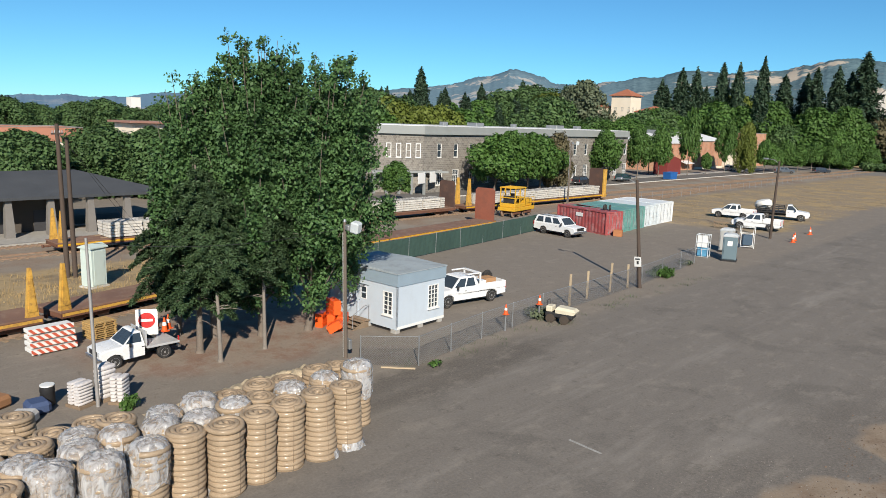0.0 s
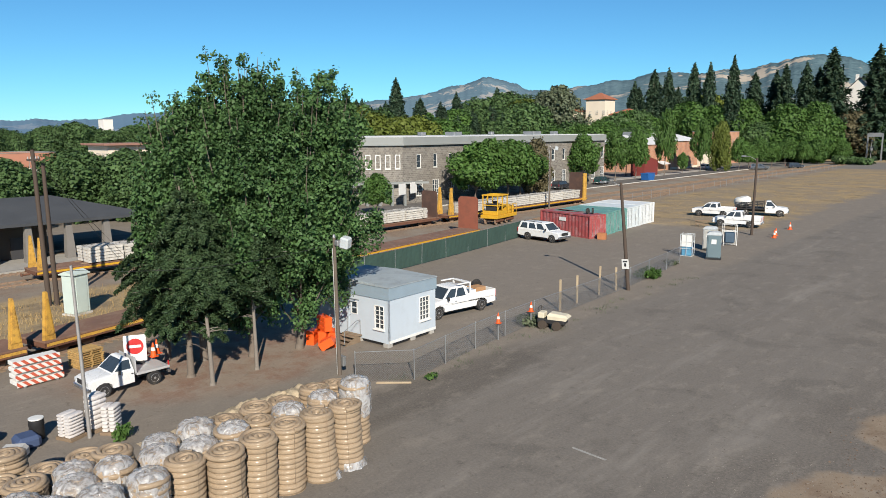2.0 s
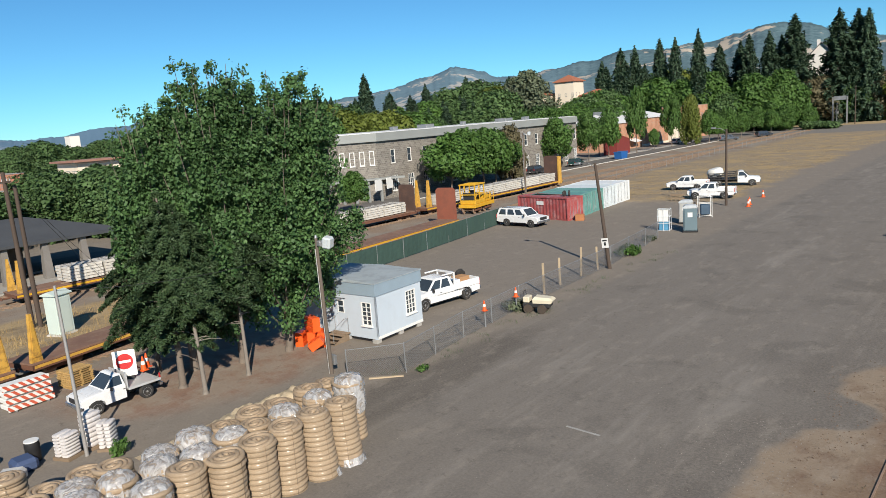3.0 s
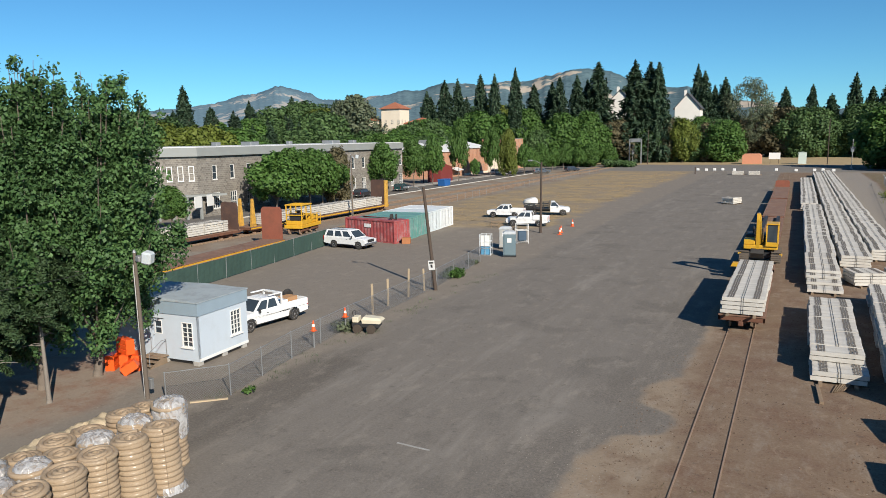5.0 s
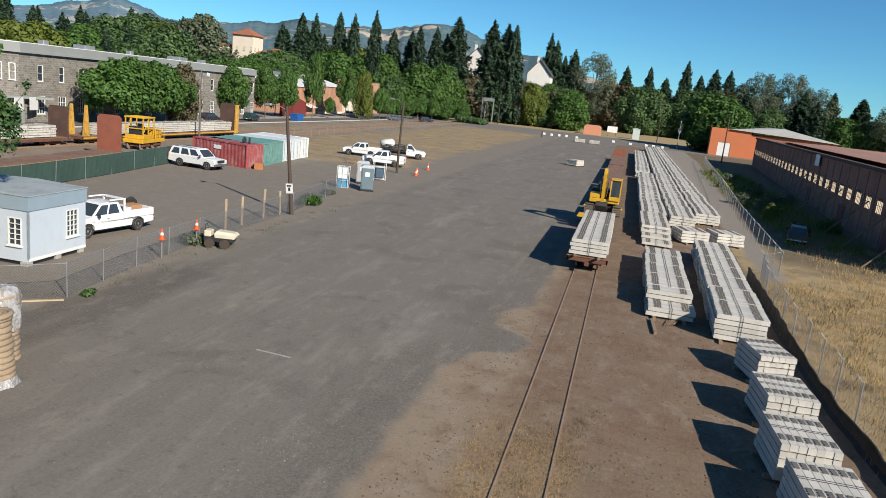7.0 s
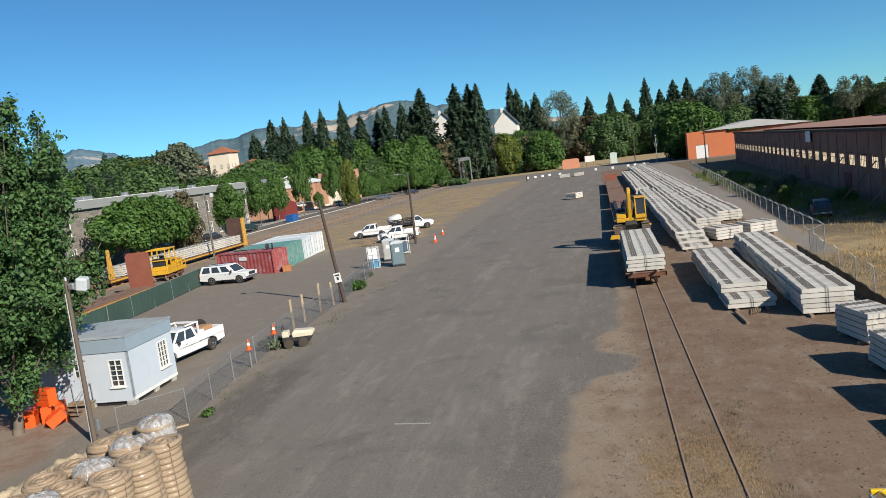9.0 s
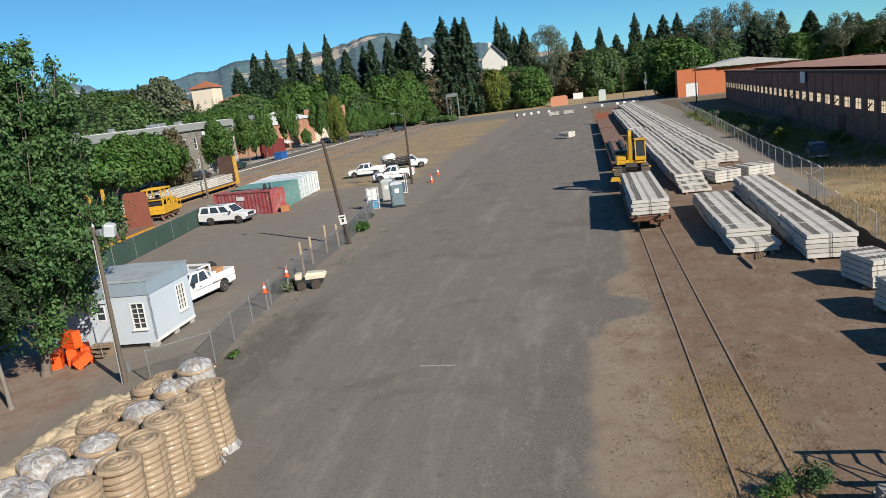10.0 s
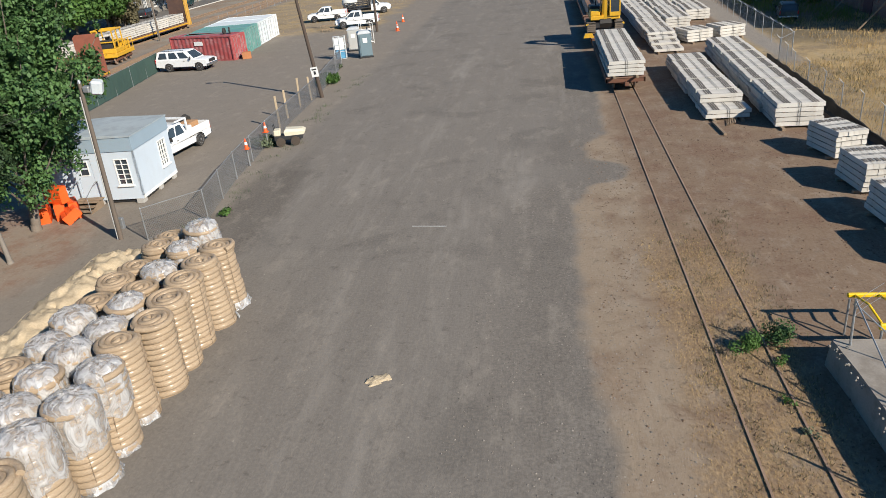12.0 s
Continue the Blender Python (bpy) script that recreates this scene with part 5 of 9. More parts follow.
tie_stack(pose(5.95, 44.2, 0), 58, 4, "long stack of pale concrete ties, lower at its front", blocks=[(0, 7, 2)])
tie_stack(pose(9.2, 41.8, 0, 0, 0, -1.8), 84, 5, "long five-high stack of pale concrete ties by the fence")
tie_stack(pose(5.9, 67.2, 0), 16, 3, "low stepped end of a long row of concrete ties", blocks=[(0, 7, 1), (7, 12, 2)])
tie_stack(pose(5.9, 71.6, 0), 225, 4, "very long row of strapped concrete ties", single=False, near=72)
tie_stack(pose(5.6, 137, 0), 272, 4, "far row of strapped concrete ties", single=False)
tie_stack(pose(8.85, 80.6, 0), 583, 4, "very long middle row of strapped concrete ties", single=False, near=72)
tie_stack(pose(11.75, 85.5, 0), 601, 4, "very long outer row of strapped concrete ties", single=False, near=72)
tie_stack(pose(9.4, 71.5, 0, 0, 0, 16), 10, 4, "short five-high pile of concrete ties set askew")
tie_stack(pose(12.6, 72.8, 0, 0, 0, 18), 10, 4, "short pile of concrete ties set askew beside the fence")
for x, y, rz, lab, n_ in ((9.6, 37.2, 103, "turned stack of concrete ties with upright clips", 6), (9.4, 32.3, 95, "middle turned stack of concrete ties with clips", 7), (9.1, 28.1, 94, "sunlit turned stack of concrete ties", 7), (9.2, 24.6, 93, "last turned stack of concrete ties by the fence", 7)):
    tie_stack(pose(x, y, 0, 0, 0, rz) @ pose(0, -0.131 * n_, 0), n_, 5, lab)
tie_stack(pose(-6.0, 144.8, 0, 0, 0, 60), 9, 4, "small pile of concrete ties on the open yard", straps=False)
tie_stack(pose(-11.5, 246, 0, 0, 0, 90), 12, 4, "far pile of concrete ties near the road", single=False)
tie_stack(pose(-6.8, 246, 0, 0, 0, 90), 12, 4, "far second pile of concrete ties near the road", single=False)
for k in range(6):
    g = Geo().cyl((0.1 * k, 0.05 * k, 0.03 + 0.02 * k), (0.25 + 0.14 * k, 1.2 + 0.1 * k, 0.05 + 0.015 * k), 0.035, n=5)
    tagged(part("timber_offcut", g, TIMBER, at=pose(5.6, 42.9, 0)), "loose grey timber offcut under the tie stack", "timber", "timber offcuts")
tagged(part("timber_beam", Geo().box(-0.09, 0.09, -2.6, 0, 0, 0.14, 0.01), TIMBER, at=pose(4.95, 43.6, 0, 0, 0, 3)), "dark timber bearer sticking out of a stack", "timber")


# ---- rail cars ----
def bogie(root, y, z=0.0):
    part_ = new("bogie")
    part_.parent, part_.matrix_basis = root, pose(0, y, 0)
    for yy in (-0.85, 0.85):
        for s in (-1, 1):
            part("wheel", Geo().cyl((s * 0.68, yy, 0.45), (s * 0.80, yy, 0.45), 0.42, n=14), RAIL, part_, smooth=40)
        part("axle", Geo().cyl((-0.68, yy, 0.45), (0.68, yy, 0.45), 0.08, n=6), RAIL, part_, smooth=40)
    for s in (-1, 1):
        part("side_frame", Geo().box(s * 0.92 - 0.07, s * 0.92 + 0.07, -1.15, 1.15, 0.36, 0.66, 0.05), RUST, part_)
    part("bolster", Geo().box(-0.85, 0.85, -0.2, 0.2, 0.45, 0.75, 0.04), RUST, part_)


def flat_car(m, ln, label, paint, deck=1.12, w=2.8, pylons=(), bulkheads=(), stripe=None, stake=2.8, sides=(-1, 1)):
    """A flat rail car with its length along local y. pylons/bulkheads: places along it."""
    root = thing("flat_car", m, label, "rail car", "flat rail cars")
    g = Geo()
    g.box(-w / 2, w / 2, 0, ln, deck - 0.1, deck, 0.01)
    part("deck", g, plain("car_deck", (0.20, 0.11, 0.075), 0.9, var=0.35, scale=0.6, dirt=(0.30, 0.22, 0.15), amount=0.5), root, "rusty worn deck")
    g = Geo()
    for s in (-1, 1):
        g.box(s * (w / 2 - 0.06) - 0.05, s * (w / 2 - 0.06) + 0.05, 0.05, ln - 0.05, deck - 0.42, deck - 0.1)
    g.box(-0.3, 0.3, 0.2, ln - 0.2, deck - 0.55, deck - 0.1)
    for y in (0.05, ln - 0.25):
        g.box(-w / 2, w / 2, y, y + 0.2, deck - 0.4, deck - 0.1)
    part("side_sill", g, paint, root)
    if stripe:
        part("sill_stripe", Geo().box(w / 2 - 0.008, w / 2 + 0.004, 0.1, ln - 0.1, deck - 0.3, deck - 0.13), stripe, root, "yellow painted edge")
    for y0, y1 in ((0.0, -0.75), (ln, ln + 0.75)):
        g = Geo()
        g.cyl((0, y0, 0.72), (0, y1 * 0.75 + y0 * 0.25, 0.72), 0.09, n=8)
        yy = y1 * 0.85 + y0 * 0.15
        g.box(-0.15, 0.17, min(yy, y1), max(yy, y1), 0.58, 0.88, 0.04)
        part("coupler", g, RUST, root)
    bogie(root, min(2.2, ln * 0.2))
    bogie(root, ln - min(2.2, ln * 0.2))
    for y in pylons:
        for s in sides:
            g = Geo()
            x = s * (w / 2 - 0.32)
            q = stake / 2.8
            g.prism([(y - 0.34 * q, deck), (y + 0.34 * q, deck), (y + 0.07 * q, deck + stake), (y - 0.07 * q, deck + stake)], "x", x - 0.12 * q, x + 0.12 * q)
            g.prism([(y - 0.24 * q, deck + 0.3), (y + 0.24 * q, deck + 0.3), (y + 0.05 * q, deck + stake - 0.4), (y - 0.05 * q, deck + stake - 0.4)], "x", x - 0.16 * q, x + 0.16 * q)
            part("end_pylon", g, YELLOW_OLD, root, "faded yellow tapered end stake")
    for y, h, mat_, lab in bulkheads:
        g = Geo()
        g.prism([(-w / 2, deck - 0.2), (w / 2, deck - 0.2), (w / 2, deck + h - 0.3), (w / 2 - 0.3, deck + h), (-w / 2 + 0.3, deck + h), (-w / 2, deck + h - 0.3)], "y", y, y + 0.14)
        for x in (-0.9, 0, 0.9):
            g.prism([(y + 0.14, deck), (y + 0.8, deck), (y + 0.14, deck + h - 0.3)], "x", x - 0.06, x + 0.06)
        part("bulkhead", g, mat_, root, lab)
    return root


def car_load(x, y0, y1, z, layers, label, rz=0.0, single=False, per=12):
    n = int((y1 - y0) / (TIE_PITCH + BUNDLE_GAP / 12))
    return tie_stack(pose(x, y0, z, 0, 0, rz), n, layers, label, single=single, z0=0.1, group="tie loads on rail cars", beams=True, per=per)


RUST_DARK = plain("dark_rust_paint", (0.085, 0.048, 0.038), 0.9, var=0.35, scale=0.5, dirt=(0.16, 0.08, 0.05), amount=0.5)
# siding: loaded car, excavator car, empty rusty cars
flat_car(pose(0.7525, 53.0, 0), 16.6, "rusty flat car carrying concrete ties", RUST)
car_load(0.78, 52.9, 69.4, 1.122, 4, "four-high load of concrete ties on a flat car", single=True, per=31)
flat_car(pose(0.7525, 71.2, 0), 14.5, "rusty flat car with an excavator standing on it", RUST)
flat_car(pose(0.7525, 87.4, 0), 26.0, "empty rusty flat car with dark steel beams", RUST)
flat_car(pose(0.7525, 115.2, 0), 30.0, "empty red-brown flat car on the siding", RUST_RED)
flat_car(pose(0.7525, 147.2, 0), 30.0, "far red-brown flat car with a raised end", RUST_RED, bulkheads=[(29.6, 1.4, RUST_RED, "low red end wall")])
for x in (-0.75, 0.75):
    tagged(part("steel_beam", Geo().box(x - 0.22, x + 0.22, 0.5, 25, 0, 0.3, 0.02), DARK_STEEL, at=pose(0.7525, 87.4, 1.124)), "dark steel beam lying along a rusty flat car", "steel beam", "steel beams")

# main line: cars loaded with ties
flat_car(pose(-64, 26.5, 0), 24.0, "flat car with yellow edge and tie load", RUST, pylons=(0.6, 23.4), stripe=YELLOW)
car_load(-64, 31.0, 48.8, 1.122, 5, "strapped load of pale concrete ties on a rail car")
flat_car(pose(-64, 53, 0), 24.6, "rusty flat car loaded with ties", RUST, bulkheads=[(24.1, 3.6, RUST_DARK, "dark rust-brown end bulkhead")])
car_load(-64, 54.5, 75.8, 1.122, 5, "strapped load of concrete ties beyond the fence")
flat_car(pose(-64, 79.6, 0), 37.0, "long flat car with yellow edge and ends", RUST, pylons=(0.9,), stripe=YELLOW, bulkheads=[(35.4, 4.4, RUST_DARK, "dark rust-brown end bulkhead")], stake=3.8)
car_load(-64, 82.4, 114.4, 1.122, 5, "long strapped load of pale concrete ties")
part_ = part("bulkhead_edge", Geo().box(1.4, 1.75, 35.3, 36.1, 0.6, 5.4, 0.03), YELLOW_OLD, at=pose(-64, 79.6, 0))
tagged(part_, "faded yellow upright at the end of a rail car", "rail car post")
# yard track: empty cars with yellow end stakes, red flat car with a tall bulkhead
flat_car(pose(-38.6, 0.9, 0, 0, 0, 6.5), 17.2, "rusty flat car with yellow end stakes", RUST, pylons=(16.7,), stripe=YELLOW_OLD, sides=(1,))
flat_car(pose(-40.75, 18.8, 0, 0, 0, 12.5), 17.5, "empty rusty flat car beside dry grass", RUST, pylons=(0.45, 16.8), stripe=YELLOW_OLD, sides=(1,))
flat_car(pose(-49.4, 43.3, 0, 0, 0, 7.0), 29.8, "long oxide-red flat car behind the green fence", RUST_RED, deck=0.95, stripe=YELLOW, bulkheads=[(29.2, 3.9, RUST_RED, "tall red end bulkhead with a centre seam")])


# ---- wheels and vehicles ----
def wheel(parent, x, y, r, w=0.26, side=1, rim=None):
    g = Geo()
    prof = [(r * 0.62, -w / 2), (r * 0.9, -w / 2), (r, -w * 0.36), (r, w * 0.36), (r * 0.9, w / 2), (r * 0.62, w / 2)]
    n = 18
    rings = [[(z, a * math.cos(2 * math.pi * i / n), a * math.sin(2 * math.pi * i / n)) for i in range(n)] for a, z in prof]
    g.loft(rings)
    wh = part("wheel", g, RUBBER, parent, smooth=40, at=pose(x, y, r))
    g = Geo()
    s = side * w / 2
    rings = [[(s * k, a * r * math.cos(2 * math.pi * i / n), a * r * math.sin(2 * math.pi * i / n)) for i in range(n)] for a, k in ((0.63, 0.96), (0.58, 1.03), (0.45, 0.75), (0.18, 0.8), (0.16, 1.02), (0.02, 1.03))]
    g.loft(rings)
    part("rim", g, rim or RIM, wh, smooth=40)
    return wh


def body_shell(g, prof, w, drop=0.05, mi=0):
    """Side profile (y, z) pushed across the width with rounded shoulders."""
    yc = sum(p[0] for p in prof) / len(prof)
    rings = []
    for x, k in ((-w / 2, 1), (-w / 2 + 0.07, 0.25), (-w / 2 + 0.2, 0), (w / 2 - 0.2, 0), (w / 2 - 0.07, 0.25), (w / 2, 1)):
        rings.append([(x, yc + (y - yc) * (1 - 0.012 * k), z - (drop * k if z > 0.75 else 0)) for y, z in prof])
    g.loft(rings, mi)


def arch(yc, r, z, n=6):
    return [(yc + r * math.cos(math.pi * (1 - i / n)), z + r * math.sin(math.pi * (1 - i / n)) * 0.95) for i in range(n + 1)]


def cabin(root, y0, y1, y2, y3, z0, z1, w0, w1, doors=2, rear=True, paint=None):
    """Greenhouse: rear base y0, rear roof y1, front roof y2, front base y3, with glazing set just proud."""
    g = Geo()
    b = [(-w0 / 2, y0, z0), (w0 / 2, y0, z0), (w0 / 2, y3, z0), (-w0 / 2, y3, z0)]
    t = [(-w1 / 2, y1, z1 - 0.05), (w1 / 2, y1, z1 - 0.05), (w1 / 2, y2, z1 - 0.05), (-w1 / 2, y2, z1 - 0.05)]
    tt = [(p[0] * 0.9, p[1] + (0.1 if i < 2 else -0.12), z1) for i, p in enumerate(t)]
    g.loft([b, t, tt])
    part("cab", g, paint or WHITE_PAINT, root, smooth=30)

    def pane(c, u0, u1, v0, v1, name="window"):
        c = [Vector(q) for q in c]
        nrm = (c[1] - c[0]).cross(c[3] - c[0]).normalized()
        def at(u, v):
            return c[0].lerp(c[1], u).lerp(c[3].lerp(c[2], u), v)
        q = [at(u0, v0), at(u1, v0), at(u1 - 0.02, v1), at(u0 + 0.02, v1)]
        v = [p - nrm * 0.01 for p in q] + [p + nrm * 0.006 for p in q]
        part(name, Geo().add(v, [(3, 2, 1, 0), (4, 5, 6, 7), (0, 1, 5, 4), (1, 2, 6, 5), (2, 3, 7, 6), (3, 0, 4, 7)]), GLASS, root)

    for sd in (1, -1):
        if sd > 0:
            c = [b[1], b[2], t[2], t[1]]
        else:
            c = [b[3], b[0], t[0], t[3]]
        for k in range(doors):
            a0, a1 = 0.06 + 0.88 * k / doors, 0.06 + 0.88 * (k + 1) / doors - 0.05
            pane(c, a0, a1, 0.14, 0.9, "side_window")
    pane([b[2], b[3], t[3], t[2]], 0.05, 0.95, 0.1, 0.94, "windscreen")
    if rear:
        pane([b[0], b[1], t[1], t[0]], 0.1, 0.9, 0.2, 0.88, "rear_window")


def trim(root, w, yf, yr, z=0.6, front_h=0.9):
    part("front_bumper", Geo().box(-w / 2, w / 2, yf - 0.12, yf + 0.1, z - 0.16, z + 0.08, 0.04), CHROME, root)
    part("rear_bumper", Geo().box(-w / 2, w / 2, yr - 0.12, yr + 0.08, z - 0.14, z + 0.06, 0.04), CHROME, root)
    part("grille", Geo().box(-w * 0.28, w * 0.28, yf + 0.0, yf + 0.03, z + 0.12, z + 0.42, 0.02), BLACK, root)
    for s in (-1, 1):
        part("headlight", Geo().box(s * w * 0.39 - 0.17, s * w * 0.39 + 0.17, yf - 0.06, yf + 0.025, z + 0.16, z + 0.4, 0.03), LAMP_CLEAR, root)
        part("tail_light", Geo().box(s * (w / 2 - 0.07) - 0.06, s * (w / 2 - 0.07) + 0.06, yr - 0.025, yr + 0.05, z + 0.2, z + 0.62, 0.02), LAMP_RED, root)
        part("mirror", Geo().box(s * (w / 2 + 0.16) - 0.1, s * (w / 2 + 0.16) + 0.1, yf - 1.72, yf - 1.62, z + 0.52, z + 0.78, 0.03), BLACK, root)
        part("door_handle", Geo().box(s * (w / 2) - 0.02, s * (w / 2) + 0.02, yf - 2.55, yf - 2.4, z + 0.36, z + 0.4), BLACK, root)
        part("licence_plate", Geo().box(-0.2, 0.2, yr - 0.14, yr - 0.122, z - 0.06, z + 0.05), WHITE_BOARD, root) if s > 0 else None


def pickup(name, m, label, ln=6.2, wb=3.9, crew=True, rack=False, cargo=False, category="pickup truck"):
    root = thing(name, m, label, category)
    w, r = 2.0, 0.43
    yf, yr = ln / 2, -ln / 2
    yw1, yw0 = yf - 0.98, yf - 0.98 - wb
    cab_r = yf - (3.7 if crew else 2.75)
    bz = 1.16
    prof = [(yr, 0.5), *arch(yw0, r + 0.1, 0.42), *arch(yw1, r + 0.1, 0.42), (yf - 0.05, 0.48), (yf, 0.7), (yf - 0.03, 0.98), (yf - 0.25, 1.07), (yf - 1.35, bz), (cab_r, bz), (cab_r, 0.85), (yr, 0.85)]
    g = Geo()
    body_shell(g, prof, w)
    part("body", g, WHITE_PAINT, root, smooth=35)
    g = Geo()
    for s in (-1, 1):
        g.box(s * (w / 2 - 0.06) - 0.055, s * (w / 2 - 0.06) + 0.055, yr, cab_r, 0.85, 1.3, 0.03)
    g.box(-w / 2 + 0.115, w / 2 - 0.115, yr, yr + 0.07, 0.85, 1.3, 0.02)
    g.box(-w / 2 + 0.115, w / 2 - 0.115, cab_r - 0.06, cab_r, 0.85, 1.3, 0.02)
    part("cargo_bed", g, WHITE_PAINT, root, smooth=30)
    cabin(root, cab_r + 0.02, cab_r + 0.22, yf - 2.15, yf - 1.3, bz - 0.02, 1.86, w - 0.08, w - 0.5, 2 if crew else 1)
    for x in (-1, 1):
        for y in (yw0, yw1):
            wheel(root, x * (w / 2 - 0.13), y, r, 0.26, x)
    g = Geo()
    g.box(-w / 2 + 0.1, w / 2 - 0.1, yr + 0.3, yf - 0.3, 0.34, 0.5)
    part("chassis", g, BLACK, root)
    trim(root, w, yf, yr)
    if rack:
        g = Geo()
        for s in (-1, 1):
            g.box(s * 0.86 - 0.05, s * 0.86 + 0.05, cab_r - 0.2, cab_r - 0.1, 1.3, 2.05)
            g.box(s * 0.86 - 0.04, s * 0.86 + 0.04, cab_r - 0.1, cab_r + 1.0, 1.97, 2.05)
        g.box(-0.9, 0.9, cab_r - 0.2, cab_r - 0.1, 1.93, 2.05)
        g.box(-0.9, 0.9, cab_r - 0.19, cab_r - 0.12, 1.55, 1.63)
        part("cab_guard", g, WHITE_PAINT, root, "white tube rack behind the cab")
    if cargo:
        part("tool_chest", Geo().box(-0.75, 0.75, cab_r - 0.85, cab_r - 0.3, 0.86, 1.42, 0.03), WHITE_PAINT, root)
        part("plywood", Geo().box(-0.5, 0.4, cab_r - 2.0, cab_r - 1.0, 1.0, 1.45, 0.02), plain("tan_plywood", (0.45, 0.25, 0.12), 0.8), root, "tan plywood box")
        g = Geo()
        g.cyl((0.35, yr + 0.55, 1.35), (0.6, yr + 0.5, 1.45), 0.38, n=16)
        part("spare_tyre", g, RUBBER, root, smooth=40)
    return root


def suv(name, m, label):
    root = thing(name, m, label, "car")
    w, r, ln = 2.02, 0.42, 5.65
    yf, yr = ln / 2, -ln / 2
    yw1, yw0 = yf - 0.95, yf - 0.95 - 3.3
    prof = [(yr, 0.5), *arch(yw0, r + 0.1, 0.4), *arch(yw1, r + 0.1, 0.4), (yf - 0.05, 0.46), (yf, 0.68), (yf - 0.03, 0.98), (yf - 0.25, 1.06), (yf - 1.4, 1.14), (yr + 0.05, 1.14)]
    g = Geo()
    body_shell(g, prof, w)
    part("body", g, WHITE_PAINT, root, smooth=35)
    cabin(root, yr + 0.04, yr + 0.3, yf - 2.15, yf - 1.35, 1.12, 1.88, w - 0.08, w - 0.46, 3)
    for x in (-1, 1):
        for y in (yw0, yw1):
            wheel(root, x * (w / 2 - 0.13), y, r, 0.26, x)
        part("roof_rail", Geo().cyl((x * 0.66, yr + 0.6, 1.91), (x * 0.66, yf - 2.5, 1.91), 0.02, n=6), BLACK, root)
        part("running_board", Geo().box(x * 0.98 - 0.1, x * 0.98 + 0.1, yw0 + 0.6, yw1 - 0.6, 0.4, 0.46, 0.01), BLACK, root)
    part("chassis", Geo().box(-w / 2 + 0.1, w / 2 - 0.1, yr + 0.3, yf - 0.3, 0.34, 0.5), BLACK, root)
    trim(root, w, yf, yr)
    return root


def work_truck(name, m, label, bed="flat", ln=6.4, bedmat=None, nose=0.98, tail=1.35):
    root = thing(name, m, label, "truck")
    w, r = 2.02, 0.42
    yf, yr = ln / 2, -ln / 2
    yw1, yw0 = yf - nose, yr + tail
    cab_r = yf - 1.77 - nose
    prof = [(cab_r, 0.5), *arch(yw1, r + 0.1, 0.44), (yf - 0.05, 0.5), (yf, 0.74), (yf - 0.03, 1.06), (yf - 0.25, 1.16), (yf - 1.35, 1.26), (cab_r, 1.26)]
    g = Geo()
    body_shell(g, prof, w)
    part("body", g, WHITE_PAINT, root, smooth=35)
    cabin(root, cab_r + 0.02, cab_r + 0.15, yf - 2.05, yf - 1.3, 1.24, 1.98, w - 0.08, w - 0.46, 1)
    g = Geo()
    for s in (-1, 1):
        g.box(s * 0.42 - 0.06, s * 0.42 + 0.06, yr + 0.1, yf - 0.4, 0.55, 0.75)
    part("chassis", g, BLACK, root)
    bm_ = bedmat or plain("grey_truck_bed", (0.50, 0.51, 0.52), 0.6, 0.2, var=0.15)
    part("bed", Geo().box(-1.08, 1.08, yr, cab_r - 0.12, 0.86, 1.0, 0.02), bm_, root, "flat bed")
    g = Geo()
    g.box(-1.05, 1.05, cab_r - 0.12, cab_r - 0.05, 1.0, 1.95, 0.01)
    part("headboard", g, bm_, root)
    if bed == "stake":
        for s in (-1, 1):
            g = Geo()
            for k in range(6):
                y = yr + 0.1 + k * (cab_r - 0.4 - yr) / 5
                g.box(s * 1.04 - 0.03, s * 1.04 + 0.03, y, y + 0.08, 1.0, 1.75)
            for z in (1.2, 1.45, 1.68):
                g.box(s * 1.06 - 0.02, s * 1.06 + 0.02, yr, cab_r - 0.2, z, z + 0.1)
            part("stake_side", g, BLACK, root, "black stake side")
    for x in (-1, 1):
        for y in (yw0, yw1):
            wheel(root, x * (w / 2 - 0.13), y, r, 0.28, x)
    trim(root, w, yf, yr, 0.66)
    return root


pickup("pickup_truck", placed(-29.4, 42.7, 1.03, 172, 1.1), "white crew-cab pickup with a cab guard and loaded bed", rack=True, cargo=True)
suv("suv", placed(-43.9, 75.4, 1.1, -95, 1.14), "white long-roofed sport utility parked by containers")
pickup("pickup_truck", placed(-38.0, 111.6, 1.02, 97, 1.12), "white crew-cab pickup with a pale camper shell", ln=5.8, wb=3.5, crew=True)
pickup("pickup_truck", placed(-31.0, 102.0, 1.04, 100, 1.15), "white pickup parked behind the toilet", ln=5.8, wb=3.6, crew=True)
work_truck("stake_truck", placed(-33.0, 117.0, 1.15, -72), "white truck with black stake sides and a tank", bed="stake", bedmat=BLACK)
tagged(part("tank_cradle", Geo().box(-0.8, 0.8, -0.8, 0.8, 0, 0.55, 0.04), BLACK, at=pose(-35.4, 116.2, 1.155, 0, 0, -72)), "dark steel tank cradle on a truck bed", "tank cradle")
tagged(part("water_tank", Geo().lathe([(0.05, 0), (0.9, 0.03), (1.0, 0.25), (1.0, 1.0), (0.75, 1.4), (0.2, 1.5)], 18), plain("white_tank_plastic", (0.75, 0.74, 0.7), 0.4, var=0.06), at=pose(-35.4, 116.2, 1.62, 10, -12, 0) @ Matrix.Diagonal((1.25, 0.95, 0.78, 1)), smooth=40), "white plastic water tank on a truck bed", "water tank")
work_truck("service_truck", placed(-31.95, 20.15, 0.86, 180), "white flatbed service truck beneath the trees", ln=4.72, nose=0.82, tail=0.93)

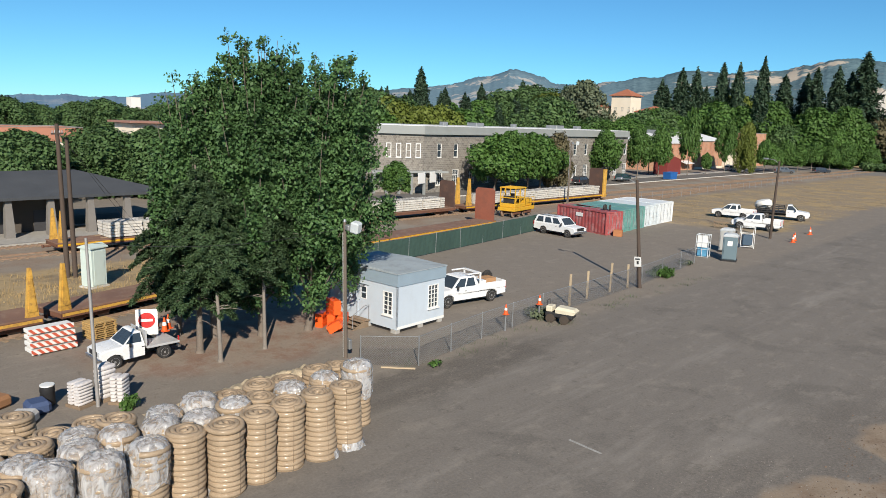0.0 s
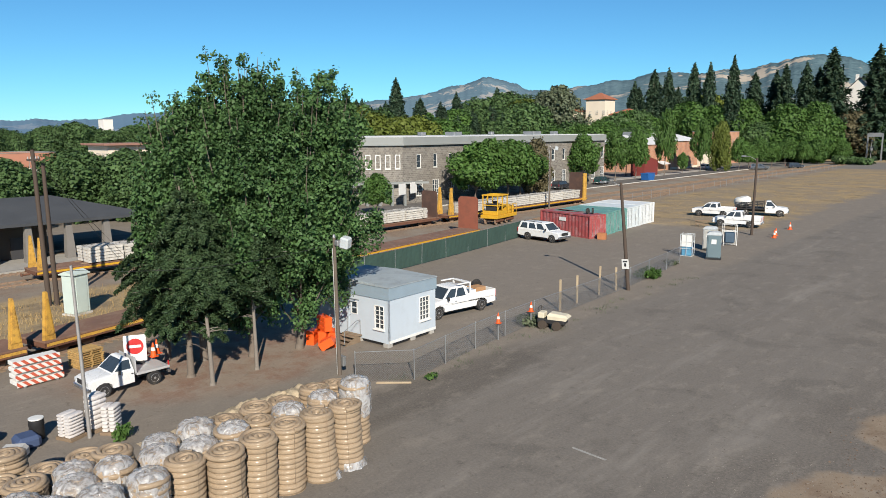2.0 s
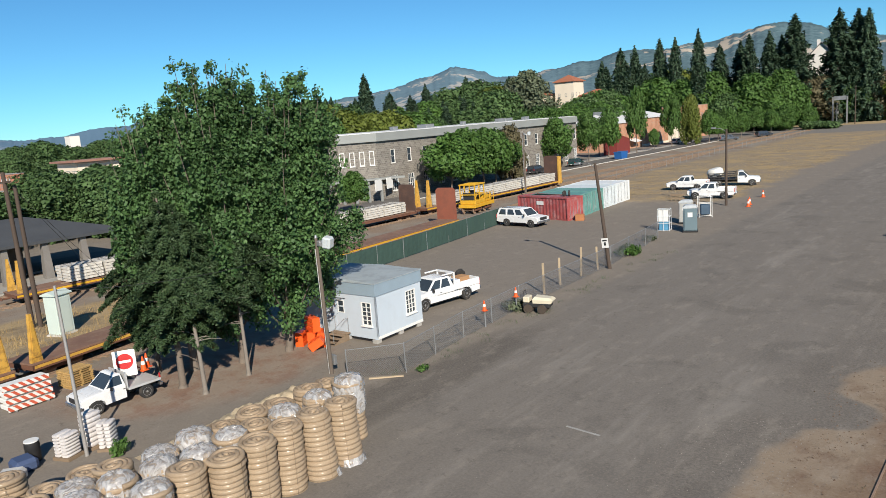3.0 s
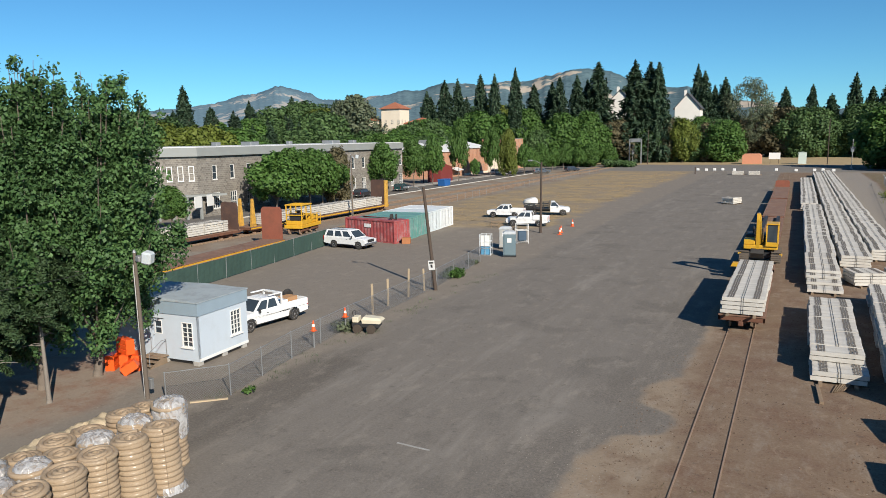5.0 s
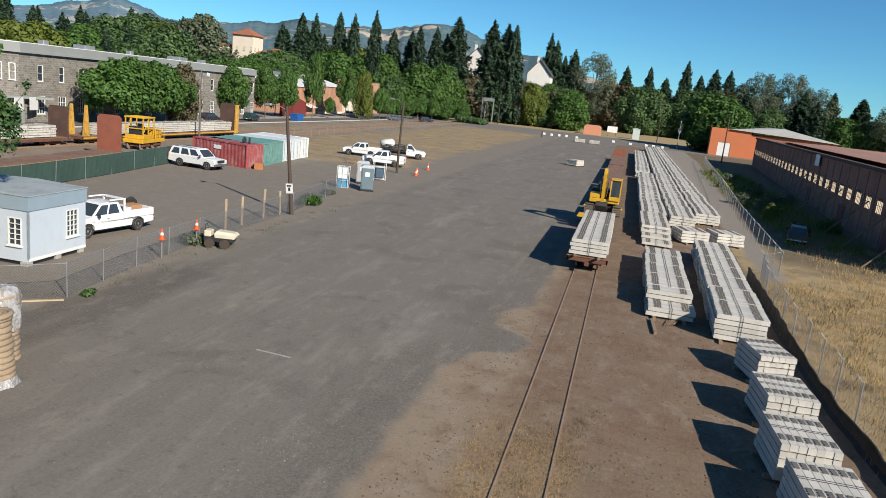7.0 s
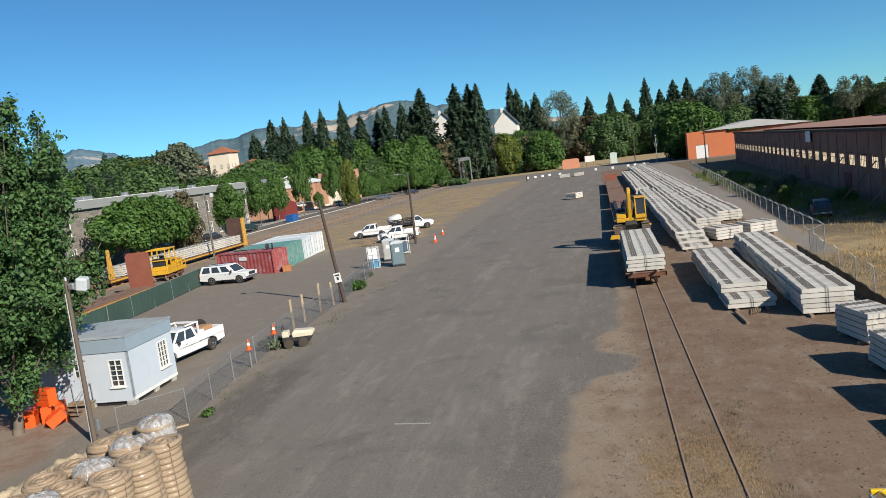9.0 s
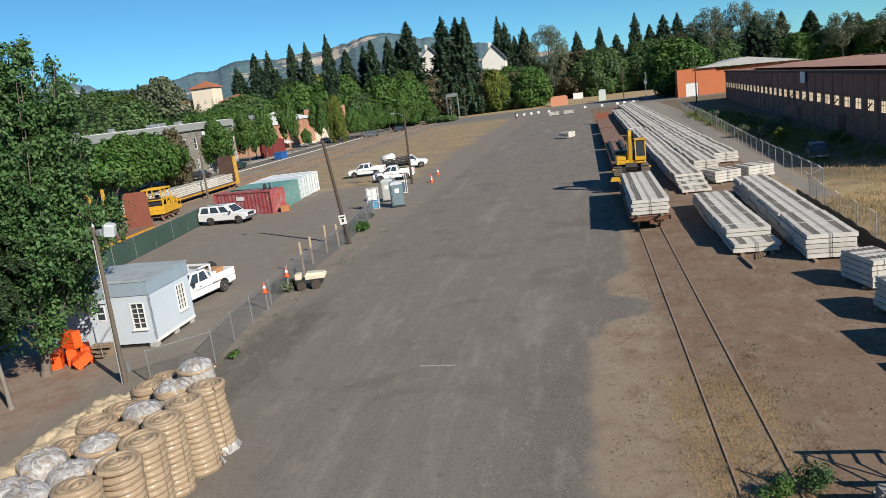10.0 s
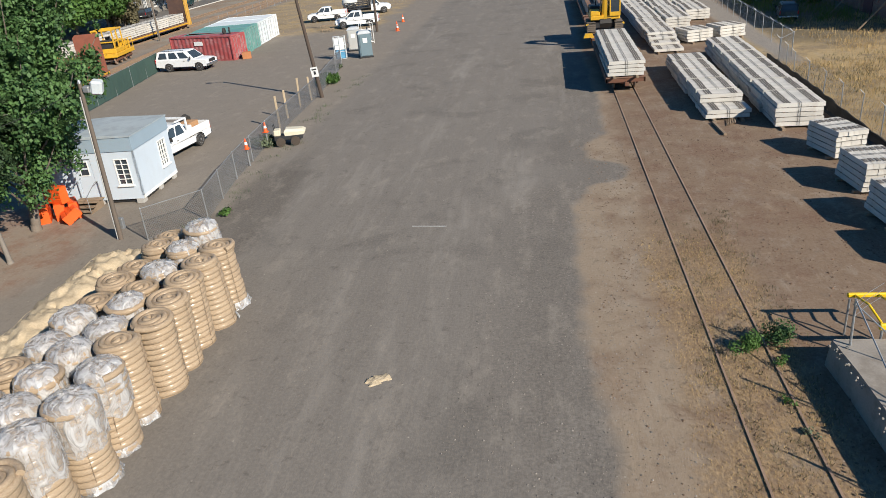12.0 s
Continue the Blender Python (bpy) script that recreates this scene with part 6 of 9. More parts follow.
# ---- site office trailer ----
def office_trailer():
    x0, x1, y0, y1 = -32.6, -26.5, 33.6, 37.9
    m = pose(x1, y0, 0, 0, 0, 3.0)
    lx, ly = x1 - x0, y1 - y0
    root = thing("site_office", m, "pale blue site office trailer with a grey roof on blocks", "site office")
    zf, zb, zt = 0.40, 2.92, 3.72
    # walls; south wall has a door and a tall window, east wall a tall window
    th = 0.1
    def wall_run(fixed, length, holes, axis):
        h = Geo()
        wall_with_openings(h, length, zb, th, holes, z0=zf)
        if axis == "x":      # runs from x=0 towards -x at y=fixed, its face towards -y
            v = [(-p[1], fixed - p[0], p[2]) for p in h.v]
        else:                # runs along +y at x=fixed, its face towards +x
            v = [(fixed + p[0], p[1], p[2]) for p in h.v]
        part("wall", Geo().add(v, h.f), TRAILER_WALL, root)
    wall_run(0.0, lx, [(0.4, 1.2, 1.05, 2.5), (2.5, 3.4, 0.6, 2.6)], "x")
    wall_run(0.0, ly, [(2.75, 3.7, 1.1, 2.6)], "y")
    part("wall", Geo().box(-lx, -lx + th, th, ly - th, zf, zb), TRAILER_WALL, root)
    part("wall", Geo().box(-lx, 0 - th, ly - th, ly, zf, zb), TRAILER_WALL, root)
    part("floor_frame", Geo().box(-lx, 0, 0, ly, zf - 0.16, zf - 0.002), TRAILER_WALL, root)
    g = Geo()
    o = 0.06
    g.box(-lx - o, o, -o, ly + o, zb, zt - 0.06)
    part("fascia", g, TRAILER_BAND, root, "grey-blue roof band")
    g = Geo()
    g.box(-lx - o - 0.04, o + 0.04, -o - 0.04, ly + o + 0.04, zt - 0.06, zt)
    g.prism([(-lx, zt), (0, zt), (-lx / 2, zt + 0.1)], "y", 0, ly)
    part("roof", g, TRAILER_ROOF, root, "grey roof membrane")
    # black box added as the shade in the open gap below; block piers
    g = Geo()
    g.box(-lx + 0.15, -0.15, 0.15, ly - 0.15, 0.05, zf - 0.16)
    part("skirt", g, BLACK, root, "black fill standing for the shade under the floor")
    part("bottom_trim", Geo().box(-0.02, 0.02, 0, ly, zf - 0.14, zf + 0.02), WHITE_TRIM, root)
    block = plain("concrete_block", (0.40, 0.385, 0.36), 0.9)
    for px_, py_ in ((-0.25, 0.12), (-0.25, 2.2), (-0.25, ly - 0.3), (-2.6, 0.15), (-lx + 0.3, 0.15)):
        part("block_pier", Geo().box(px_ - 0.2, px_ + 0.22, py_ - 0.2, py_ + 0.2, 0, zf - 0.165, 0.01), block, root)
    w = window_unit(root, pose(-1.2, 0.0, 1.05, 0, 0, -90), 0.8, 1.45, (2, 5), 0.05, 0.08)
    w2 = window_unit(root, pose(-0.0, 2.75, 1.1), 0.95, 1.5, (3, 5), 0.05, 0.08)
    d = new("door")
    d.parent, d.matrix_basis = root, pose(-3.4, 0, 0.6, 0, 0, -90)
    g = Geo()
    g.box(-0.08, -0.02, 0.02, 0.88, 0, 1.1)
    g.box(-0.08, -0.02, 0.02, 0.22, 1.1, 1.93)
    g.box(-0.08, -0.02, 0.68, 0.88, 1.1, 1.93)
    g.box(-0.08, -0.02, 0.22, 0.68, 1.42, 1.5)
    g.box(-0.08, -0.02, 0.22, 0.68, 1.82, 1.93)
    part("door_leaf", g, TRAILER_WALL, d)
    g = Geo()
    for z in (1.06, 1.82):
        g.box(-0.02, 0.0, 0.18, 0.72, z, z + 0.05)
    for y in (0.18, 0.67):
        g.box(-0.02, 0.0, y, y + 0.05, 1.11, 1.82)
    part("pane_trim", g, WHITE_TRIM, d)
    part("door_pane", Geo().box(-0.06, -0.05, 0.22, 0.68, 1.1, 1.82), GLASS, d)
    part("door_handle", Geo().cyl((-0.02, 0.1, 0.95), (0.05, 0.1, 0.95), 0.025, n=8), CHROME, d)
    # steps with handrails
    st = thing("entrance_steps", m @ pose(-3.5, -1.5, 0), "brown wooden entrance steps with thin rails", "steps")
    for k in range(3):
        part("tread", Geo().box(0.0, 1.2, 0.0 + 0.35 * k, 0.34 + 0.35 * k, 0.13 + 0.13 * k, 0.17 + 0.13 * k, 0.008), TIMBER, st)
    part("landing", Geo().box(-0.1, 1.3, 1.02, 1.42, 0.43, 0.48, 0.01), TIMBER, st)
    for x in (0.0, 1.14):
        part("stringer", Geo().prism([(0, 0), (1.35, 0), (1.35, 0.42), (1.0, 0.42)], "x", x, x + 0.06), TIMBER, st)
        g = Geo()
        g.tube([(x + 0.03, 0.05, 0.1), (x + 0.03, 0.05, 0.95), (x + 0.03, 1.05, 1.4), (x + 0.03, 1.38, 1.4), (x + 0.03, 1.38, 0.48)], 0.02, 6)
        part("handrail", g, GALV, st)
    # orange water barriers beside the steps
    bar = thing("water_barrier", pose(-30.3, 31.8, 0, 0, 0, 35), "bright orange plastic road barrier", "road barrier", "orange plastic barriers")
    g = Geo()
    half = [(0.24, 0), (0.25, 0.03), (0.25, 0.26), (0.20, 0.29), (0.25, 0.32), (0.25, 0.56), (0.20, 0.59), (0.25, 0.62), (0.24, 0.85), (0.20, 0.88)]
    g.prism(half + [(-a, z) for a, z in half[::-1]], "y", -0.6, 0.6)
    part("shell", g, ORANGE_PLASTIC, bar, smooth=20)
    copy_thing(bar, pose(-29.6, 31.95, 0, 0, 0, 40))
    copy_thing(bar, pose(-30.9, 31.4, 0.0, 0, 0, 30))
    copy_thing(bar, pose(-29.6, 31.0, 0.17, 0, 58, 40))
    copy_thing(bar, pose(-30.2, 31.7, 0.885, 0, 0, 75))


office_trailer()

# ---- wattle rolls ----
def straw_material(name, lo, hi, coat=0.0):
    n = Nodes(name)
    fib = n.noise(14.0, 5.0, n.stretch(1.0, 1.0, 3.5), 0.7)
    c = n.mix(n.ramp(fib, 0.3, 0.7), lo, hi)
    c = n.mix(n.math("MULTIPLY", n.ramp(n.noise(1.6, 4.0), 0.45, 0.7), 0.35), c, tuple(q * 0.6 for q in lo))
    c = n.mix(n.math("MULTIPLY", n.rand(), 0.3), c, tuple(q * 0.8 for q in hi))
    n.bump(fib, 0.5, 0.03)
    n.b.inputs["Coat Weight"].default_value, n.b.inputs["Coat Roughness"].default_value = coat, 0.22
    return n.done(c, 0.8, 0.0, 0.3)


STRAW = straw_material("straw_wattle", (0.315, 0.228, 0.148), (0.43, 0.33, 0.228), 0.3)
STRAW_LOOSE = straw_material("loose_straw", (0.42, 0.335, 0.222), (0.63, 0.515, 0.36))


def film_material():
    n = Nodes("shrink_wrap_film")
    w = n.noise(2.4, 5.0, n.stretch(1.0, 1.0, 0.6), 0.6, 1.5)
    n.bump(w, 1.0, 0.12)
    n.done((0.52, 0.52, 0.53), 0.16, 0.0, 1.0)
    tr = n.t.nodes.new("ShaderNodeBsdfTransparent")
    ms = n.t.nodes.new("ShaderNodeMixShader")
    n.link(n.ramp(w, 0.34, 0.64, 0.22, 0.80), ms.inputs[0])
    n.link(tr.outputs[0], ms.inputs[1])
    n.link(n.b.outputs[0], ms.inputs[2])
    n.link(ms.outputs[0], n.t.nodes["Material Output"].inputs[0])
    return n.mat


FILM = film_material()


def coil_parts(root, h, r, seed, hood):
    rng = random.Random(seed)
    k = max(3, round(h / 0.195))
    dz = h / k
    prof = [(r * 0.98, 0.0)]
    for i in range(k):
        rr = r * rng.uniform(0.955, 1.03) * (1.03 if i < 2 else 1)
        prof += [(rr * 0.89, i * dz + 0.01), (rr * 0.975, i * dz + dz * 0.22), (rr, i * dz + dz * 0.5), (rr * 0.975, i * dz + dz * 0.8)]
    prof += [(r * 0.94, h - 0.01), (r * 0.85, h + 0.0)]
    ph = rng.uniform(0, 6)
    lean = (rng.uniform(-0.06, 0.06), rng.uniform(-0.06, 0.06))
    r *= rng.uniform(0.95, 1.04)
    g = Geo()
    g.lathe(prof, 22, wob=lambda a, i: 1 + 0.018 * math.sin(i * 1.3 + a * 0.4 + ph) + 0.012 * math.sin(i * 0.57 + a * 0.11))
    g.v = [(x + lean[0] * z, y + lean[1] * z, z) for x, y, z in g.v]
    part("coil_body", g, STRAW, root, smooth=60)
    pts = []
    turns = 3.6
    for i in range(90):
        t = i / 89
        a = ph + 2 * math.pi * turns * t
        q = r * 0.89 * (1 - t) + 0.05
        pts.append((q * math.cos(a) + lean[0] * h, q * math.sin(a) + lean[1] * h, h - 0.01 + 0.035 * math.sin(a * 1.3 + ph)))
    g = Geo()
    rings = []
    for i, q in enumerate(pts):
        d = (Vector(pts[min(i + 1, 89)]) - Vector(pts[max(i - 1, 0)])).normalized()
        side = d.cross(Vector((0, 0, 1))).normalized()
        up = side.cross(d)
        rings.append([Vector(q) + 0.098 * (math.cos(c) * side + math.sin(c) * up) for c in [2 * math.pi * j / 7 for j in range(7)]])
    g.loft(rings)
    part("top_coil", g, STRAW, root, "spiral of coiled straw wattle", smooth=60)
    # twine down the side
    for a in (ph, ph + 2.1, ph + 4.2):
        part("twine", Geo().cyl(((r * 1.035) * math.cos(a) + lean[0] * 0.02, (r * 1.035) * math.sin(a) + lean[1] * 0.02, 0.02), ((r * 1.035) * math.cos(a) + lean[0] * h, (r * 1.035) * math.sin(a) + lean[1] * h, h * 0.98), 0.008, n=4), TIMBER, root)
    g = Geo()
    n = 26
    rings = []
    low = h * (0.12 if hood == 2 else 0.52)
    if hood:
        for j in range(9):
            t = (0, 0.3, 0.55, 0.72, 0.84, 0.92, 0.97, 0.995, 1)[j]
            z = low + (h + 0.3 - low) * t
            rr = r * (1.08, 1.07, 1.06, 1.04, 0.98, 0.86, 0.66, 0.38, 0.1)[j]
            rings.append([((rr * (1 + 0.05 * math.sin(i * 2.3 + j + ph) + 0.03 * math.sin(i * 4.1 - j * 1.7))) * math.cos(2 * math.pi * i / n) + lean[0] * z, (rr * (1 + 0.05 * math.sin(i * 2.3 + j + ph))) * math.sin(2 * math.pi * i / n) + lean[1] * z, z + (0.12 * math.sin(i * 1.1 + ph) if j == 0 and hood == 1 else 0.02 * math.sin(i * 2 + j))) for i in range(n)])
        f = [(a * n + i, a * n + (i + 1) % n, (a + 1) * n + (i + 1) % n, (a + 1) * n + i) for a in range(8) for i in range(n)] + [tuple(range(8 * n, 9 * n))]
        g.add([p for q in rings for p in q], f)
        part("plastic_hood", g, FILM, root, "crinkled clear plastic cover", smooth=30)
    # film tail round the foot
    g = Geo()
    a0 = rng.uniform(-1.2, 0.2)
    ring0 = [((r * 1.0) * math.cos(a0 + 0.3 * i), (r * 1.0) * math.sin(a0 + 0.3 * i), 0.28) for i in range(8)]
    ring1 = [((r * (1.12 + 0.10 * (i % 2))) * math.cos(a0 + 0.3 * i), (r * (1.12 + 0.10 * (i % 2))) * math.sin(a0 + 0.3 * i), 0.012) for i in range(8)]
    g.add(ring0 + ring1, [(i, i + 1, 9 + i, 8 + i) for i in range(7)])
    part("film_tail", g, FILM, root)


def wattle_rolls():
    kinds = {}
    def proto(h, hood, seed):
        root = thing("wattle_roll", pose(0, 0, -50), "tall round stack of coiled straw wattles", "straw roll", "straw wattle rolls")
        if hood:
            root["label"] = "straw wattle stack under crinkled clear plastic"
        coil_parts(root, h, 0.64, seed, hood)
        return root
    spots = []
    # front column, bare coils; the southern ones wear plastic
    for k, y in enumerate((22.1, 20.75, 19.4, 18.1, 16.8, 15.45, 14.1, 12.75, 11.4, 10.05, 8.7)):
        spots.append((-16.85 + 0.12 * math.sin(k * 2.1), y, 2.42 + 0.06 * math.sin(k), 1 if k in (6, 7, 8, 10) else 0))
    for k, y in enumerate((23.7, 22.1, 20.6, 19.3, 17.9, 16.6, 15.2, 13.9, 12.6, 11.2, 9.9)):
        spots.append((-18.25 + 0.1 * math.sin(k * 1.7), y, 2.30 + 0.08 * math.sin(k * 2), 0 if k in (3,) else (2 if k % 3 == 1 else 1)))
    for k, y in enumerate((24.0, 22.7, 21.3, 20.0, 18.7, 17.3, 16.0, 14.6, 13.2, 11.8, 10.4)):
        spots.append((-19.75 + 0.12 * math.sin(k * 1.3), y, 2.1 + 0.1 * math.sin(k * 3), 1 if k in (5, 6, 8) else 0))
    for k, y in enumerate((14.2, 12.8, 11.4, 10.0)):
        spots.append((-21.2, y, 1.75, 0))
    spots.append((-22.6, 12.2, 1.9, 0))
    spots.append((-22.7, 10.6, 1.9, 0))
    for k, (x, y, h, hood) in enumerate(spots):
        key = (round(h * 5) / 5, hood, k % 3)
        m = pose(x, y, 0, 0, 0, k * 47)
        if key not in kinds:
            kinds[key] = proto(h, hood, 100 + len(kinds))
            kinds[key].matrix_basis = m
        else:
            copy_thing(kinds[key], m)


wattle_rolls()


def loose_straw():
    rng = np.random.default_rng(5)
    g = Geo()
    # a low heap of loose straw along the back of the rolls
    n, k = 90, 26
    for i in range(n + 1):
        t = i / n
        y = 17.4 + 9.6 * t
        for j in range(k + 1):
            s = j / k
            x = -21.3 - 3.5 * s - 0.5 * t
            z = 0.85 * math.sin(math.pi * min(1, s * 1.05)) ** 0.8 * (0.86 + 0.14 * math.sin(t * 23 + s * 4)) * math.sin(math.pi * min(1, max(0, t))) ** 0.4
            z += (0.2 * noise.noise(Vector((x * 1.6, y * 1.6, 0))) + 0.15 * noise.noise(Vector((x * 3.4, y * 3.4, 3))) + 0.08 * noise.noise(Vector((x * 7, y * 7, 5)))) * math.sin(math.pi * s) ** 0.5
            g.v.append((x + 0.15 * noise.noise(Vector((y, s * 5, 2))), y, max(z, -0.02)))
    g.f = [(i * (k + 1) + j, (i + 1) * (k + 1) + j, (i + 1) * (k + 1) + j + 1, i * (k + 1) + j + 1) for i in range(n) for j in range(k)]
    g.m = [0] * len(g.f)
    root = thing("straw_heap", pose(0, 0, 0), "heap of loose pale straw behind the rolls", "straw")
    part("mound", g, STRAW_LOOSE, root, smooth=60)
    g = Geo()
    for i in range(13):
        for j in range(13):
            u, v = (i - 6) / 6, (j - 6) / 6
            d = max(0.0, 1 - u * u - v * v + 0.7 * noise.noise(Vector((u * 2.1, v * 2.1, 9))))
            g.v.append((0.42 * u, 0.26 * v, 0.10 * d ** 0.5 * (0.6 + 0.6 * noise.noise(Vector((u * 5, v * 5, 2)))) if d > 0 else -0.03))
    g.f = [(i * 13 + j, (i + 1) * 13 + j, (i + 1) * 13 + j + 1, i * 13 + j + 1) for i in range(12) for j in range(12)]
    g.m = [0] * len(g.f)
    tagged(part("straw_tuft", g, STRAW_LOOSE, at=pose(-10.1, 17.2, 0, 0, 0, 30), smooth=50), "small tuft of straw lying on the paving", "straw")


loose_straw()
tagged(part("paint_mark", Geo().box(-0.8, 0.8, -0.06, 0.06, -0.003, 0.004), plain("worn_white_line_paint", (0.34, 0.33, 0.31), 0.9, var=0.5, scale=3), at=pose(-10.25, 29.05, 0, 0, 0, -4)), "short worn white paint mark on the paving", "paint mark")

# ---- containers ----
def container(m, ln, col, label, w=2.75, h=2.75):
    root = thing("shipping_container", m, label, "container", "shipping containers")
    mat_ = plain("container_paint", col, 0.6, var=0.14, scale=0.5, dirt=tuple(q * 0.45 + 0.26 for q in col), amount=0.55)
    # corrugated sides along local x from 0 to -ln
    g = Geo()
    for y in (0.06, w - 0.06):
        pts = []
        k = int(ln / 0.28)
        for i in range(k + 1):
            x = -0.1 - (ln - 0.2) * i / k
            d = 0.035 if i % 2 else -0.0
            s = -1 if y < 1 else 1
            pts += [(x + 0.05, y - s * d), (x - 0.05, y - s * d)]
        v = [(p[0], p[1], 0.18) for p in pts] + [(p[0], p[1], h - 0.12) for p in pts]
        n = len(pts)
        g.add(v, [(i, i + 1, n + i + 1, n + i) for i in range(n - 1)])
    part("side_panel", g, mat_, root)
    g = Geo()
    for x in (-0.06, -ln + 0.06):
        for y in (0.06, w - 0.06):
            g.box(x - 0.08, x + 0.08, y - 0.08, y + 0.08, 0, h, 0.01)
    for z in (0.0, h - 0.14):
        for y in (0.06, w - 0.06):
            g.box(-ln + 0.14, -0.14, y - 0.06, y + 0.06, z, z + 0.16)
        for x in (-0.06, -ln + 0.06):
            g.box(x - 0.06, x + 0.06, 0.14, w - 0.14, z, z + 0.16)
    part("frame", g, mat_, root)
    part("roof", Geo().box(-ln + 0.1, -0.1, 0.1, w - 0.1, h - 0.06, h - 0.01), mat_, root)
    part("floor", Geo().box(-ln + 0.1, -0.1, 0.1, w - 0.1, 0.1, 0.17), BLACK, root)
    part("back_wall", Geo().box(-ln + 0.04, -ln + 0.09, 0.1, w - 0.1, 0.16, h - 0.12), mat_, root)
    for y0, y1 in ((0.14, w / 2 - 0.01), (w / 2 + 0.01, w - 0.14)):
        d = part("door", Geo().box(-0.1, -0.05, y0, y1, 0.17, h - 0.15), mat_, root)
        g = Geo()
        for z in (0.5, 1.1, 1.7, 2.3):
            g.box(-0.05, -0.02, y0 + 0.08, y1 - 0.08, z, z + 0.22)
        part("door_pressing", g, mat_, d)
        for q in (0.3, 0.72):
            y = y0 + (y1 - y0) * q
            part("locking_bar", Geo().cyl((-0.0, y, 0.2), (-0.0, y, h - 0.18), 0.02, n=6), GALV, d)
    return root


rc = container(pose(-40.2, 79.6, 0, 0, 0, -13), 8.6, (0.36, 0.075, 0.075), "faded red corrugated shipping container")
part("label_plate", Geo().box(-5.2, -4.0, 0.0, 0.02, 1.75, 2.2), WHITE_BOARD, rc)
for k, (y, wid, col, lab) in enumerate(((82.6, 3.7, (0.12, 0.30, 0.27), "teal green shipping container with closed doors"), (86.4, 3.7, (0.13, 0.31, 0.28), "second teal shipping container beside the first"), (90.3, 4.6, (0.66, 0.72, 0.74), "pale grey-white shipping container"), (95.1, 4.6, (0.74, 0.77, 0.78), "white shipping container at the end of the row"))):
    container(pose(-40.3 - 0.42 * k, y, 0, 0, 0, 3), 6.9, col, lab, wid)
tagged(part("wooden_box", Geo().box(-0.5, 0.5, -0.4, 0.4, 0, 0.75, 0.02), plain("orange_brown_crate", (0.42, 0.17, 0.07), 0.8), at=pose(-39.0, 80.4, 0, 0, 0, 20)), "orange-brown wooden box by the red container", "box")
for dx, rz in ((0, 0), (0.55, 25)):
    rings = [[(z, a * math.cos(math.pi * i / 9), a * math.sin(math.pi * i / 9)) for i in range(18)] for a, z in ((0.2, -0.1), (0.33, -0.1), (0.37, -0.05), (0.37, 0.05), (0.33, 0.1), (0.2, 0.1))]
    tagged(part("scrap_tyre", Geo().loft(rings), RUBBER, smooth=40, at=pose(-41.6 + dx, 81.4 + 0.4 * dx, 3.10, 0, 0, rz)), "old black tyre standing on a container roof", "tyre", "scrap tyres")

# ---- poles and lamps ----
def wood_pole(m, h, r, label, name="utility_pole", wood=None, arm=None, lamp=False, box=False, crossarm=False, sign=False):
    root = thing(name, m, label, "pole")
    g = Geo()
    g.cyl((0, 0, -0.1), (0, 0, h), r, r * 0.68, 12)
    part("pole", g, (wood or POLE_WOOD) if not lamp else plain("grey_weathered_pole", (0.14, 0.112, 0.09), 0.85, var=0.3, scale=0.8, fine=20), root, smooth=50)
    if arm:
        dx, dz = arm
        g = Geo()
        g.tube([(0, 0, h - 0.35), (dx * 0.5, 0, h - 0.1 + dz * 0.7), (dx, 0, h - 0.1 + dz)], 0.03, 6)
        part("bracket", g, GALV, root)
        g = Geo()
        g.box(dx - 0.55 if dx < 0 else dx, dx if dx < 0 else dx + 0.55, -0.16, 0.16, h - 0.2 + dz, h + dz, 0.05)
        part("lamp_head", g, GALV, root, "grey street lamp head")
    if lamp:
        part("floodlight", Geo().box(-0.62, -0.14, -0.26, 0.26, h - 0.5, h + 0.1, 0.08, xf=pose(0, 0, 0, 0, 8, 20)), plain("pale_lamp_housing", (0.52, 0.56, 0.58), 0.45), root, "pale floodlight box")
        part("photocell_box", Geo().box(0.12, 0.42, -0.12, 0.14, h - 0.4, h - 0.12, 0.04), GALV, root)
        part("conduit", Geo().cyl((-r - 0.02, -0.03, 0), (-r * 0.72 - 0.02, -0.03, h - 0.6), 0.035, n=6), plain("pale_conduit", (0.55, 0.55, 0.53), 0.6), root, "pale cable conduit")
        part("pole_cap", Geo().cyl((0, 0, h), (0, 0, h + 0.14), r * 0.8, 0.05, 10), GALV, root)
    if box:
        part("meter_box", Geo().box(-0.22, 0.22, r * 0.8, r * 0.8 + 0.2, 0.5, 1.05, 0.02), GALV, root)
    if crossarm:
        part("crossarm", Geo().box(-1.2, 1.2, -0.06, 0.06, h - 0.8, h - 0.66), POLE_WOOD, root)
        for x in (-1.05, -0.5, 0.5, 1.05):
            part("insulator", Geo().cyl((x, 0, h - 0.66), (x, 0, h - 0.48), 0.045, 0.03, 8), GALV, root)
    if sign:
        part("sign_board", Geo().box(-0.3, 0.3, -r - 0.04, -r - 0.015, 1.75, 2.55, 0.005), WHITE_BOARD, root, "white notice with black bars")
        g = Geo()
        g.box(-0.2, 0.2, -r - 0.046, -r - 0.041, 2.3, 2.42)
        g.box(-0.09, 0.09, -r - 0.046, -r - 0.041, 1.95, 2.22)
        part("sign_bars", g, BLACK, root)
    return root


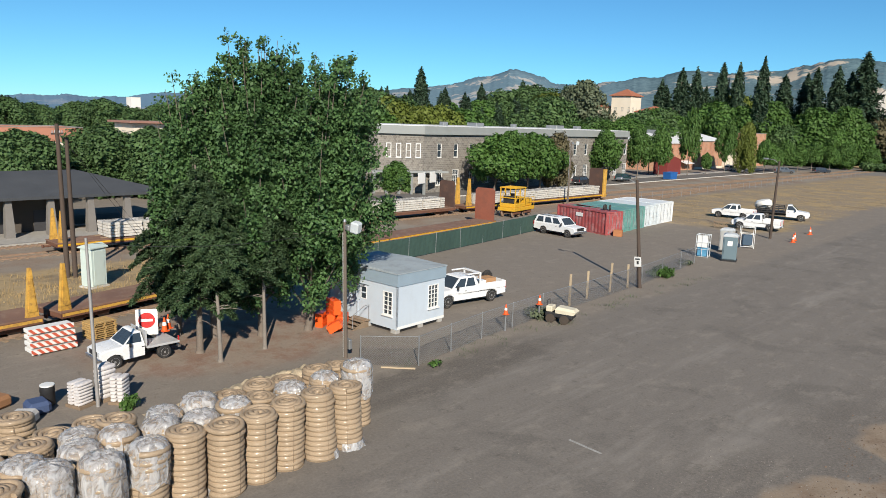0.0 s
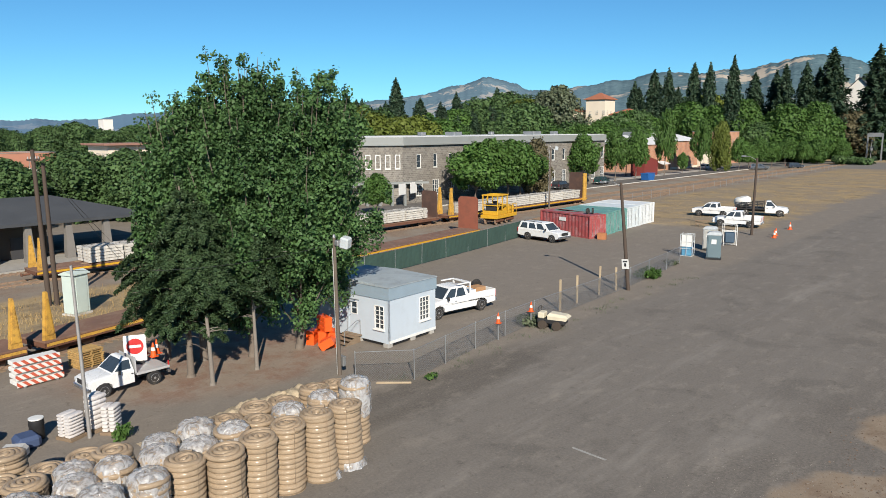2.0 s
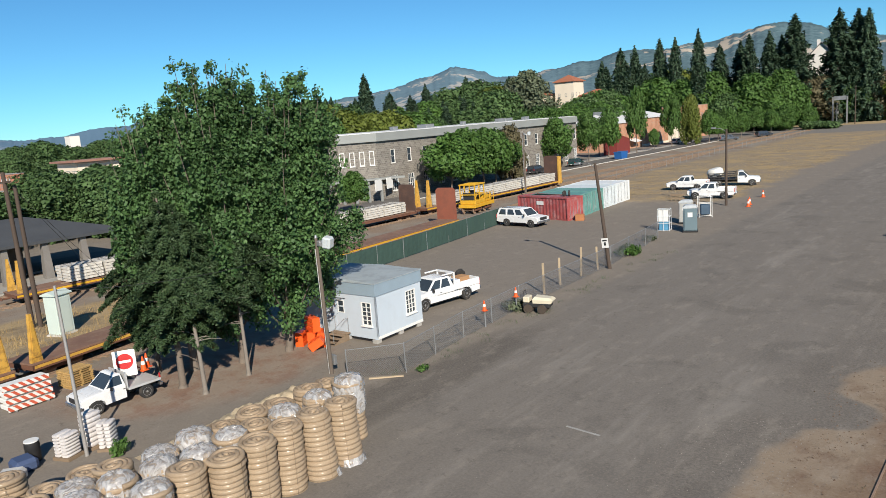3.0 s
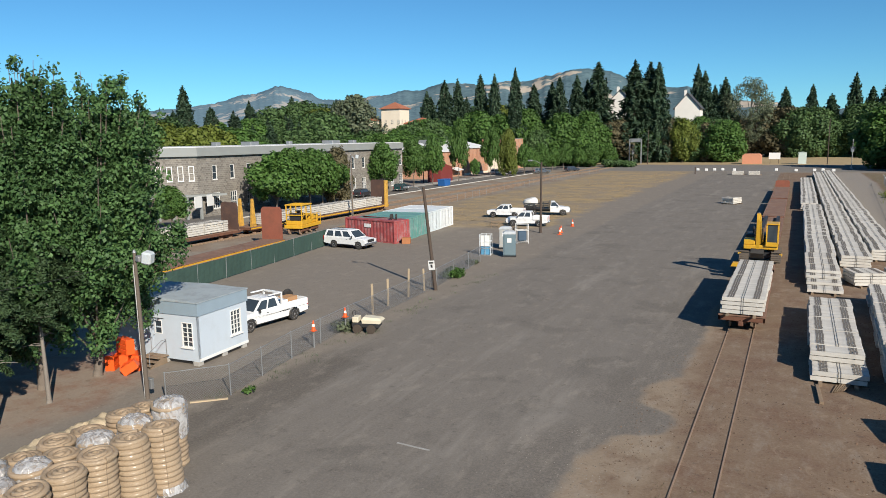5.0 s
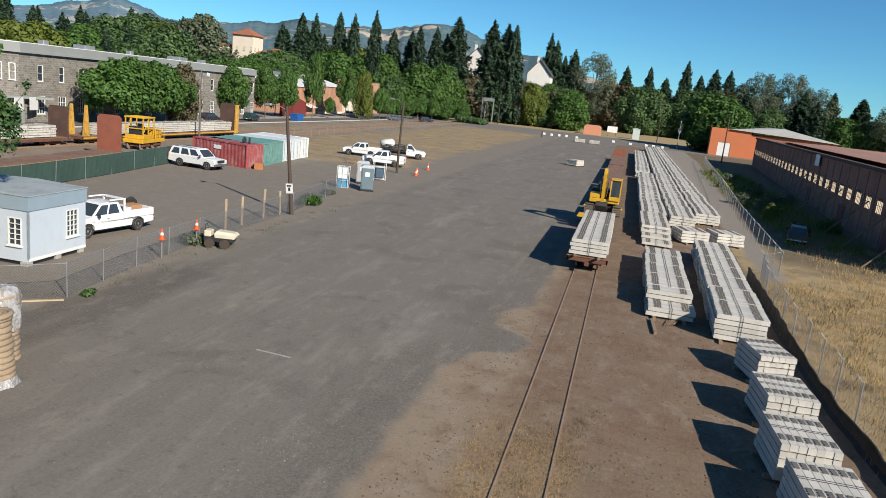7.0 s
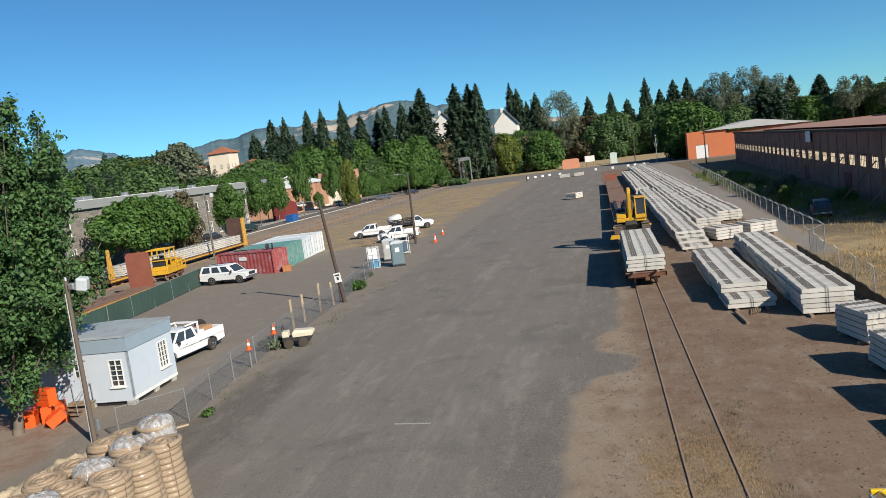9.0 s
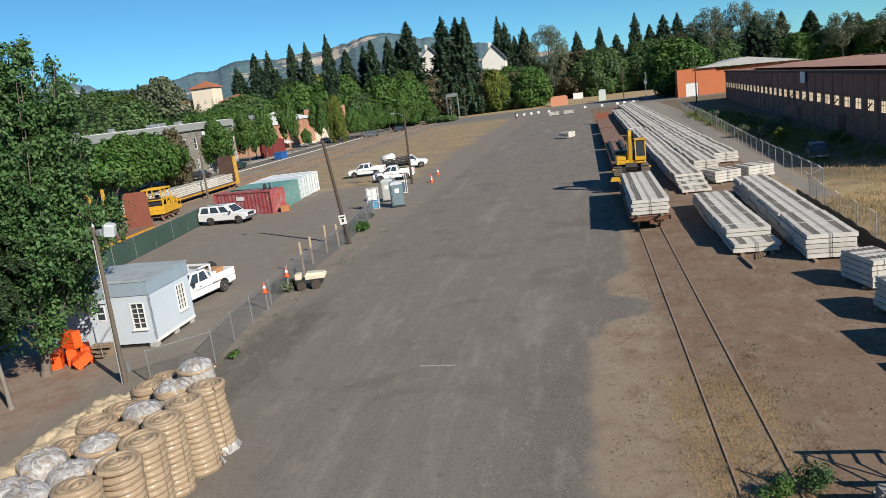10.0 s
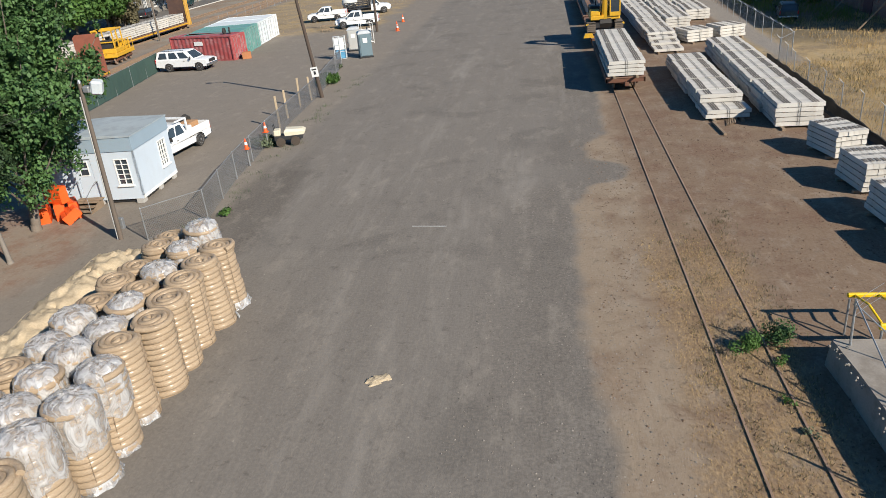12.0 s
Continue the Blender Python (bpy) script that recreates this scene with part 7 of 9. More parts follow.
wood_pole(pose(-25.1, 28.6, 0, 5, 5, 0), 7.6, 0.115, "grey wooden light pole with a floodlight by the office", "light_pole", plain("weathered_grey_pole", (0.27, 0.245, 0.22), 0.85, var=0.3, fine=14), lamp=True, box=True)
wood_pole(pose(-23.4, 57.3, 0, 0, -6.5, 0), 8.7, 0.17, "dark wooden street lamp pole with a white notice", "street_lamp", arm=(-1.3, 0.25), sign=True)
wood_pole(pose(-26.8, 95.2, 0, 0, 0.5, 0), 9.4, 0.17, "dark wooden street lamp pole by the parked trucks", "street_lamp", arm=(-1.3, 0.25))
wood_pole(pose(-61.2, 102.5, 0), 10.2, 0.15, "grey pole beside the tie cars", "light_pole", lamp=True)
wood_pole(pose(-53.6, 24.3, 0, 0, -2.5, 0), 11.6, 0.2, "tall dark twin utility pole by the signal cabinet", crossarm=True)
wood_pole(pose(-53.3, 24.75, 0, 0, -1.5, 0), 10.6, 0.19, "second tall dark pole of the pair")
wood_pole(pose(-26.9, 16.4, 0, 0, -3.0, 0), 7.4, 0.085, "slim grey pole beside bagged goods", "light_pole", plain("grey_metal_pole", (0.34, 0.33, 0.32), 0.6, 0.3), lamp=False)
wood_pole(pose(-57, 9, 0), 7.5, 0.12, "thin grey pole near the station tracks")
wood_pole(pose(28.5, 222, 0), 13, 0.2, "tall thin pole in front of the orange shed")
wood_pole(pose(-94, 190, 0), 9, 0.14, "street pole among the street trees")
wood_pole(pose(-56, 330, 0), 15, 0.2, "tall pole at the road crossing")
wood_pole(pose(14, 330, 0), 18, 0.22, "tall pole behind the crossing signals")


def cable(a, b, sag, label, r=0.012):
    """A thin wire that hangs between two points."""
    a, b = Vector(a), Vector(b)
    pts = [a.lerp(b, k / 14) - Vector((0, 0, sag * 4 * (k / 14) * (1 - k / 14))) for k in range(15)]
    rings = []
    d = (b - a).normalized()
    s_ = d.orthogonal().normalized()
    u_ = d.cross(s_)
    for p_ in pts:
        rings.append([p_ + r * (math.cos(c) * s_ + math.sin(c) * u_) for c in (0, 1.571, 3.142, 4.712)])
    tagged(part("overhead_cable", Geo().loft(rings), BLACK), label, "cable", "overhead cables")


cable((-25.1, 28.35, 7.1), (-27.2, 16.4, 7.2), 0.5, "thin black cable strung between two poles")
cable((-53.9, 24.3, 11.0), (-60.8, 34.0, 0.0), 0.15, "thin guy cable running down from a tall pole", 0.018)
cable((-53.6, 24.75, 10.2), (-60.3, 34.7, 0.0), 0.15, "second guy cable running down from a tall pole", 0.018)


# ---- signs, cabinets, crossing gear ----
def signal_cabinet(m, w, d, h, label):
    root = thing("signal_cabinet", m, label, "cabinet")
    mat_ = plain("pale_green_cabinet_paint", (0.55, 0.64, 0.60), 0.55, var=0.08)
    part("body", Geo().box(-w / 2, w / 2, -d / 2, d / 2, 0.12, h, 0.03), mat_, root)
    part("base", Geo().box(-w / 2 - 0.1, w / 2 + 0.1, -d / 2 - 0.1, d / 2 + 0.1, 0, 0.12), CONCRETE, root)
    part("roof", Geo().prism([(-w / 2 - 0.12, h), (w / 2 + 0.12, h), (w / 2 + 0.12, h + 0.08), (0, h + 0.3), (-w / 2 - 0.12, h + 0.08)], "y", -d / 2 - 0.12, d / 2 + 0.12), mat_, root)
    part("door", Geo().box(w / 2, w / 2 + 0.03, -d / 2 + 0.2, d / 2 - 0.2, 0.2, h - 0.2, 0.01), mat_, root)
    return root


signal_cabinet(pose(-49.4, 24.7, 0, 0, 0, 20), 1.1, 1.3, 2.9, "pale green signal cabinet beside the yard track")
signal_cabinet(pose(5, 336, 0), 3.0, 3.0, 4.6, "pale cabinet at the road crossing")


def crossing_mast(x, y, h, label):
    root = thing("crossing_signal", pose(x, y, 0), label, "crossing signal", "railway crossing signals")
    part("mast", Geo().cyl((0, 0, 0), (0, 0, h), 0.12, 0.1, 8), GALV, root)
    part("base", Geo().box(-0.4, 0.4, -0.4, 0.4, 0, 0.8, 0.05), GALV, root)
    for s in (-1, 1):
        part("signal_light", Geo().cyl((s * 0.6, -0.2, h - 2.4), (s * 0.6, -0.35, h - 2.4), 0.32, n=14), BLACK, root)
    part("relay_box", Geo().box(-0.5, 0.5, 0.12, 0.7, h - 3.9, h - 2.7, 0.04), GALV, root)
    part("bell", Geo().cyl((0, 0, h), (0, 0, h + 0.4), 0.3, 0.1, 10), GALV, root)
    part("light_arm", Geo().box(-0.8, 0.8, -0.1, 0.1, h - 2.5, h - 2.3), GALV, root)


crossing_mast(20, 288, 9.8, "grey crossing signal mast with lamps by the shed")
crossing_mast(-64.5, 340, 8, "grey crossing signal mast beside redwoods")
gt = thing("cantilever_signal", pose(-63, 338, 0), "grey double mast signal bridge at the crossing", "signal bridge")
for x in (-2.6, 2.6):
    part("mast", Geo().box(x - 0.25, x + 0.25, -0.25, 0.25, 0, 11), GALV, gt)
part("beam", Geo().box(-2.2, 2.2, -0.3, 0.3, 9.6, 11.2), GALV, gt)
bb = thing("yard_sign", pose(-5.5, 340, 0) @ Matrix.Diagonal((0.55, 1, 0.9, 1)), "plain white billboard on two posts", "sign")
part("board", Geo().box(-4, 4, -0.1, 0.1, 2.0, 5.0), WHITE_BOARD, bb)
for x in (-3, 3):
    part("post", Geo().box(x - 0.15, x + 0.15, -0.15, 0.15, 0, 2.0), POLE_WOOD, bb)
tagged(part("freight_box", Geo().prism([(-6, 0), (6, 0), (6, 4.6), (4.6, 5.6), (-4.6, 5.6), (-6, 4.6)], "y", -3, 3), plain("faded_orange_tank", (0.62, 0.27, 0.16), 0.7, var=0.15), at=pose(-14, 337, 0) @ Matrix.Diagonal((0.62, 1, 0.75, 1))), "faded orange tank body beyond the crossing", "tank")
# low white markers along the road edge
mk = part("road_marker", Geo().box(-0.5, 0.5, -0.25, 0.25, 0, 0.85, 0.12), WHITE_BOARD, at=pose(-28, 272, 0))
tagged(mk, "low white marker block at the road edge", "road marker", "white road markers")
for k, x in enumerate((-25, -22.5, -20, -16, -3, 3, 8.5, 11, 14)):
    copy_thing(mk, pose(x, 270 + (k * 37 % 5), 0))
tagged(part("gate_post", Geo().cyl((0, 0, 0), (0, 0, 2.1), 0.18, 0.17, 8), POLE_WOOD, at=pose(-26.2, 250, 0)), "short dark timber post at the yard edge", "post")

# ---- portable toilet and clutter beside the fence ----
def toilet(m, label, body):
    root = thing("portable_toilet", m, label, "toilet")
    part("body", Geo().box(-0.58, 0.58, -0.58, 0.58, 0.12, 2.12, 0.05), body, root)
    part("base", Geo().box(-0.64, 0.64, -0.66, 0.66, 0, 0.12, 0.02), BLACK, root)
    part("door", Geo().box(-0.46, 0.46, -0.62, -0.58, 0.2, 2.0, 0.015), body, root)
    part("roof", Geo().lathe([(0.84, 0), (0.84, 0.08), (0.62, 0.24), (0.2, 0.3)], 4), plain("pale_grey_plastic", (0.50, 0.53, 0.55), 0.5), root, "pale grey domed roof", at=pose(0, 0, 2.1, 0, 0, 45))
    part("vent_pipe", Geo().cyl((0.4, 0.45, 2.2), (0.4, 0.45, 2.55), 0.05, n=8), BLACK, root)
    part("notice", Geo().box(-0.2, 0.2, -0.63, -0.622, 1.35, 1.75), WHITE_BOARD, root)
    part("side_notice", Geo().box(0.582, 0.59, -0.2, 0.2, 1.4, 1.75), WHITE_BOARD, root)
    return root


toilet(placed(-23.9, 76.0, 1.16, 20), "slate grey portable toilet standing on the yard", plain("slate_toilet_plastic", (0.14, 0.20, 0.23), 0.5, var=0.1))
toilet(placed(-26.3, 81.0, 1.08, 8), "pale grey portable toilet by the trucks", plain("pale_toilet_plastic", (0.46, 0.46, 0.44), 0.6, var=0.1))
gr = thing("caged_tank", pose(-26.6, 75.9, 0, 0, 0, 12), "pale steel cage with a blue tank", "cage")
g = Geo()
for x in (-0.6, 0.0, 0.6):
    for y in (-0.5, 0.5):
        g.cyl((x, y, 0), (x, y, 2.3), 0.03, n=6)
for z in (0.05, 0.8, 1.5, 2.25):
    for y in (-0.5, 0.5):
        g.cyl((-0.6, y, z), (0.6, y, z), 0.025, n=6)
    for x in (-0.6, 0.6):
        g.cyl((x, -0.5, z), (x, 0.5, z), 0.025, n=6)
part("cage", g, plain("white_cage_paint", (0.62, 0.66, 0.68), 0.5), gr)
part("blue_tank", Geo().box(-0.5, 0.5, -0.42, 0.42, 0.04, 0.95, 0.08), plain("blue_tank_plastic", (0.10, 0.30, 0.48), 0.45), gr, "blue plastic tank")
part("white_panel", Geo().box(-0.5, 0.5, -0.46, -0.42, 1.0, 2.2, 0.01), WHITE_TRIM, gr)
gr2 = thing("wash_station", pose(-25.9, 85.5, 0, 0, 0, 30), "pale hand-wash station with metal frame", "wash station")
part("tank", Geo().box(-0.5, 0.5, -0.35, 0.35, 0.3, 1.5, 0.08), plain("dark_blue_tank", (0.05, 0.09, 0.14), 0.5), gr2)
g = Geo()
for x in (-0.7, 0.7):
    for y in (-0.45, 0.45):
        g.cyl((x, y, 0), (x, y, 2.4), 0.035, n=6)
for z in (0.2, 1.6, 2.35):
    g.cyl((-0.7, -0.45, z), (0.7, -0.45, z), 0.03, n=6)
    g.cyl((-0.7, 0.45, z), (0.7, 0.45, z), 0.03, n=6)
part("frame", g, WHITE_TRIM, gr2)
g = Geo()
for k in range(4):
    g.cyl((k * 0.5, 0, 0), (k * 0.5, 0.1, 0.9), 0.04, n=6)
g.box(-0.1, 1.7, -0.06, 0.02, 0.72, 0.9)
g.box(-0.1, 1.7, -0.05, 0.01, 0.3, 0.45)
tagged(part("timber_trestle", g, TIMBER, at=pose(-35.2, 98.5, 0, 0, 0, 15)), "rough brown timber trestle by the trucks", "trestle")

CONE_WHITE = plain("white_reflective_band", (0.8, 0.8, 0.78), 0.4, var=0.05)


def cone(m, s=1.0):
    root = thing("traffic_cone", m, "orange traffic cone with a white band", "traffic cone", "traffic cones")
    part("base", Geo().box(-0.19, 0.19, -0.19, 0.19, 0, 0.04, 0.01), ORANGE_PLASTIC, root)
    part("cone", Geo().lathe([(0.15, 0.04), (0.105, 0.32), (0.075, 0.5), (0.03, 0.72)], 12), ORANGE_PLASTIC, root, smooth=40)
    part("band", Geo().lathe([(0.112, 0.31), (0.083, 0.48)], 12), CONE_WHITE, root, smooth=40)
    return root


c0 = cone(placed(-23.9, 94.4, 1.35))
for x, y in ((-22.75, 39.3), (-22.9, 43.0)):
    tagged(part("marker_post", Geo().cyl((0, 0, -0.05), (0, 0, 1.05), 0.05, n=8), GALV, at=pose(x, y, 0)), "short steel post under a traffic cone", "post", "marker posts")
for x, y, z, s in ((-24.3, 96.2, 0, 1.25), (-24.8, 103.4, 0, 1.25), (-22.75, 39.3, 1.05, 0.85), (-22.9, 43.0, 1.05, 0.85), (-33.4, 22.0, 1.0, 1.0), (-33.0, 22.5, 1.0, 1.0), (-32.6, 22.1, 1.0, 1.0)):
    copy_thing(c0, pose(x, y, z) @ Matrix.Diagonal((s / 1.25, s / 1.25, s / 1.25, 1)))


def roller(m):
    # small four-wheeled trench roller
    root = thing("trench_roller", m, "small cream and black trench roller by the fence", "roller")
    cream = plain("cream_machine_paint", (0.66, 0.60, 0.46), 0.5, var=0.1)
    part("hood", Geo().loft([[(-0.46, -0.2, 0.72), (0.46, -0.2, 0.72), (0.46, 1.15, 0.72), (-0.46, 1.15, 0.72)], [(-0.48, -0.25, 1.0), (0.48, -0.25, 1.0), (0.46, 1.3, 0.95), (-0.46, 1.3, 0.95)], [(-0.38, -0.1, 1.2), (0.38, -0.1, 1.2), (0.34, 1.1, 1.12), (-0.34, 1.1, 1.12)]]), cream, root, "cream engine hood", smooth=25)
    part("chassis", Geo().box(-0.5, 0.5, -1.0, 1.05, 0.42, 0.74, 0.05), BLACK, root)
    part("control_panel", Geo().box(-0.4, 0.4, -1.0, -0.5, 0.74, 1.18, 0.06), cream, root)
    part("handle", Geo().tube([(-0.3, -0.9, 1.1), (-0.3, -0.95, 1.55), (0.3, -0.95, 1.55), (0.3, -0.9, 1.1)], 0.025, 6), BLACK, root)
    drum = plain("dusty_steel_drum", (0.085, 0.066, 0.052), 0.85, 0.3)
    for y in (-0.55, 0.5):
        for s in (-1, 1):
            g = Geo()
            g.cyl((s * 0.16, y, 0.33), (s * 0.64, y, 0.33), 0.33, n=18)
            g.cyl((s * 0.64, y, 0.33), (s * 0.66, y, 0.33), 0.2, n=12)
            part("drum", g, drum, root, smooth=40)
    return root


roller(placed(-21.7, 43.7, 0.9, -75))

# ---- excavator standing on a rail car, facing the load ----
def excavator(m):
    root = thing("excavator", m, "yellow tracked excavator standing on a flat car", "excavator")
    # local -y is the front
    for s in (-1, 1):
        g = Geo()
        x0, x1 = s * 1.25 - 0.36, s * 1.25 + 0.36
        ring = [(-1.75, 0.25), (-1.55, 0.06), (1.55, 0.06), (1.75, 0.25), (1.82, 0.5), (1.7, 0.78), (1.45, 0.92), (-1.45, 0.92), (-1.7, 0.78), (-1.82, 0.5)]
        g.prism(ring, "x", x0, x1)
        tr = part("track", g, DARK_STEEL, root, "dark steel crawler track")
        shoe = Geo().box(x0 - 0.02, x1 + 0.02, -0.07, 0.07, 0, 0.045).mesh("track_shoe", plain("dusty_track_shoe", (0.16, 0.13, 0.105), 0.85, 0.2))
        for k in range(15):
            for z in (0.92, 0.018):
                part("track_shoe", None, None, tr, mesh=shoe, at=pose(0, -1.5 + 3.0 * k / 14, z))
        for k in range(4):
            for e in (-1, 1):
                part("track_shoe", None, None, tr, mesh=shoe, at=pose(0, e * 1.81, 0.25 + 0.17 * k, 90, 0, 0))
    part("undercarriage", Geo().box(-0.95, 0.95, -1.0, 1.0, 0.35, 0.95, 0.05), BLACK, root)
    part("turntable", Geo().cyl((0, 0, 0.95), (0, 0, 1.12), 0.75, n=20), BLACK, root, smooth=40)
    part("house", Geo().box(-1.35, 1.35, -1.35, 2.0, 1.12, 1.5, 0.06), YELLOW, root)
    part("engine_cover", Geo().box(-1.32, 1.32, 0.45, 1.95, 1.5, 2.2, 0.1), DARK_STEEL, root)
    part("counterweight", Geo().prism([(-1.35, 1.9), (1.35, 1.9), (1.25, 2.35), (0.8, 2.6), (-0.8, 2.6), (-1.25, 2.35)], "z", 1.15, 2.2), DARK_STEEL, root, "dark counterweight")
    part("side_box", Geo().box(-1.34, -0.45, -1.3, 0.35, 1.5, 1.95, 0.05), YELLOW, root)
    g = Geo()
    cx0, cx1, cy0, cy1, z0, z1 = 0.42, 1.38, -1.5, 0.3, 1.45, 3.3
    for x in (cx0 + 0.04, cx1 - 0.04):
        for y in (cy0 + 0.04, cy1 - 0.04):
            g.box(x - 0.05, x + 0.05, y - 0.05, y + 0.05, z0, z1)
    g.box(cx0, cx1, cy0, cy1, z0, z0 + 0.36)
    g.box(cx0 - 0.03, cx1 + 0.03, cy0 - 0.1, cy1 + 0.03, z1, z1 + 0.1, 0.03)
    cab = part("cab", g, YELLOW, root, "yellow cab with dark glazing")
    part("cab_glass", Geo().box(cx0 + 0.02, cx1 - 0.02, cy0 + 0.02, cy1 - 0.02, z0 + 0.36, z1), GLASS, cab)
    part("exhaust", Geo().cyl((-0.7, 1.2, 2.2), (-0.7, 1.2, 2.85), 0.07, n=8), BLACK, root)
    # boom rises forwards, stick folds down, bucket by the load
    def beam(name, pts, w, parent, mat_=YELLOW):
        g = Geo()
        g.prism(pts, "x", -w / 2, w / 2)
        return part(name, g, mat_, parent)
    boom = beam("boom", [(-0.6, 1.45), (-0.9, 1.75), (-2.2, 3.9), (-3.6, 4.35), (-4.1, 4.2), (-3.9, 3.95), (-2.7, 3.5), (-1.3, 1.5), (-1.0, 1.25)], 0.32, root)
    boom.matrix_basis = pose(-0.12, 0.2, 0)
    stick = beam("stick", [(-3.7, 4.5), (-4.2, 4.45), (-4.3, 4.0), (-3.8, 1.5), (-3.55, 1.5), (-3.6, 3.9)], 0.26, root)
    stick.matrix_basis = pose(-0.12, 0.2, 0)
    g = Geo()
    g.tube([(-0.12, -1.2, 2.6), (-0.12, -3.2, 4.5)], 0.06, 8)
    g.tube([(-0.12 - 0.3, -0.9, 1.5), (-0.12 - 0.3, -2.1, 3.1)], 0.06, 8)
    g.tube([(-0.12 + 0.3, -0.9, 1.5), (-0.12 + 0.3, -2.1, 3.1)], 0.06, 8)
    part("hydraulic_ram", g, CHROME, root, smooth=40)
    part("grapple", Geo().prism([(-3.35, 1.5), (-3.9, 1.5), (-4.1, 1.2), (-3.8, 0.75), (-3.2, 0.7), (-3.0, 1.1)], "x", -0.62, 0.38), DARK_STEEL, root, "dark grapple head")
    for s in (-1, 1):
        part("step_guard", Geo().box(s * 1.62 - 0.12, s * 1.62 + 0.12, -1.7, -1.2, 0.7, 0.85), YELLOW, root)
    return root


excavator(placed(0.85, 75.6, 1.05, 0, z=1.12))
tagged(part("tie_clamp", Geo().prism([(-0.5, 0), (0.5, 0), (0.35, 0.35), (-0.35, 0.35)], "y", -0.3, 0.3), YELLOW, at=pose(-0.85, 71.6, 1.124)), "yellow lifting clamp on the rail car deck", "lifting clamp")


# ---- yellow track machine behind the green fence ----
def track_machine(m):
    root = thing("track_machine", m, "yellow railway track machine with an open cab", "track machine")
    part("frame", Geo().box(-1.2, 1.2, -3.0, 3.4, 0.75, 1.15, 0.04), YELLOW, root)
    part("engine_hood", Geo().box(-0.9, 0.9, 0.6, 3.2, 1.15, 2.0, 0.08), YELLOW, root)
    part("cab_base", Geo().box(-1.1, 1.1, -2.6, 0.5, 1.15, 1.6, 0.05), YELLOW, root)
    g = Geo()
    for x in (-1.05, 1.05):
        for y in (-2.55, -1.1, 0.45):
            g.box(x - 0.06, x + 0.06, y - 0.06, y + 0.06, 1.6, 3.3)
        g.box(x - 0.05, x + 0.05, -2.5, 0.4, 2.2, 2.3)
        g.cyl((x, -2.5, 1.7), (x, -1.15, 3.25), 0.035, n=6)
    for y in (-2.55, 0.45):
        g.box(-1.0, 1.0, y - 0.05, y + 0.05, 2.2, 2.3)
    for x in (-1.1, 1.1):
        g.box(x - 0.08, x + 0.08, -2.7, 0.6, 3.3, 3.45, 0.03)
    for y in (-2.6, -1.1, 0.5):
        g.box(-1.02, 1.02, y - 0.08, y + 0.08, 3.31, 3.44, 0.03)
    part("cab_frame", g, YELLOW, root)
    part("operator_seat", Geo().box(-0.3, 0.3, -1.6, -1.0, 1.6, 2.0, 0.06), BLACK, root)
    part("seat_back", Geo().box(-0.3, 0.3, -1.08, -0.95, 2.0, 2.7, 0.04), BLACK, root)
    part("control_console", Geo().box(-0.75, 0.75, -2.35, -2.0, 1.6, 2.45, 0.05), BLACK, root)
    part("hydraulic_tank", Geo().cyl((-0.7, -0.25, 1.95), (0.7, -0.25, 1.95), 0.33, n=14), BLACK, root, smooth=40)
    part("headlight", Geo().cyl((1.0, -0.3, 2.9), (1.12, -0.3, 2.9), 0.16, n=12), LAMP_CLEAR, root)
    g = Geo()
    for y in (0.7, 2.0, 3.3):
        g.cyl((1.15, y, 1.15), (1.15, y, 2.2), 0.035, n=6)
    g.cyl((1.15, 0.7, 2.2), (1.15, 3.3, 2.2), 0.035, n=6)
    g.cyl((1.15, 0.7, 1.7), (1.15, 3.3, 1.7), 0.03, n=6)
    part("handrail", g, YELLOW, root)
    bogie(root, -1.5)
    bogie(root, 1.8)
    return root


track_machine(pose(-57.6, 84.4, 0, 0, 0, 9) @ Matrix.Diagonal((1.1, 0.9, 1.2, 1)))


# ---- goods and signs under the trees ----
def striped_barricades(m):
    mat_ = Nodes("white_orange_stripes")
    sep = mat_.t.nodes.new("ShaderNodeSeparateXYZ")
    mat_.link(mat_.co, sep.inputs[0])
    s = mat_.math("FRACT", mat_.math("MULTIPLY", mat_.math("ADD", sep.outputs[1], sep.outputs[2]), 2.6))
    stripe = mat_.done(mat_.mix(mat_.ramp(s, 0.48, 0.52), (0.76, 0.75, 0.72), (0.55, 0.10, 0.05)), 0.6)
    root = thing("barricade_stack", m, "stack of white barricades with red stripes", "barricades")
    for k in range(4):
        z = 0.08 + 0.34 * k
        part("board", Geo().box(0.42 - 0.1 * k, 0.47 - 0.1 * k, -1.15, 1.15, z, z + 0.26), stripe, root)
        part("board", Geo().box(-0.6, 0.38 - 0.1 * k, -1.1, 1.12, z + 0.02, z + 0.24, 0.02), WHITE_TRIM, root)
    for y in (-0.8, 0.8):
        part("leg", Geo().box(-0.5, 0.5, y - 0.05, y + 0.05, 0, 0.08), GALV, root)


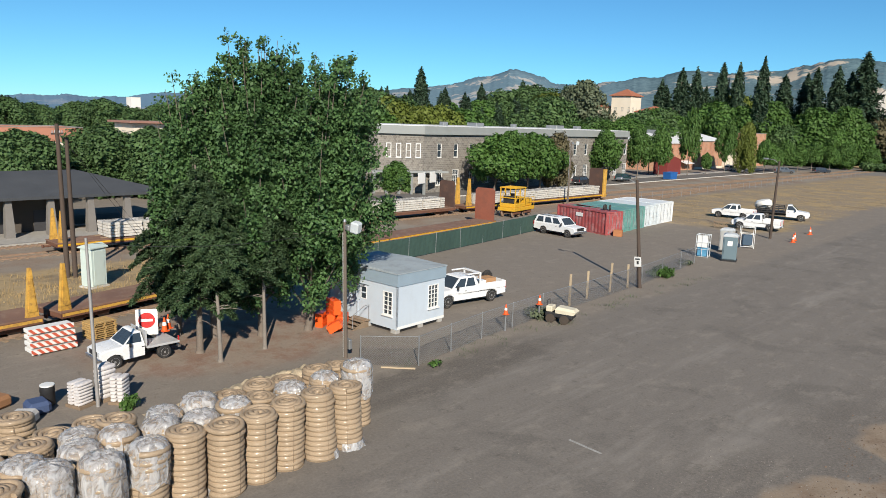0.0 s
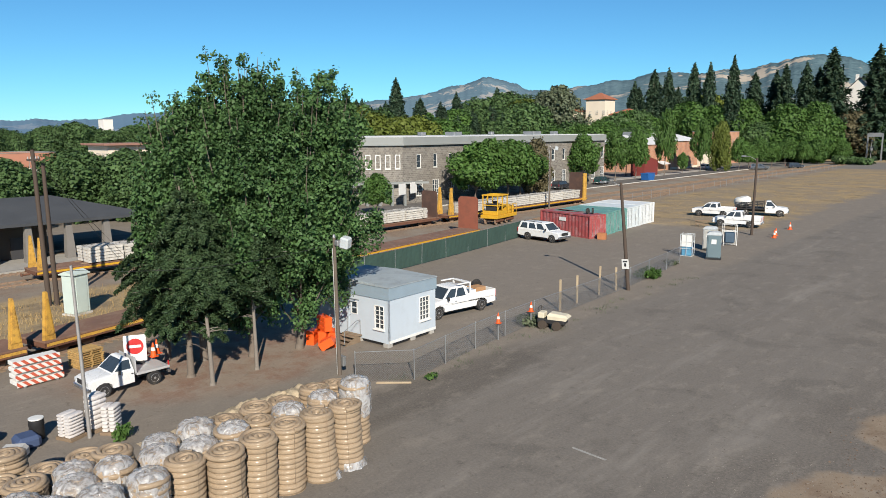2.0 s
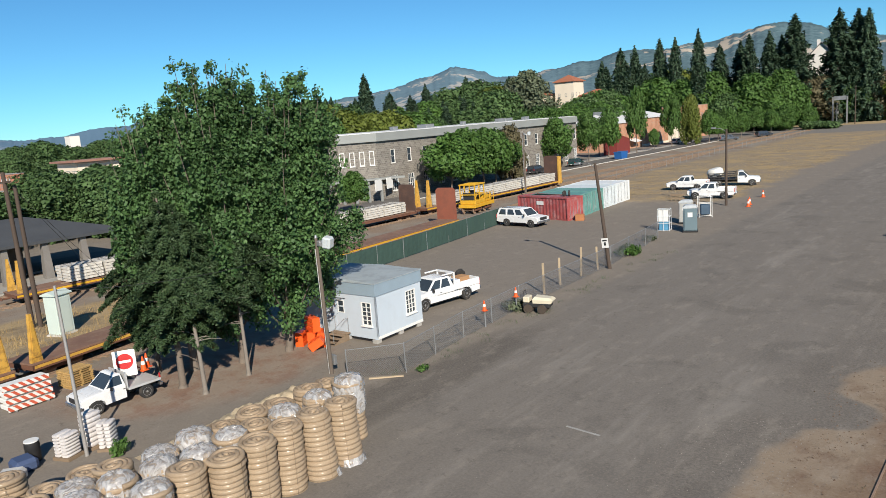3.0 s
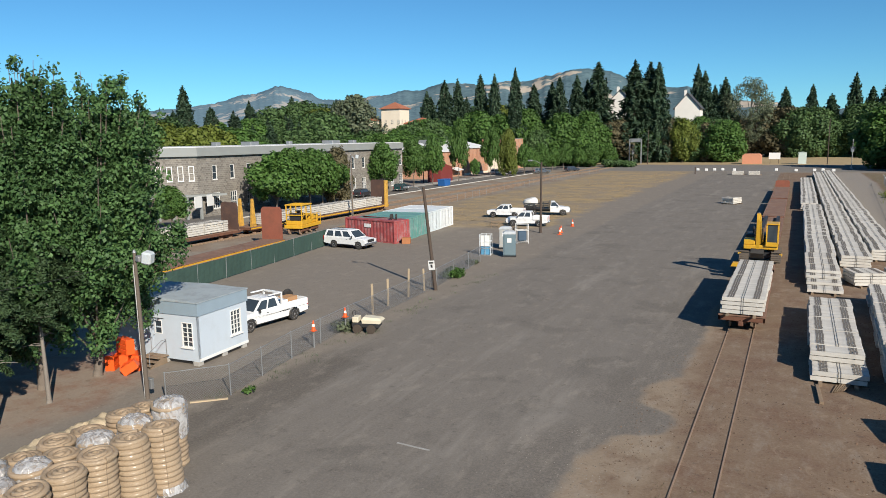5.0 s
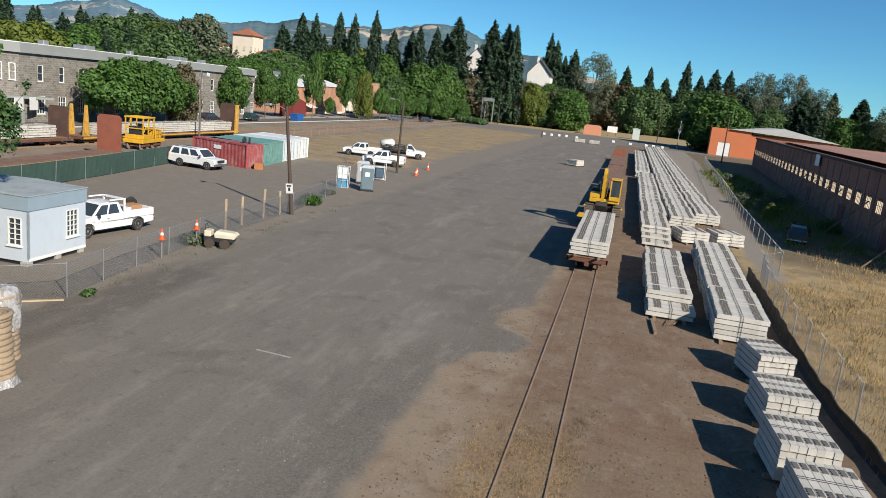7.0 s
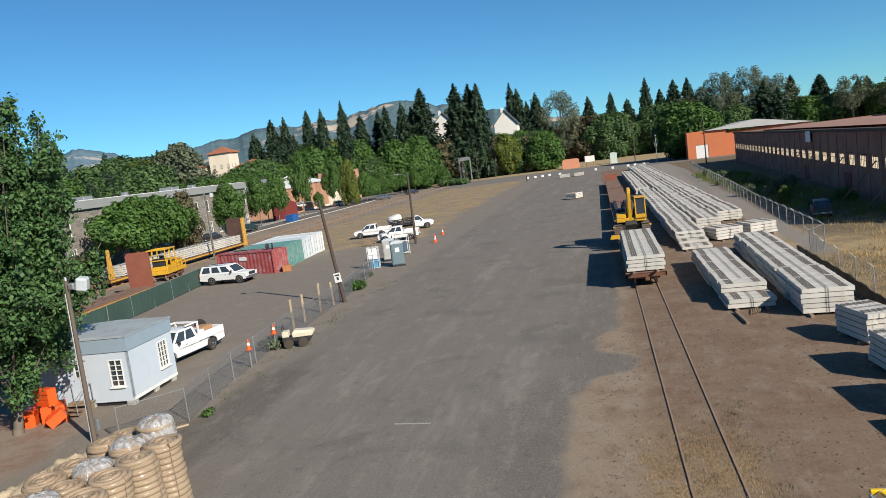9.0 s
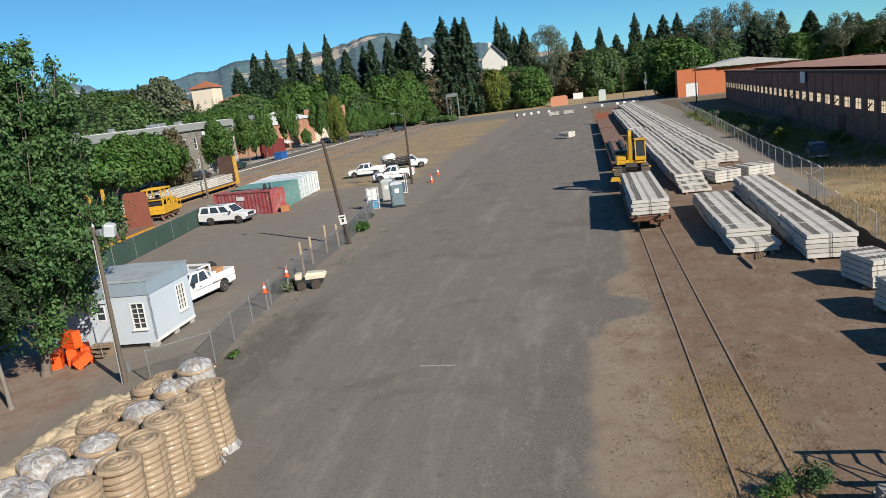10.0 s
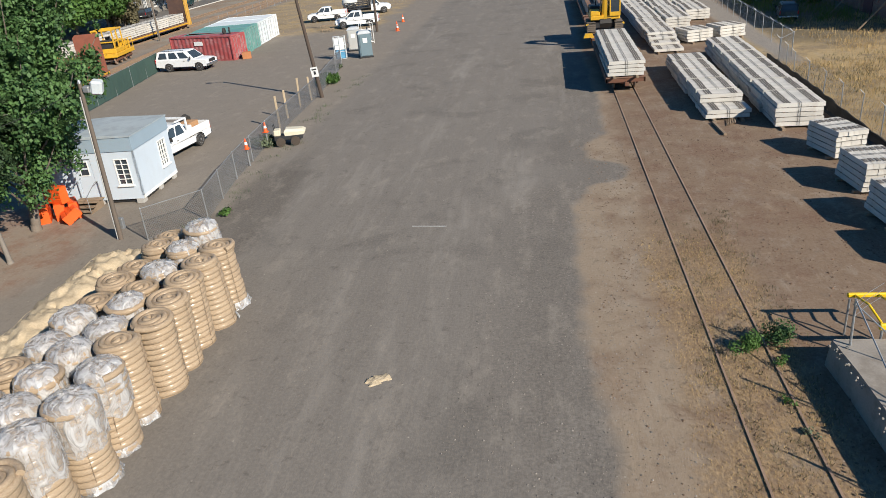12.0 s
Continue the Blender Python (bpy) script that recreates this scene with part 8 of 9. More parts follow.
striped_barricades(pose(-36.1, 17.5, 0, 0, 0, 4))
pal = thing("timber_pallets", pose(-37.0, 20.3, 0, 0, 0, 8), "stack of yellow-brown timber pallets", "pallets")
for k in range(8):
    if k == 0:
        wood_ = plain("yellow_pallet_wood", (0.45, 0.29, 0.11), 0.85, var=0.25, rand=0.15)
        slat_me = Geo().box(-0.07, 0.07, -0.7, 0.7, 0, 0.03).mesh("slat", wood_)
        runner_me = Geo().box(-0.62, 0.62, -0.05, 0.05, 0, 0.09).mesh("runner", wood_)
    one = new("pallet")
    one.parent, one.matrix_basis = pal, pose(0.03 * (k % 3), 0.02 * (k % 2), 0.0 + k * 0.122, 0, 0, 2 * (k % 3))
    for i in range(6):
        part("slat", None, None, one, mesh=slat_me, at=pose(-0.53 + 0.22 * i, 0, 0.09))
    for y in (-0.6, 0.0, 0.6):
        part("runner", None, None, one, mesh=runner_me, at=pose(0, y, 0))


def wrapped_goods(m, label, s=(0.55, 0.5, 1.1)):
    root = thing("wrapped_pallet", m, label, "wrapped goods", "wrapped pallets")
    part("pallet", Geo().box(-s[0] - 0.05, s[0] + 0.05, -s[1] - 0.05, s[1] + 0.05, 0, 0.13), TIMBER, root)
    k = 7
    sack_mat = plain("white_sack", (0.66, 0.63, 0.62), 0.55, var=0.22, scale=4, dirt=(0.36, 0.33, 0.36), amount=0.5)
    for j in range(k):
        for i in (-1, 1):
            x0, x1, z0, z1 = min(0, i * s[0]) + 0.01, max(0, i * s[0]) - 0.01, 0.13 + j * s[2] / k, 0.13 + (j + 1) * s[2] / k - 0.012
            rings = []
            for q, f in ((0, 0.8), (0.1, 0.97), (0.5, 1.0), (0.9, 0.97), (1, 0.8)):
                y, zc, hz_ = -s[1] + 2 * s[1] * q, (z0 + z1) / 2, (z1 - z0) / 2
                rings.append([((x0 + x1) / 2 + (x1 - x0) / 2 * f * math.copysign(abs(math.cos(c)) ** 0.4, math.cos(c)), y, zc + hz_ * f * math.copysign(abs(math.sin(c)) ** 0.55, math.sin(c))) for c in [math.pi * m_ / 6 for m_ in range(12)]])
            part("sack", Geo().loft(rings), sack_mat, root, smooth=60)
    return root


wrapped_goods(pose(-27.5, 15.9, 0, 0, 0, 20), "white wrapped sacks stacked on a pallet", (0.40, 0.36, 1.0))
wrapped_goods(pose(-27.6, 17.0, 0, 0, 0, 15), "tall white wrapped sacks beside the slim pole", (0.34, 0.34, 1.5))
wrapped_goods(pose(-26.75, 17.3, 0, 0, 0, 40), "grey-white wrapped goods beside the slim pole", (0.32, 0.32, 1.15))
dr = thing("drum", pose(-28.5, 14.9, 0), "black drum with a pale lid", "drum")
part("barrel", Geo().lathe([(0.28, 0), (0.3, 0.05), (0.29, 0.3), (0.31, 0.33), (0.29, 0.6), (0.31, 0.63), (0.29, 0.88)], 16), BLACK, dr, smooth=40)
part("lid", Geo().lathe([(0.3, 0.88), (0.3, 0.93), (0.05, 0.94)], 16), WHITE_TRIM, dr, smooth=40)
for k, (x, y, col, lab) in enumerate(((-27.9, 14.3, (0.05, 0.08, 0.17), "dark blue tarpaulin bundle"), (-29.6, 13.2, (0.30, 0.15, 0.07), "brown crate beside the drum"), (-27.0, 13.5, (0.55, 0.54, 0.52), "folded pale sheet bundle"))):
    g = Geo()
    g.box(-0.5, 0.5, -0.45, 0.45, 0, 0.55, 0.14)
    tagged(part("covered_load", g, plain("bundle_cloth", col, 0.75, var=0.25), at=pose(x, y, 0, 0, 0, 25 * k)), lab, "bundle")
# stop paddle and stacked gear on the service truck bed
sp = thing("stop_sign", pose(-32.5, 21.1, 0.865, 0, 0, 60), "round red and white sign leaning on a truck bed", "sign")
part("backing", Geo().box(-0.55, 0.55, -0.02, 0.02, 0.15, 1.55, 0.03), WHITE_BOARD, sp)
part("disc", Geo().cyl((0, -0.022, 0.95), (0, -0.03, 0.95), 0.42, n=20), plain("red_sign_paint", (0.55, 0.03, 0.03), 0.5), sp)
part("bar", Geo().box(-0.3, 0.3, -0.034, -0.031, 0.88, 1.02), WHITE_BOARD, sp)
part("foot", Geo().box(-0.4, 0.4, -0.1, 0.1, 0.0, 0.15), BLACK, sp)

# ---- loading dock with fence and yellow gate at the end of the siding ----
dock_mat = plain("dock_concrete", (0.30, 0.27, 0.235), 0.92, var=0.25, scale=0.7, dirt=(0.16, 0.13, 0.1), amount=0.5)
dk = thing("loading_dock", pose(0, -1.2, 0), "raised gravel loading dock with a rough edge", "loading dock", kind="structure")
g = Geo()
edge = []
for k in range(19):
    y = 19.2 - 1.6 * k
    edge.append((2.95 + 0.035 * (19.2 - y) + 0.13 * noise.noise(Vector((y * 0.7, 1, 0))), y))
top = [(x, y, 0.85 + 0.05 * noise.noise(Vector((x, y, 3)))) for x, y in edge]
low = [(x - 0.1, y, -0.02) for x, y in edge]
right = [(11.5, y, 0.86) for x, y in edge]
n = len(edge)
g.add(low + top + right, [(i, n + i, n + i + 1, i + 1) for i in range(n - 1)] + [(n + i, 2 * n + i, 2 * n + i + 1, n + i + 1) for i in range(n - 1)] + [(0, n, 2 * n)[::-1]])
g.add([(11.5, 19.2, 0.86), (11.5, 19.2, 0), (11.5, -9.6, 0.86), (11.5, -9.6, 0), (2.85, 19.2, 0), (2.95, 19.2, 0.85)], [(0, 2, 3, 1), (0, 1, 4, 5)])
part("dock_body", g, dock_mat, dk)
rng_ = np.random.default_rng(9)
stones = Geo()
for k in range(420):
    y = rng_.uniform(-6, 19.1)
    s = rng_.uniform(0.012, 0.036)
    stones.box(-s, s, -s, s, -s, s, s * 0.45, xf=pose(2.95 + 0.035 * (19.2 - y) + rng_.normal(0, 0.13), y, rng_.uniform(0.72, 0.9), rng_.uniform(0, 90), rng_.uniform(0, 90), rng_.uniform(0, 90)))
tagged(part("edge_rubble", stones, dock_mat, dk), kind="stuff")
df = thing("dock_fence", pose(0, -1.2, 0.85), "galvanised pipe fence with diagonal braces on the dock", "fence", kind="structure")
posts_ = [(3.3, 18.9), (3.6, 16.0), (3.9, 12.9), (4.1, 9.6)]
for k, (x, y) in enumerate(posts_):
    part("post", Geo().cyl((x, y, -0.02), (x - 0.05, y, 1.45), 0.035, n=8), GALV, df)
    if k + 1 < len(posts_):
        x2, y2 = posts_[k + 1]
        part("brace", Geo().tube([(x - 0.04, y, 1.3), (x + 0.75, y - 0.9, 0.62), (x + 1.3, y - 1.5, -0.01)], 0.02, 6), GALV, df)
        if k == 0:
            part("brace", Geo().cyl((x - 0.04, y, 1.4), (x2 - 0.1, y2, 0.0), 0.022, n=6), GALV, df)
for z in (0.9, 1.12, 1.34):
    part("wire", Geo().tube([(3.28, 18.9, z), (3.75, 19.45, z - 0.03), (4.4, 20.0, z)], 0.007, 4), GALV, df)
yg = thing("safety_gate", pose(3.9, 18.3, 0.0), "bright yellow tubular safety gate at the dock end", "safety gate")
bright = plain("bright_yellow_paint", (0.83, 0.52, 0.01), 0.4, var=0.08)
part("upper_beam", Geo().box(-0.1, 2.2, 1.2, 1.32, 1.32, 1.46, 0.03), bright, yg)
part("lower_beam", Geo().box(0.25, 2.2, -0.25, -0.13, 1.08, 1.28, 0.03), bright, yg)
for x in (0.1, 0.75, 1.4, 2.0):
    part("tube", Geo().tube([(x, 1.28, 1.4), (x + 0.1, 0.5, 1.5), (x + 0.3, -0.18, 1.15)], 0.035, 8), bright, yg)
for x, y in ((0.0, 1.28), (2.1, 1.28), (0.35, -0.18), (2.1, -0.18)):
    part("leg", Geo().cyl((x, y, -0.01), (x, y, 1.25), 0.035, n=8), GALV, yg)

# black plastic silt sheet along the security fence
g = Geo()
for k in range(49):
    y = 25 + 0.72 * k
    xo = 12.75 - 0.62 * min(1.0, (y - 25) / 9) + 0.35 * max(0.0, (y - 44) / 16) - 0.28 + 0.07 * noise.noise(Vector((y * 0.8, 0, 4)))
    h_ = 0.58 + 0.34 * max(0.0, min(1.0, (y - 38) / 10)) + 0.10 * noise.noise(Vector((y * 0.5, 2, 1))) + 0.05 * math.sin(k * 1.9)
    g.v += [(xo - 0.22, y, 0.012), (xo - 0.03, y, 0.10), (xo, y, h_ * 0.6), (xo - 0.05, y, h_), (xo + 0.02, y, h_), (xo + 0.05, y, h_ * 0.6), (xo + 0.05, y, 0.01)]
g.f = [(7 * k + j, 7 * k + 1 + j, 7 * k + 8 + j, 7 * k + 7 + j) for k in range(48) for j in range(6)]
g.m = [0] * len(g.f)
tagged(part("silt_sheet", g, plain("black_plastic_sheet", (0.012, 0.012, 0.013), 0.7, var=0.3)), "black plastic silt sheet along the fence foot", "plastic sheet")
# old dark vehicle parked in the weeds by the warehouse
dv = suv("parked_van", placed(20.2, 82.5, 0.9, -12), "dark old van parked in the weeds by the warehouse")
dark_paint = plain("dark_van_paint", (0.02, 0.022, 0.025), 0.35, var=0.1)
for o in dv.children:
    if o.name.startswith(("body", "cab")):
        o.data.materials[0] = dark_paint

# ---- far trees, street trees, bushes ----
FAR = "trees of the far woods"
rw = [conifer("redwood_tree", placed(0, 0), 30, 8.8, LEAF_REDWOOD, "tall dark redwood tree far off", 31 + k, 0.04, 0.62, 40, FAR, dens=10, droop=0.3, tip=0.03, taper=0.7) for k in range(4)]
oak = [broad_tree("oak_tree", placed(0, 0), 12, 6.5, LEAF_OAK, "dark green rounded oak tree", 41 + k, 0.1, 40, 0.3, 105, group=FAR, trunk_r=0.3) for k in range(3)]
lime = [broad_tree("street_tree", placed(0, 0), 9, 3.6, LEAF_LIME, "bright green clipped street tree", 51 + k, 0.34, 30, 0.24, 150, group="street trees", trunk_r=0.15) for k in range(3)]
yel = broad_tree("garden_tree", placed(0, 0), 12, 5.5, LEAF_YELLOW, "yellow-green leafy garden tree", 61, 0.15, 34, 0.32, 90, group=FAR, trunk_r=0.25)
euc = broad_tree("eucalyptus_tree", placed(0, 0), 26, 7.5, LEAF_DUSTY, "tall open eucalyptus with pale bark", 62, 0.46, 17, 0.3, 46, BARK_PALE, FAR, 0.5, 1.45)
dus = broad_tree("dusty_tree", placed(0, 0), 14, 5.2, LEAF_DUSTY, "tall grey-green dusty tree behind the roofs", 65, 0.1, 44, 0.3, 75, BARK_PALE, FAR, 0.3, 1.1)
brn = broad_tree("dry_tree", placed(0, 0), 11, 5.0, LEAF_BROWN, "brownish dry tree at the roadside", 63, 0.1, 26, 0.3, 120, group=FAR, trunk_r=0.25)
mix = broad_tree("garden_tree", placed(0, 0), 12, 5.5, LEAF_LIME, "mid green leafy garden tree far off", 64, 0.12, 36, 0.32, 95, group=FAR, trunk_r=0.25)
PROTO = {"r": (rw, 30), "o": (oak, 12), "l": (lime, 9), "y": ([yel], 12), "e": ([euc], 26), "b": ([brn], 11), "d": ([dus], 14), "m": ([mix], 12)}
used = set()
rng_t = random.Random(77)


def put_tree(kind, x, y, h, wide=1.0):
    obs, h0 = PROTO[kind]
    ob = obs[rng_t.randrange(len(obs))]
    s = h / h0
    m = placed(x, y, s * wide * rng_t.uniform(0.9, 1.1), rng_t.uniform(0, 360), s)
    if ob not in used:
        used.add(ob)
        ob.matrix_basis = m
        return ob
    return copy_thing(ob, m @ Matrix.Diagonal((1 / ob.scale[0], 1 / ob.scale[1], 1 / ob.scale[2], 1)))


def by_bearing(kind, b, rise, d, wide=1.0):
    """A tree whose top stands at a bearing (west of north) and rise in degrees, seen from the yard."""
    a = radians(b)
    put_tree(kind, 1 - d * math.sin(a), 4 + d * math.cos(a), 12.0 + d * math.tan(radians(rise + 0.65)), wide)


for b, e, d, w in ((45.2, 3.5, 300, 0.9), (26.9, 3.0, 285, 0.8), (25.5, 3.85, 280, 0.9), (24.5, 3.9, 285, 0.9), (22.7, 4.25, 290, 0.8), (21.6, 4.2, 285, 0.8), (20.0, 4.6, 285, 0.8), (16.6, 3.9, 300, 0.9), (15.3, 4.0, 300, 0.9), (13.7, 4.9, 305, 0.95), (17.2, 3.5, 310, 1.0), (14.5, 3.6, 315, 1.0), (11.0, 4.9, 305, 0.95), (9.9, 4.7, 310, 0.9), (9.3, 4.7, 305, 0.8), (6.6, 4.4, 345, 0.8), (6.1, 3.95, 330, 0.9), (4.7, 3.4, 340, 0.9), (0.7, 2.6, 350, 0.9), (-1.0, 2.7, 350, 0.8), (-2.2, 2.0, 350, 1.0), (-3.6, 3.35, 350, 0.7), (-5.6, 2.9, 350, 1.0), (-6.6, 2.9, 355, 1.0), (-4.6, 2.4, 350, 1.0), (-13.5, 2.0, 340, 1.1), (-15.3, 1.75, 340, 1.3), (-17.6, 1.1, 330, 1.2), (-19.9, 0.8, 330, 1.3), (18.6, 3.4, 310, 1.0), (26.6, 2.6, 300, 1.0), (5.4, 2.9, 350, 1.0)):
    by_bearing("r", b, e, d + (90 if b < 7 else 50 if b < 27 else 0), w * rng_t.uniform(0.85, 1.12))
for b, e, d in ((2.9, 3.4, 430), (-8.9, 3.0, 430), (-10.9, 3.1, 435), (-12.2, 2.3, 430), (-7.9, 2.2, 435)):
    by_bearing("e", b, e, d)
# wooded suburb behind the stone building
for k in range(150):
    b = 20 + 31 * (k * 0.618 % 1)
    d = 215 + 190 * ((k * 0.381) % 1)
    if d < 235 and b < 34:
        d += 60
    if b < 27:
        d = max(d, 312 + 40 * (k * 0.37 % 1))
    if 26.6 < b < 33.0:
        d, kind_low = 246 + 20 * (k * 0.37 % 1), True
    else:
        kind_low = False
    e = rng_t.uniform(-0.4, 1.3) + (0.6 if d > 300 else 0)
    kind = rng_t.choice("ooomrrry")
    if kind_low:
        e, kind = rng_t.uniform(-0.45, 0.15), rng_t.choice("oml")
    by_bearing(kind, b, e + (0.7 if kind == "r" else 0), d, rng_t.uniform(0.8, 1.2) if kind != "r" else 0.9)
for b, e, d, kd in ((38.6, 1.9, 330, "o"), (36.5, 2.3, 340, "o"), (32.4, 2.95, 300, "d"), (33.4, 2.5, 305, "d"), (37.4, 2.7, 380, "r"), (40.6, 2.4, 390, "r"), (43.4, 2.0, 380, "r"), (48.4, 1.9, 390, "r"), (34.2, 2.3, 380, "r"), (35.0, 1.6, 290, "o"), (46.5, 0.9, 170, "y"), (44.6, 0.6, 165, "y"), (43.0, 0.7, 172, "y"), (41.2, 0.5, 175, "m"), (47.8, 0.4, 165, "m")):
    by_bearing(kd, b, e, d)
for b, e, kd in ((25.6, 0.5, "m"), (26.4, 0.9, "o"), (27.1, 0.95, "m"), (27.9, 0.8, "o"), (28.7, 0.55, "m"), (29.4, 0.2, "l")):
    by_bearing(kd, b, e, 284, 0.9)
# middle screen of leafy trees before the redwoods
for k in range(34):
    b = 4.5 + 20 * (k / 34)
    d = 310 + 22 * ((k * 0.618) % 1) if b > 13.5 else 352 + 15 * ((k * 0.618) % 1)
    rise = rng_t.choice((-0.4, 0.1, 0.5, 0.9, 1.4)) + rng_t.uniform(-0.2, 0.2) if b > 13.5 else rng_t.uniform(0.1, 0.9)
    if 7 < b < 9 or 11.8 < b < 13.2:
        rise = 0.6
    by_bearing(rng_t.choice("momoyl") if b > 13.5 else rng_t.choice("omoybm"), b, rise, d, rng_t.uniform(0.8, 1.2))
for k in range(30):
    b = 4.5 - 12 * (k / 30)
    by_bearing(rng_t.choice("obbobe"), b, rng_t.uniform(0.0, 1.5), 425 + 25 * ((k * 0.618) % 1), 1.1)
for k in range(26):
    b = -8 - 24 * (k / 26)
    kd = rng_t.choice("roremrr")
    by_bearing(kd, b, rng_t.uniform(0.2, 1.0) + (0.9 if kd in "re" else -0.3), 400 + 35 * ((k * 0.618) % 1), 1.1 if kd != "r" else 1.3)
by_bearing("m", -6.0, 1.2, 295, 1.2)
by_bearing("m", -7.0, 0.7, 292, 1.2)
# street trees along the far pavement
for x, y, h, w, kd in ((-78.6, 105.0, 10.6, 1.1, "l"), (-79, 109.5, 11.4, 1.15, "l"), (-78.6, 114.5, 11.2, 1.15, "l"), (-79, 119, 10.6, 1.1, "l"), (-80, 126, 11.0, 0.7, "b"), (-84.5, 151.5, 11.8, 0.8, "l"), (-86.4, 170, 13.0, 0.66, "l"), (-88, 184, 13.0, 0.64, "l"), (-87.5, 200.4, 18.2, 0.46, "l"), (-86.3, 209.8, 6.2, 0.6, "l"), (-85.6, 221, 15.8, 0.5, "l"), (-83.2, 230.5, 15.2, 0.5, "y"), (-81, 240, 10.4, 0.85, "l"), (-80.6, 248, 8.2, 0.8, "l"), (-80, 254.5, 10.6, 0.7, "l"), (-77.6, 261, 8.6, 0.85, "l"), (-77.5, 275, 10.0, 0.8, "l"), (-75, 286, 8.4, 0.95, "l"), (-74, 300, 9.5, 1.0, "m"), (-70, 318, 8.5, 1.0, "m"), (-77.5, 80, 6.5, 1.0, "l")):
    put_tree(kd, x, y, h, w)
for b, e in ((64.6, -0.1), (65.3, -0.35), (67.2, -0.7), (67.7, -0.55), (68.3, -0.75), (69.0, -0.9), (72.6, -1.3), (73.4, -1.2), (70.6, -1.2)):
    by_bearing("r", b, e, 330, 1.0)
# leafy trees round the station
for x, y, h, w in ((-104, 36, 9.5, 1.2), (-108, 48, 10, 1.3), (-100, 54, 9.5, 1.2), (-112, 58, 10, 1.3), (-98, 64, 9.5, 1.1), (-118, 40, 9, 1.2), (-103, 72, 9, 1.2), (-106, 27, 7.5, 1.1), (-110, 82, 9, 1.1), (-92, 58, 8.5, 1.1)):
    put_tree(rng_t.choice("omo"), x, y, h, w)
for k in range(40):
    b = 56 + 26 * (k * 0.618 % 1)
    by_bearing(rng_t.choice("oor"), b, rng_t.uniform(-0.9, 0.3), 260 + 90 * (k * 0.381 % 1), 1.2)


# ---- bushes, weeds and dry grass ----
def bush(name, x, y, r, h, mat_, label, seed, leaf=0.07, per=900):
    rng = np.random.default_rng(seed)
    root = thing(name, pose(x, y, 0), label, "bush")
    cl = [(rng.normal(0, 0.35) * r, rng.normal(0, 0.35) * r, h * rng.uniform(0.25, 0.65), r * rng.uniform(0.4, 0.65), h * 0.35) for _ in range(7)]
    g = Geo()
    for c in cl:
        g.tube([(0, 0, 0), (c[0] * 0.5, c[1] * 0.5, c[2] * 0.6), (c[0], c[1], c[2])], 0.02, 5, r_end=0.006)
    part("stem_clump", g, BARK, root)
    P, N = clump_points(cl, per, rng, 0.2)
    P[:, 2] = np.maximum(P[:, 2], 0.03)
    part("foliage", None, None, root, mesh=leaves("foliage", P, N, leaf, mat_, rng, 0.8))
    return root


bush("shrub", 0.95, 18.7, 0.5, 0.75, LEAF_LIME, "small green shrub growing between the rails", 1, 0.035, 2600)
bush("shrub", 1.8, 19.0, 0.6, 0.95, LEAF_POPLAR, "bright green shrub growing over a rail", 2, 0.035, 2600)
bush("shrub", 1.3, 16.2, 0.2, 0.2, LEAF_LIME, "low green weed beside the rail", 3, 0.03, 2000)
bush("shrub", 1.5, 14.9, 0.22, 0.18, LEAF_DUSTY, "low pale weed beside the rail", 4, 0.03, 1400)
bush("shrub", 1.7, 18.0, 0.25, 0.3, LEAF_LIME, "little green weed at the rail foot", 8, 0.03, 2000)
bush("shrub", -24.3, 62.6, 1.3, 0.95, LEAF_LIME, "rounded bright green bush at the fence", 5, 0.11, 420)
bush("shrub", -23.2, 43.2, 1.1, 0.8, LEAF_DUSTY, "grey-green weeds growing through the fence", 6, 0.1, 380)
bush("shrub", -25.4, 70.0, 0.8, 0.6, LEAF_DUSTY, "small weeds by the fence end", 7, 0.1, 380)
bush("shrub", -20.9, 31.2, 0.4, 0.35, LEAF_LIME, "small green weed at a fence post", 9, 0.08, 500)
bush("shrub", -25.6, 17.4, 0.5, 0.8, LEAF_LIME, "green weeds by the slim pole", 10, 0.09, 500)
bush("shrub", 17.2, 38.5, 0.8, 1.1, LEAF_LIME, "green shrub in the dry grass", 12, 0.1, 420)
rng_w = random.Random(12)
for k in range(16):
    bush("weed_bush", rng_w.uniform(18.6, 26.0) + 0.02 * k, 88 + 5.2 * k + rng_w.uniform(-2, 2), rng_w.uniform(0.9, 1.7), rng_w.uniform(1.2, 2.6), rng_w.choice((LEAF_DUSTY, LEAF_YELLOW, LEAF_LIME)), "tall shaded weed bush along the warehouse wall", 60 + k, 0.15, 170)
bush("shrub", -66, 297, 4, 3.4, LEAF_OAK, "dark roadside bush at the crossing", 14, 0.4, 60)
bush("shrub", -60, 300, 5, 3.2, LEAF_OAK, "broad dark roadside bush", 15, 0.4, 60)


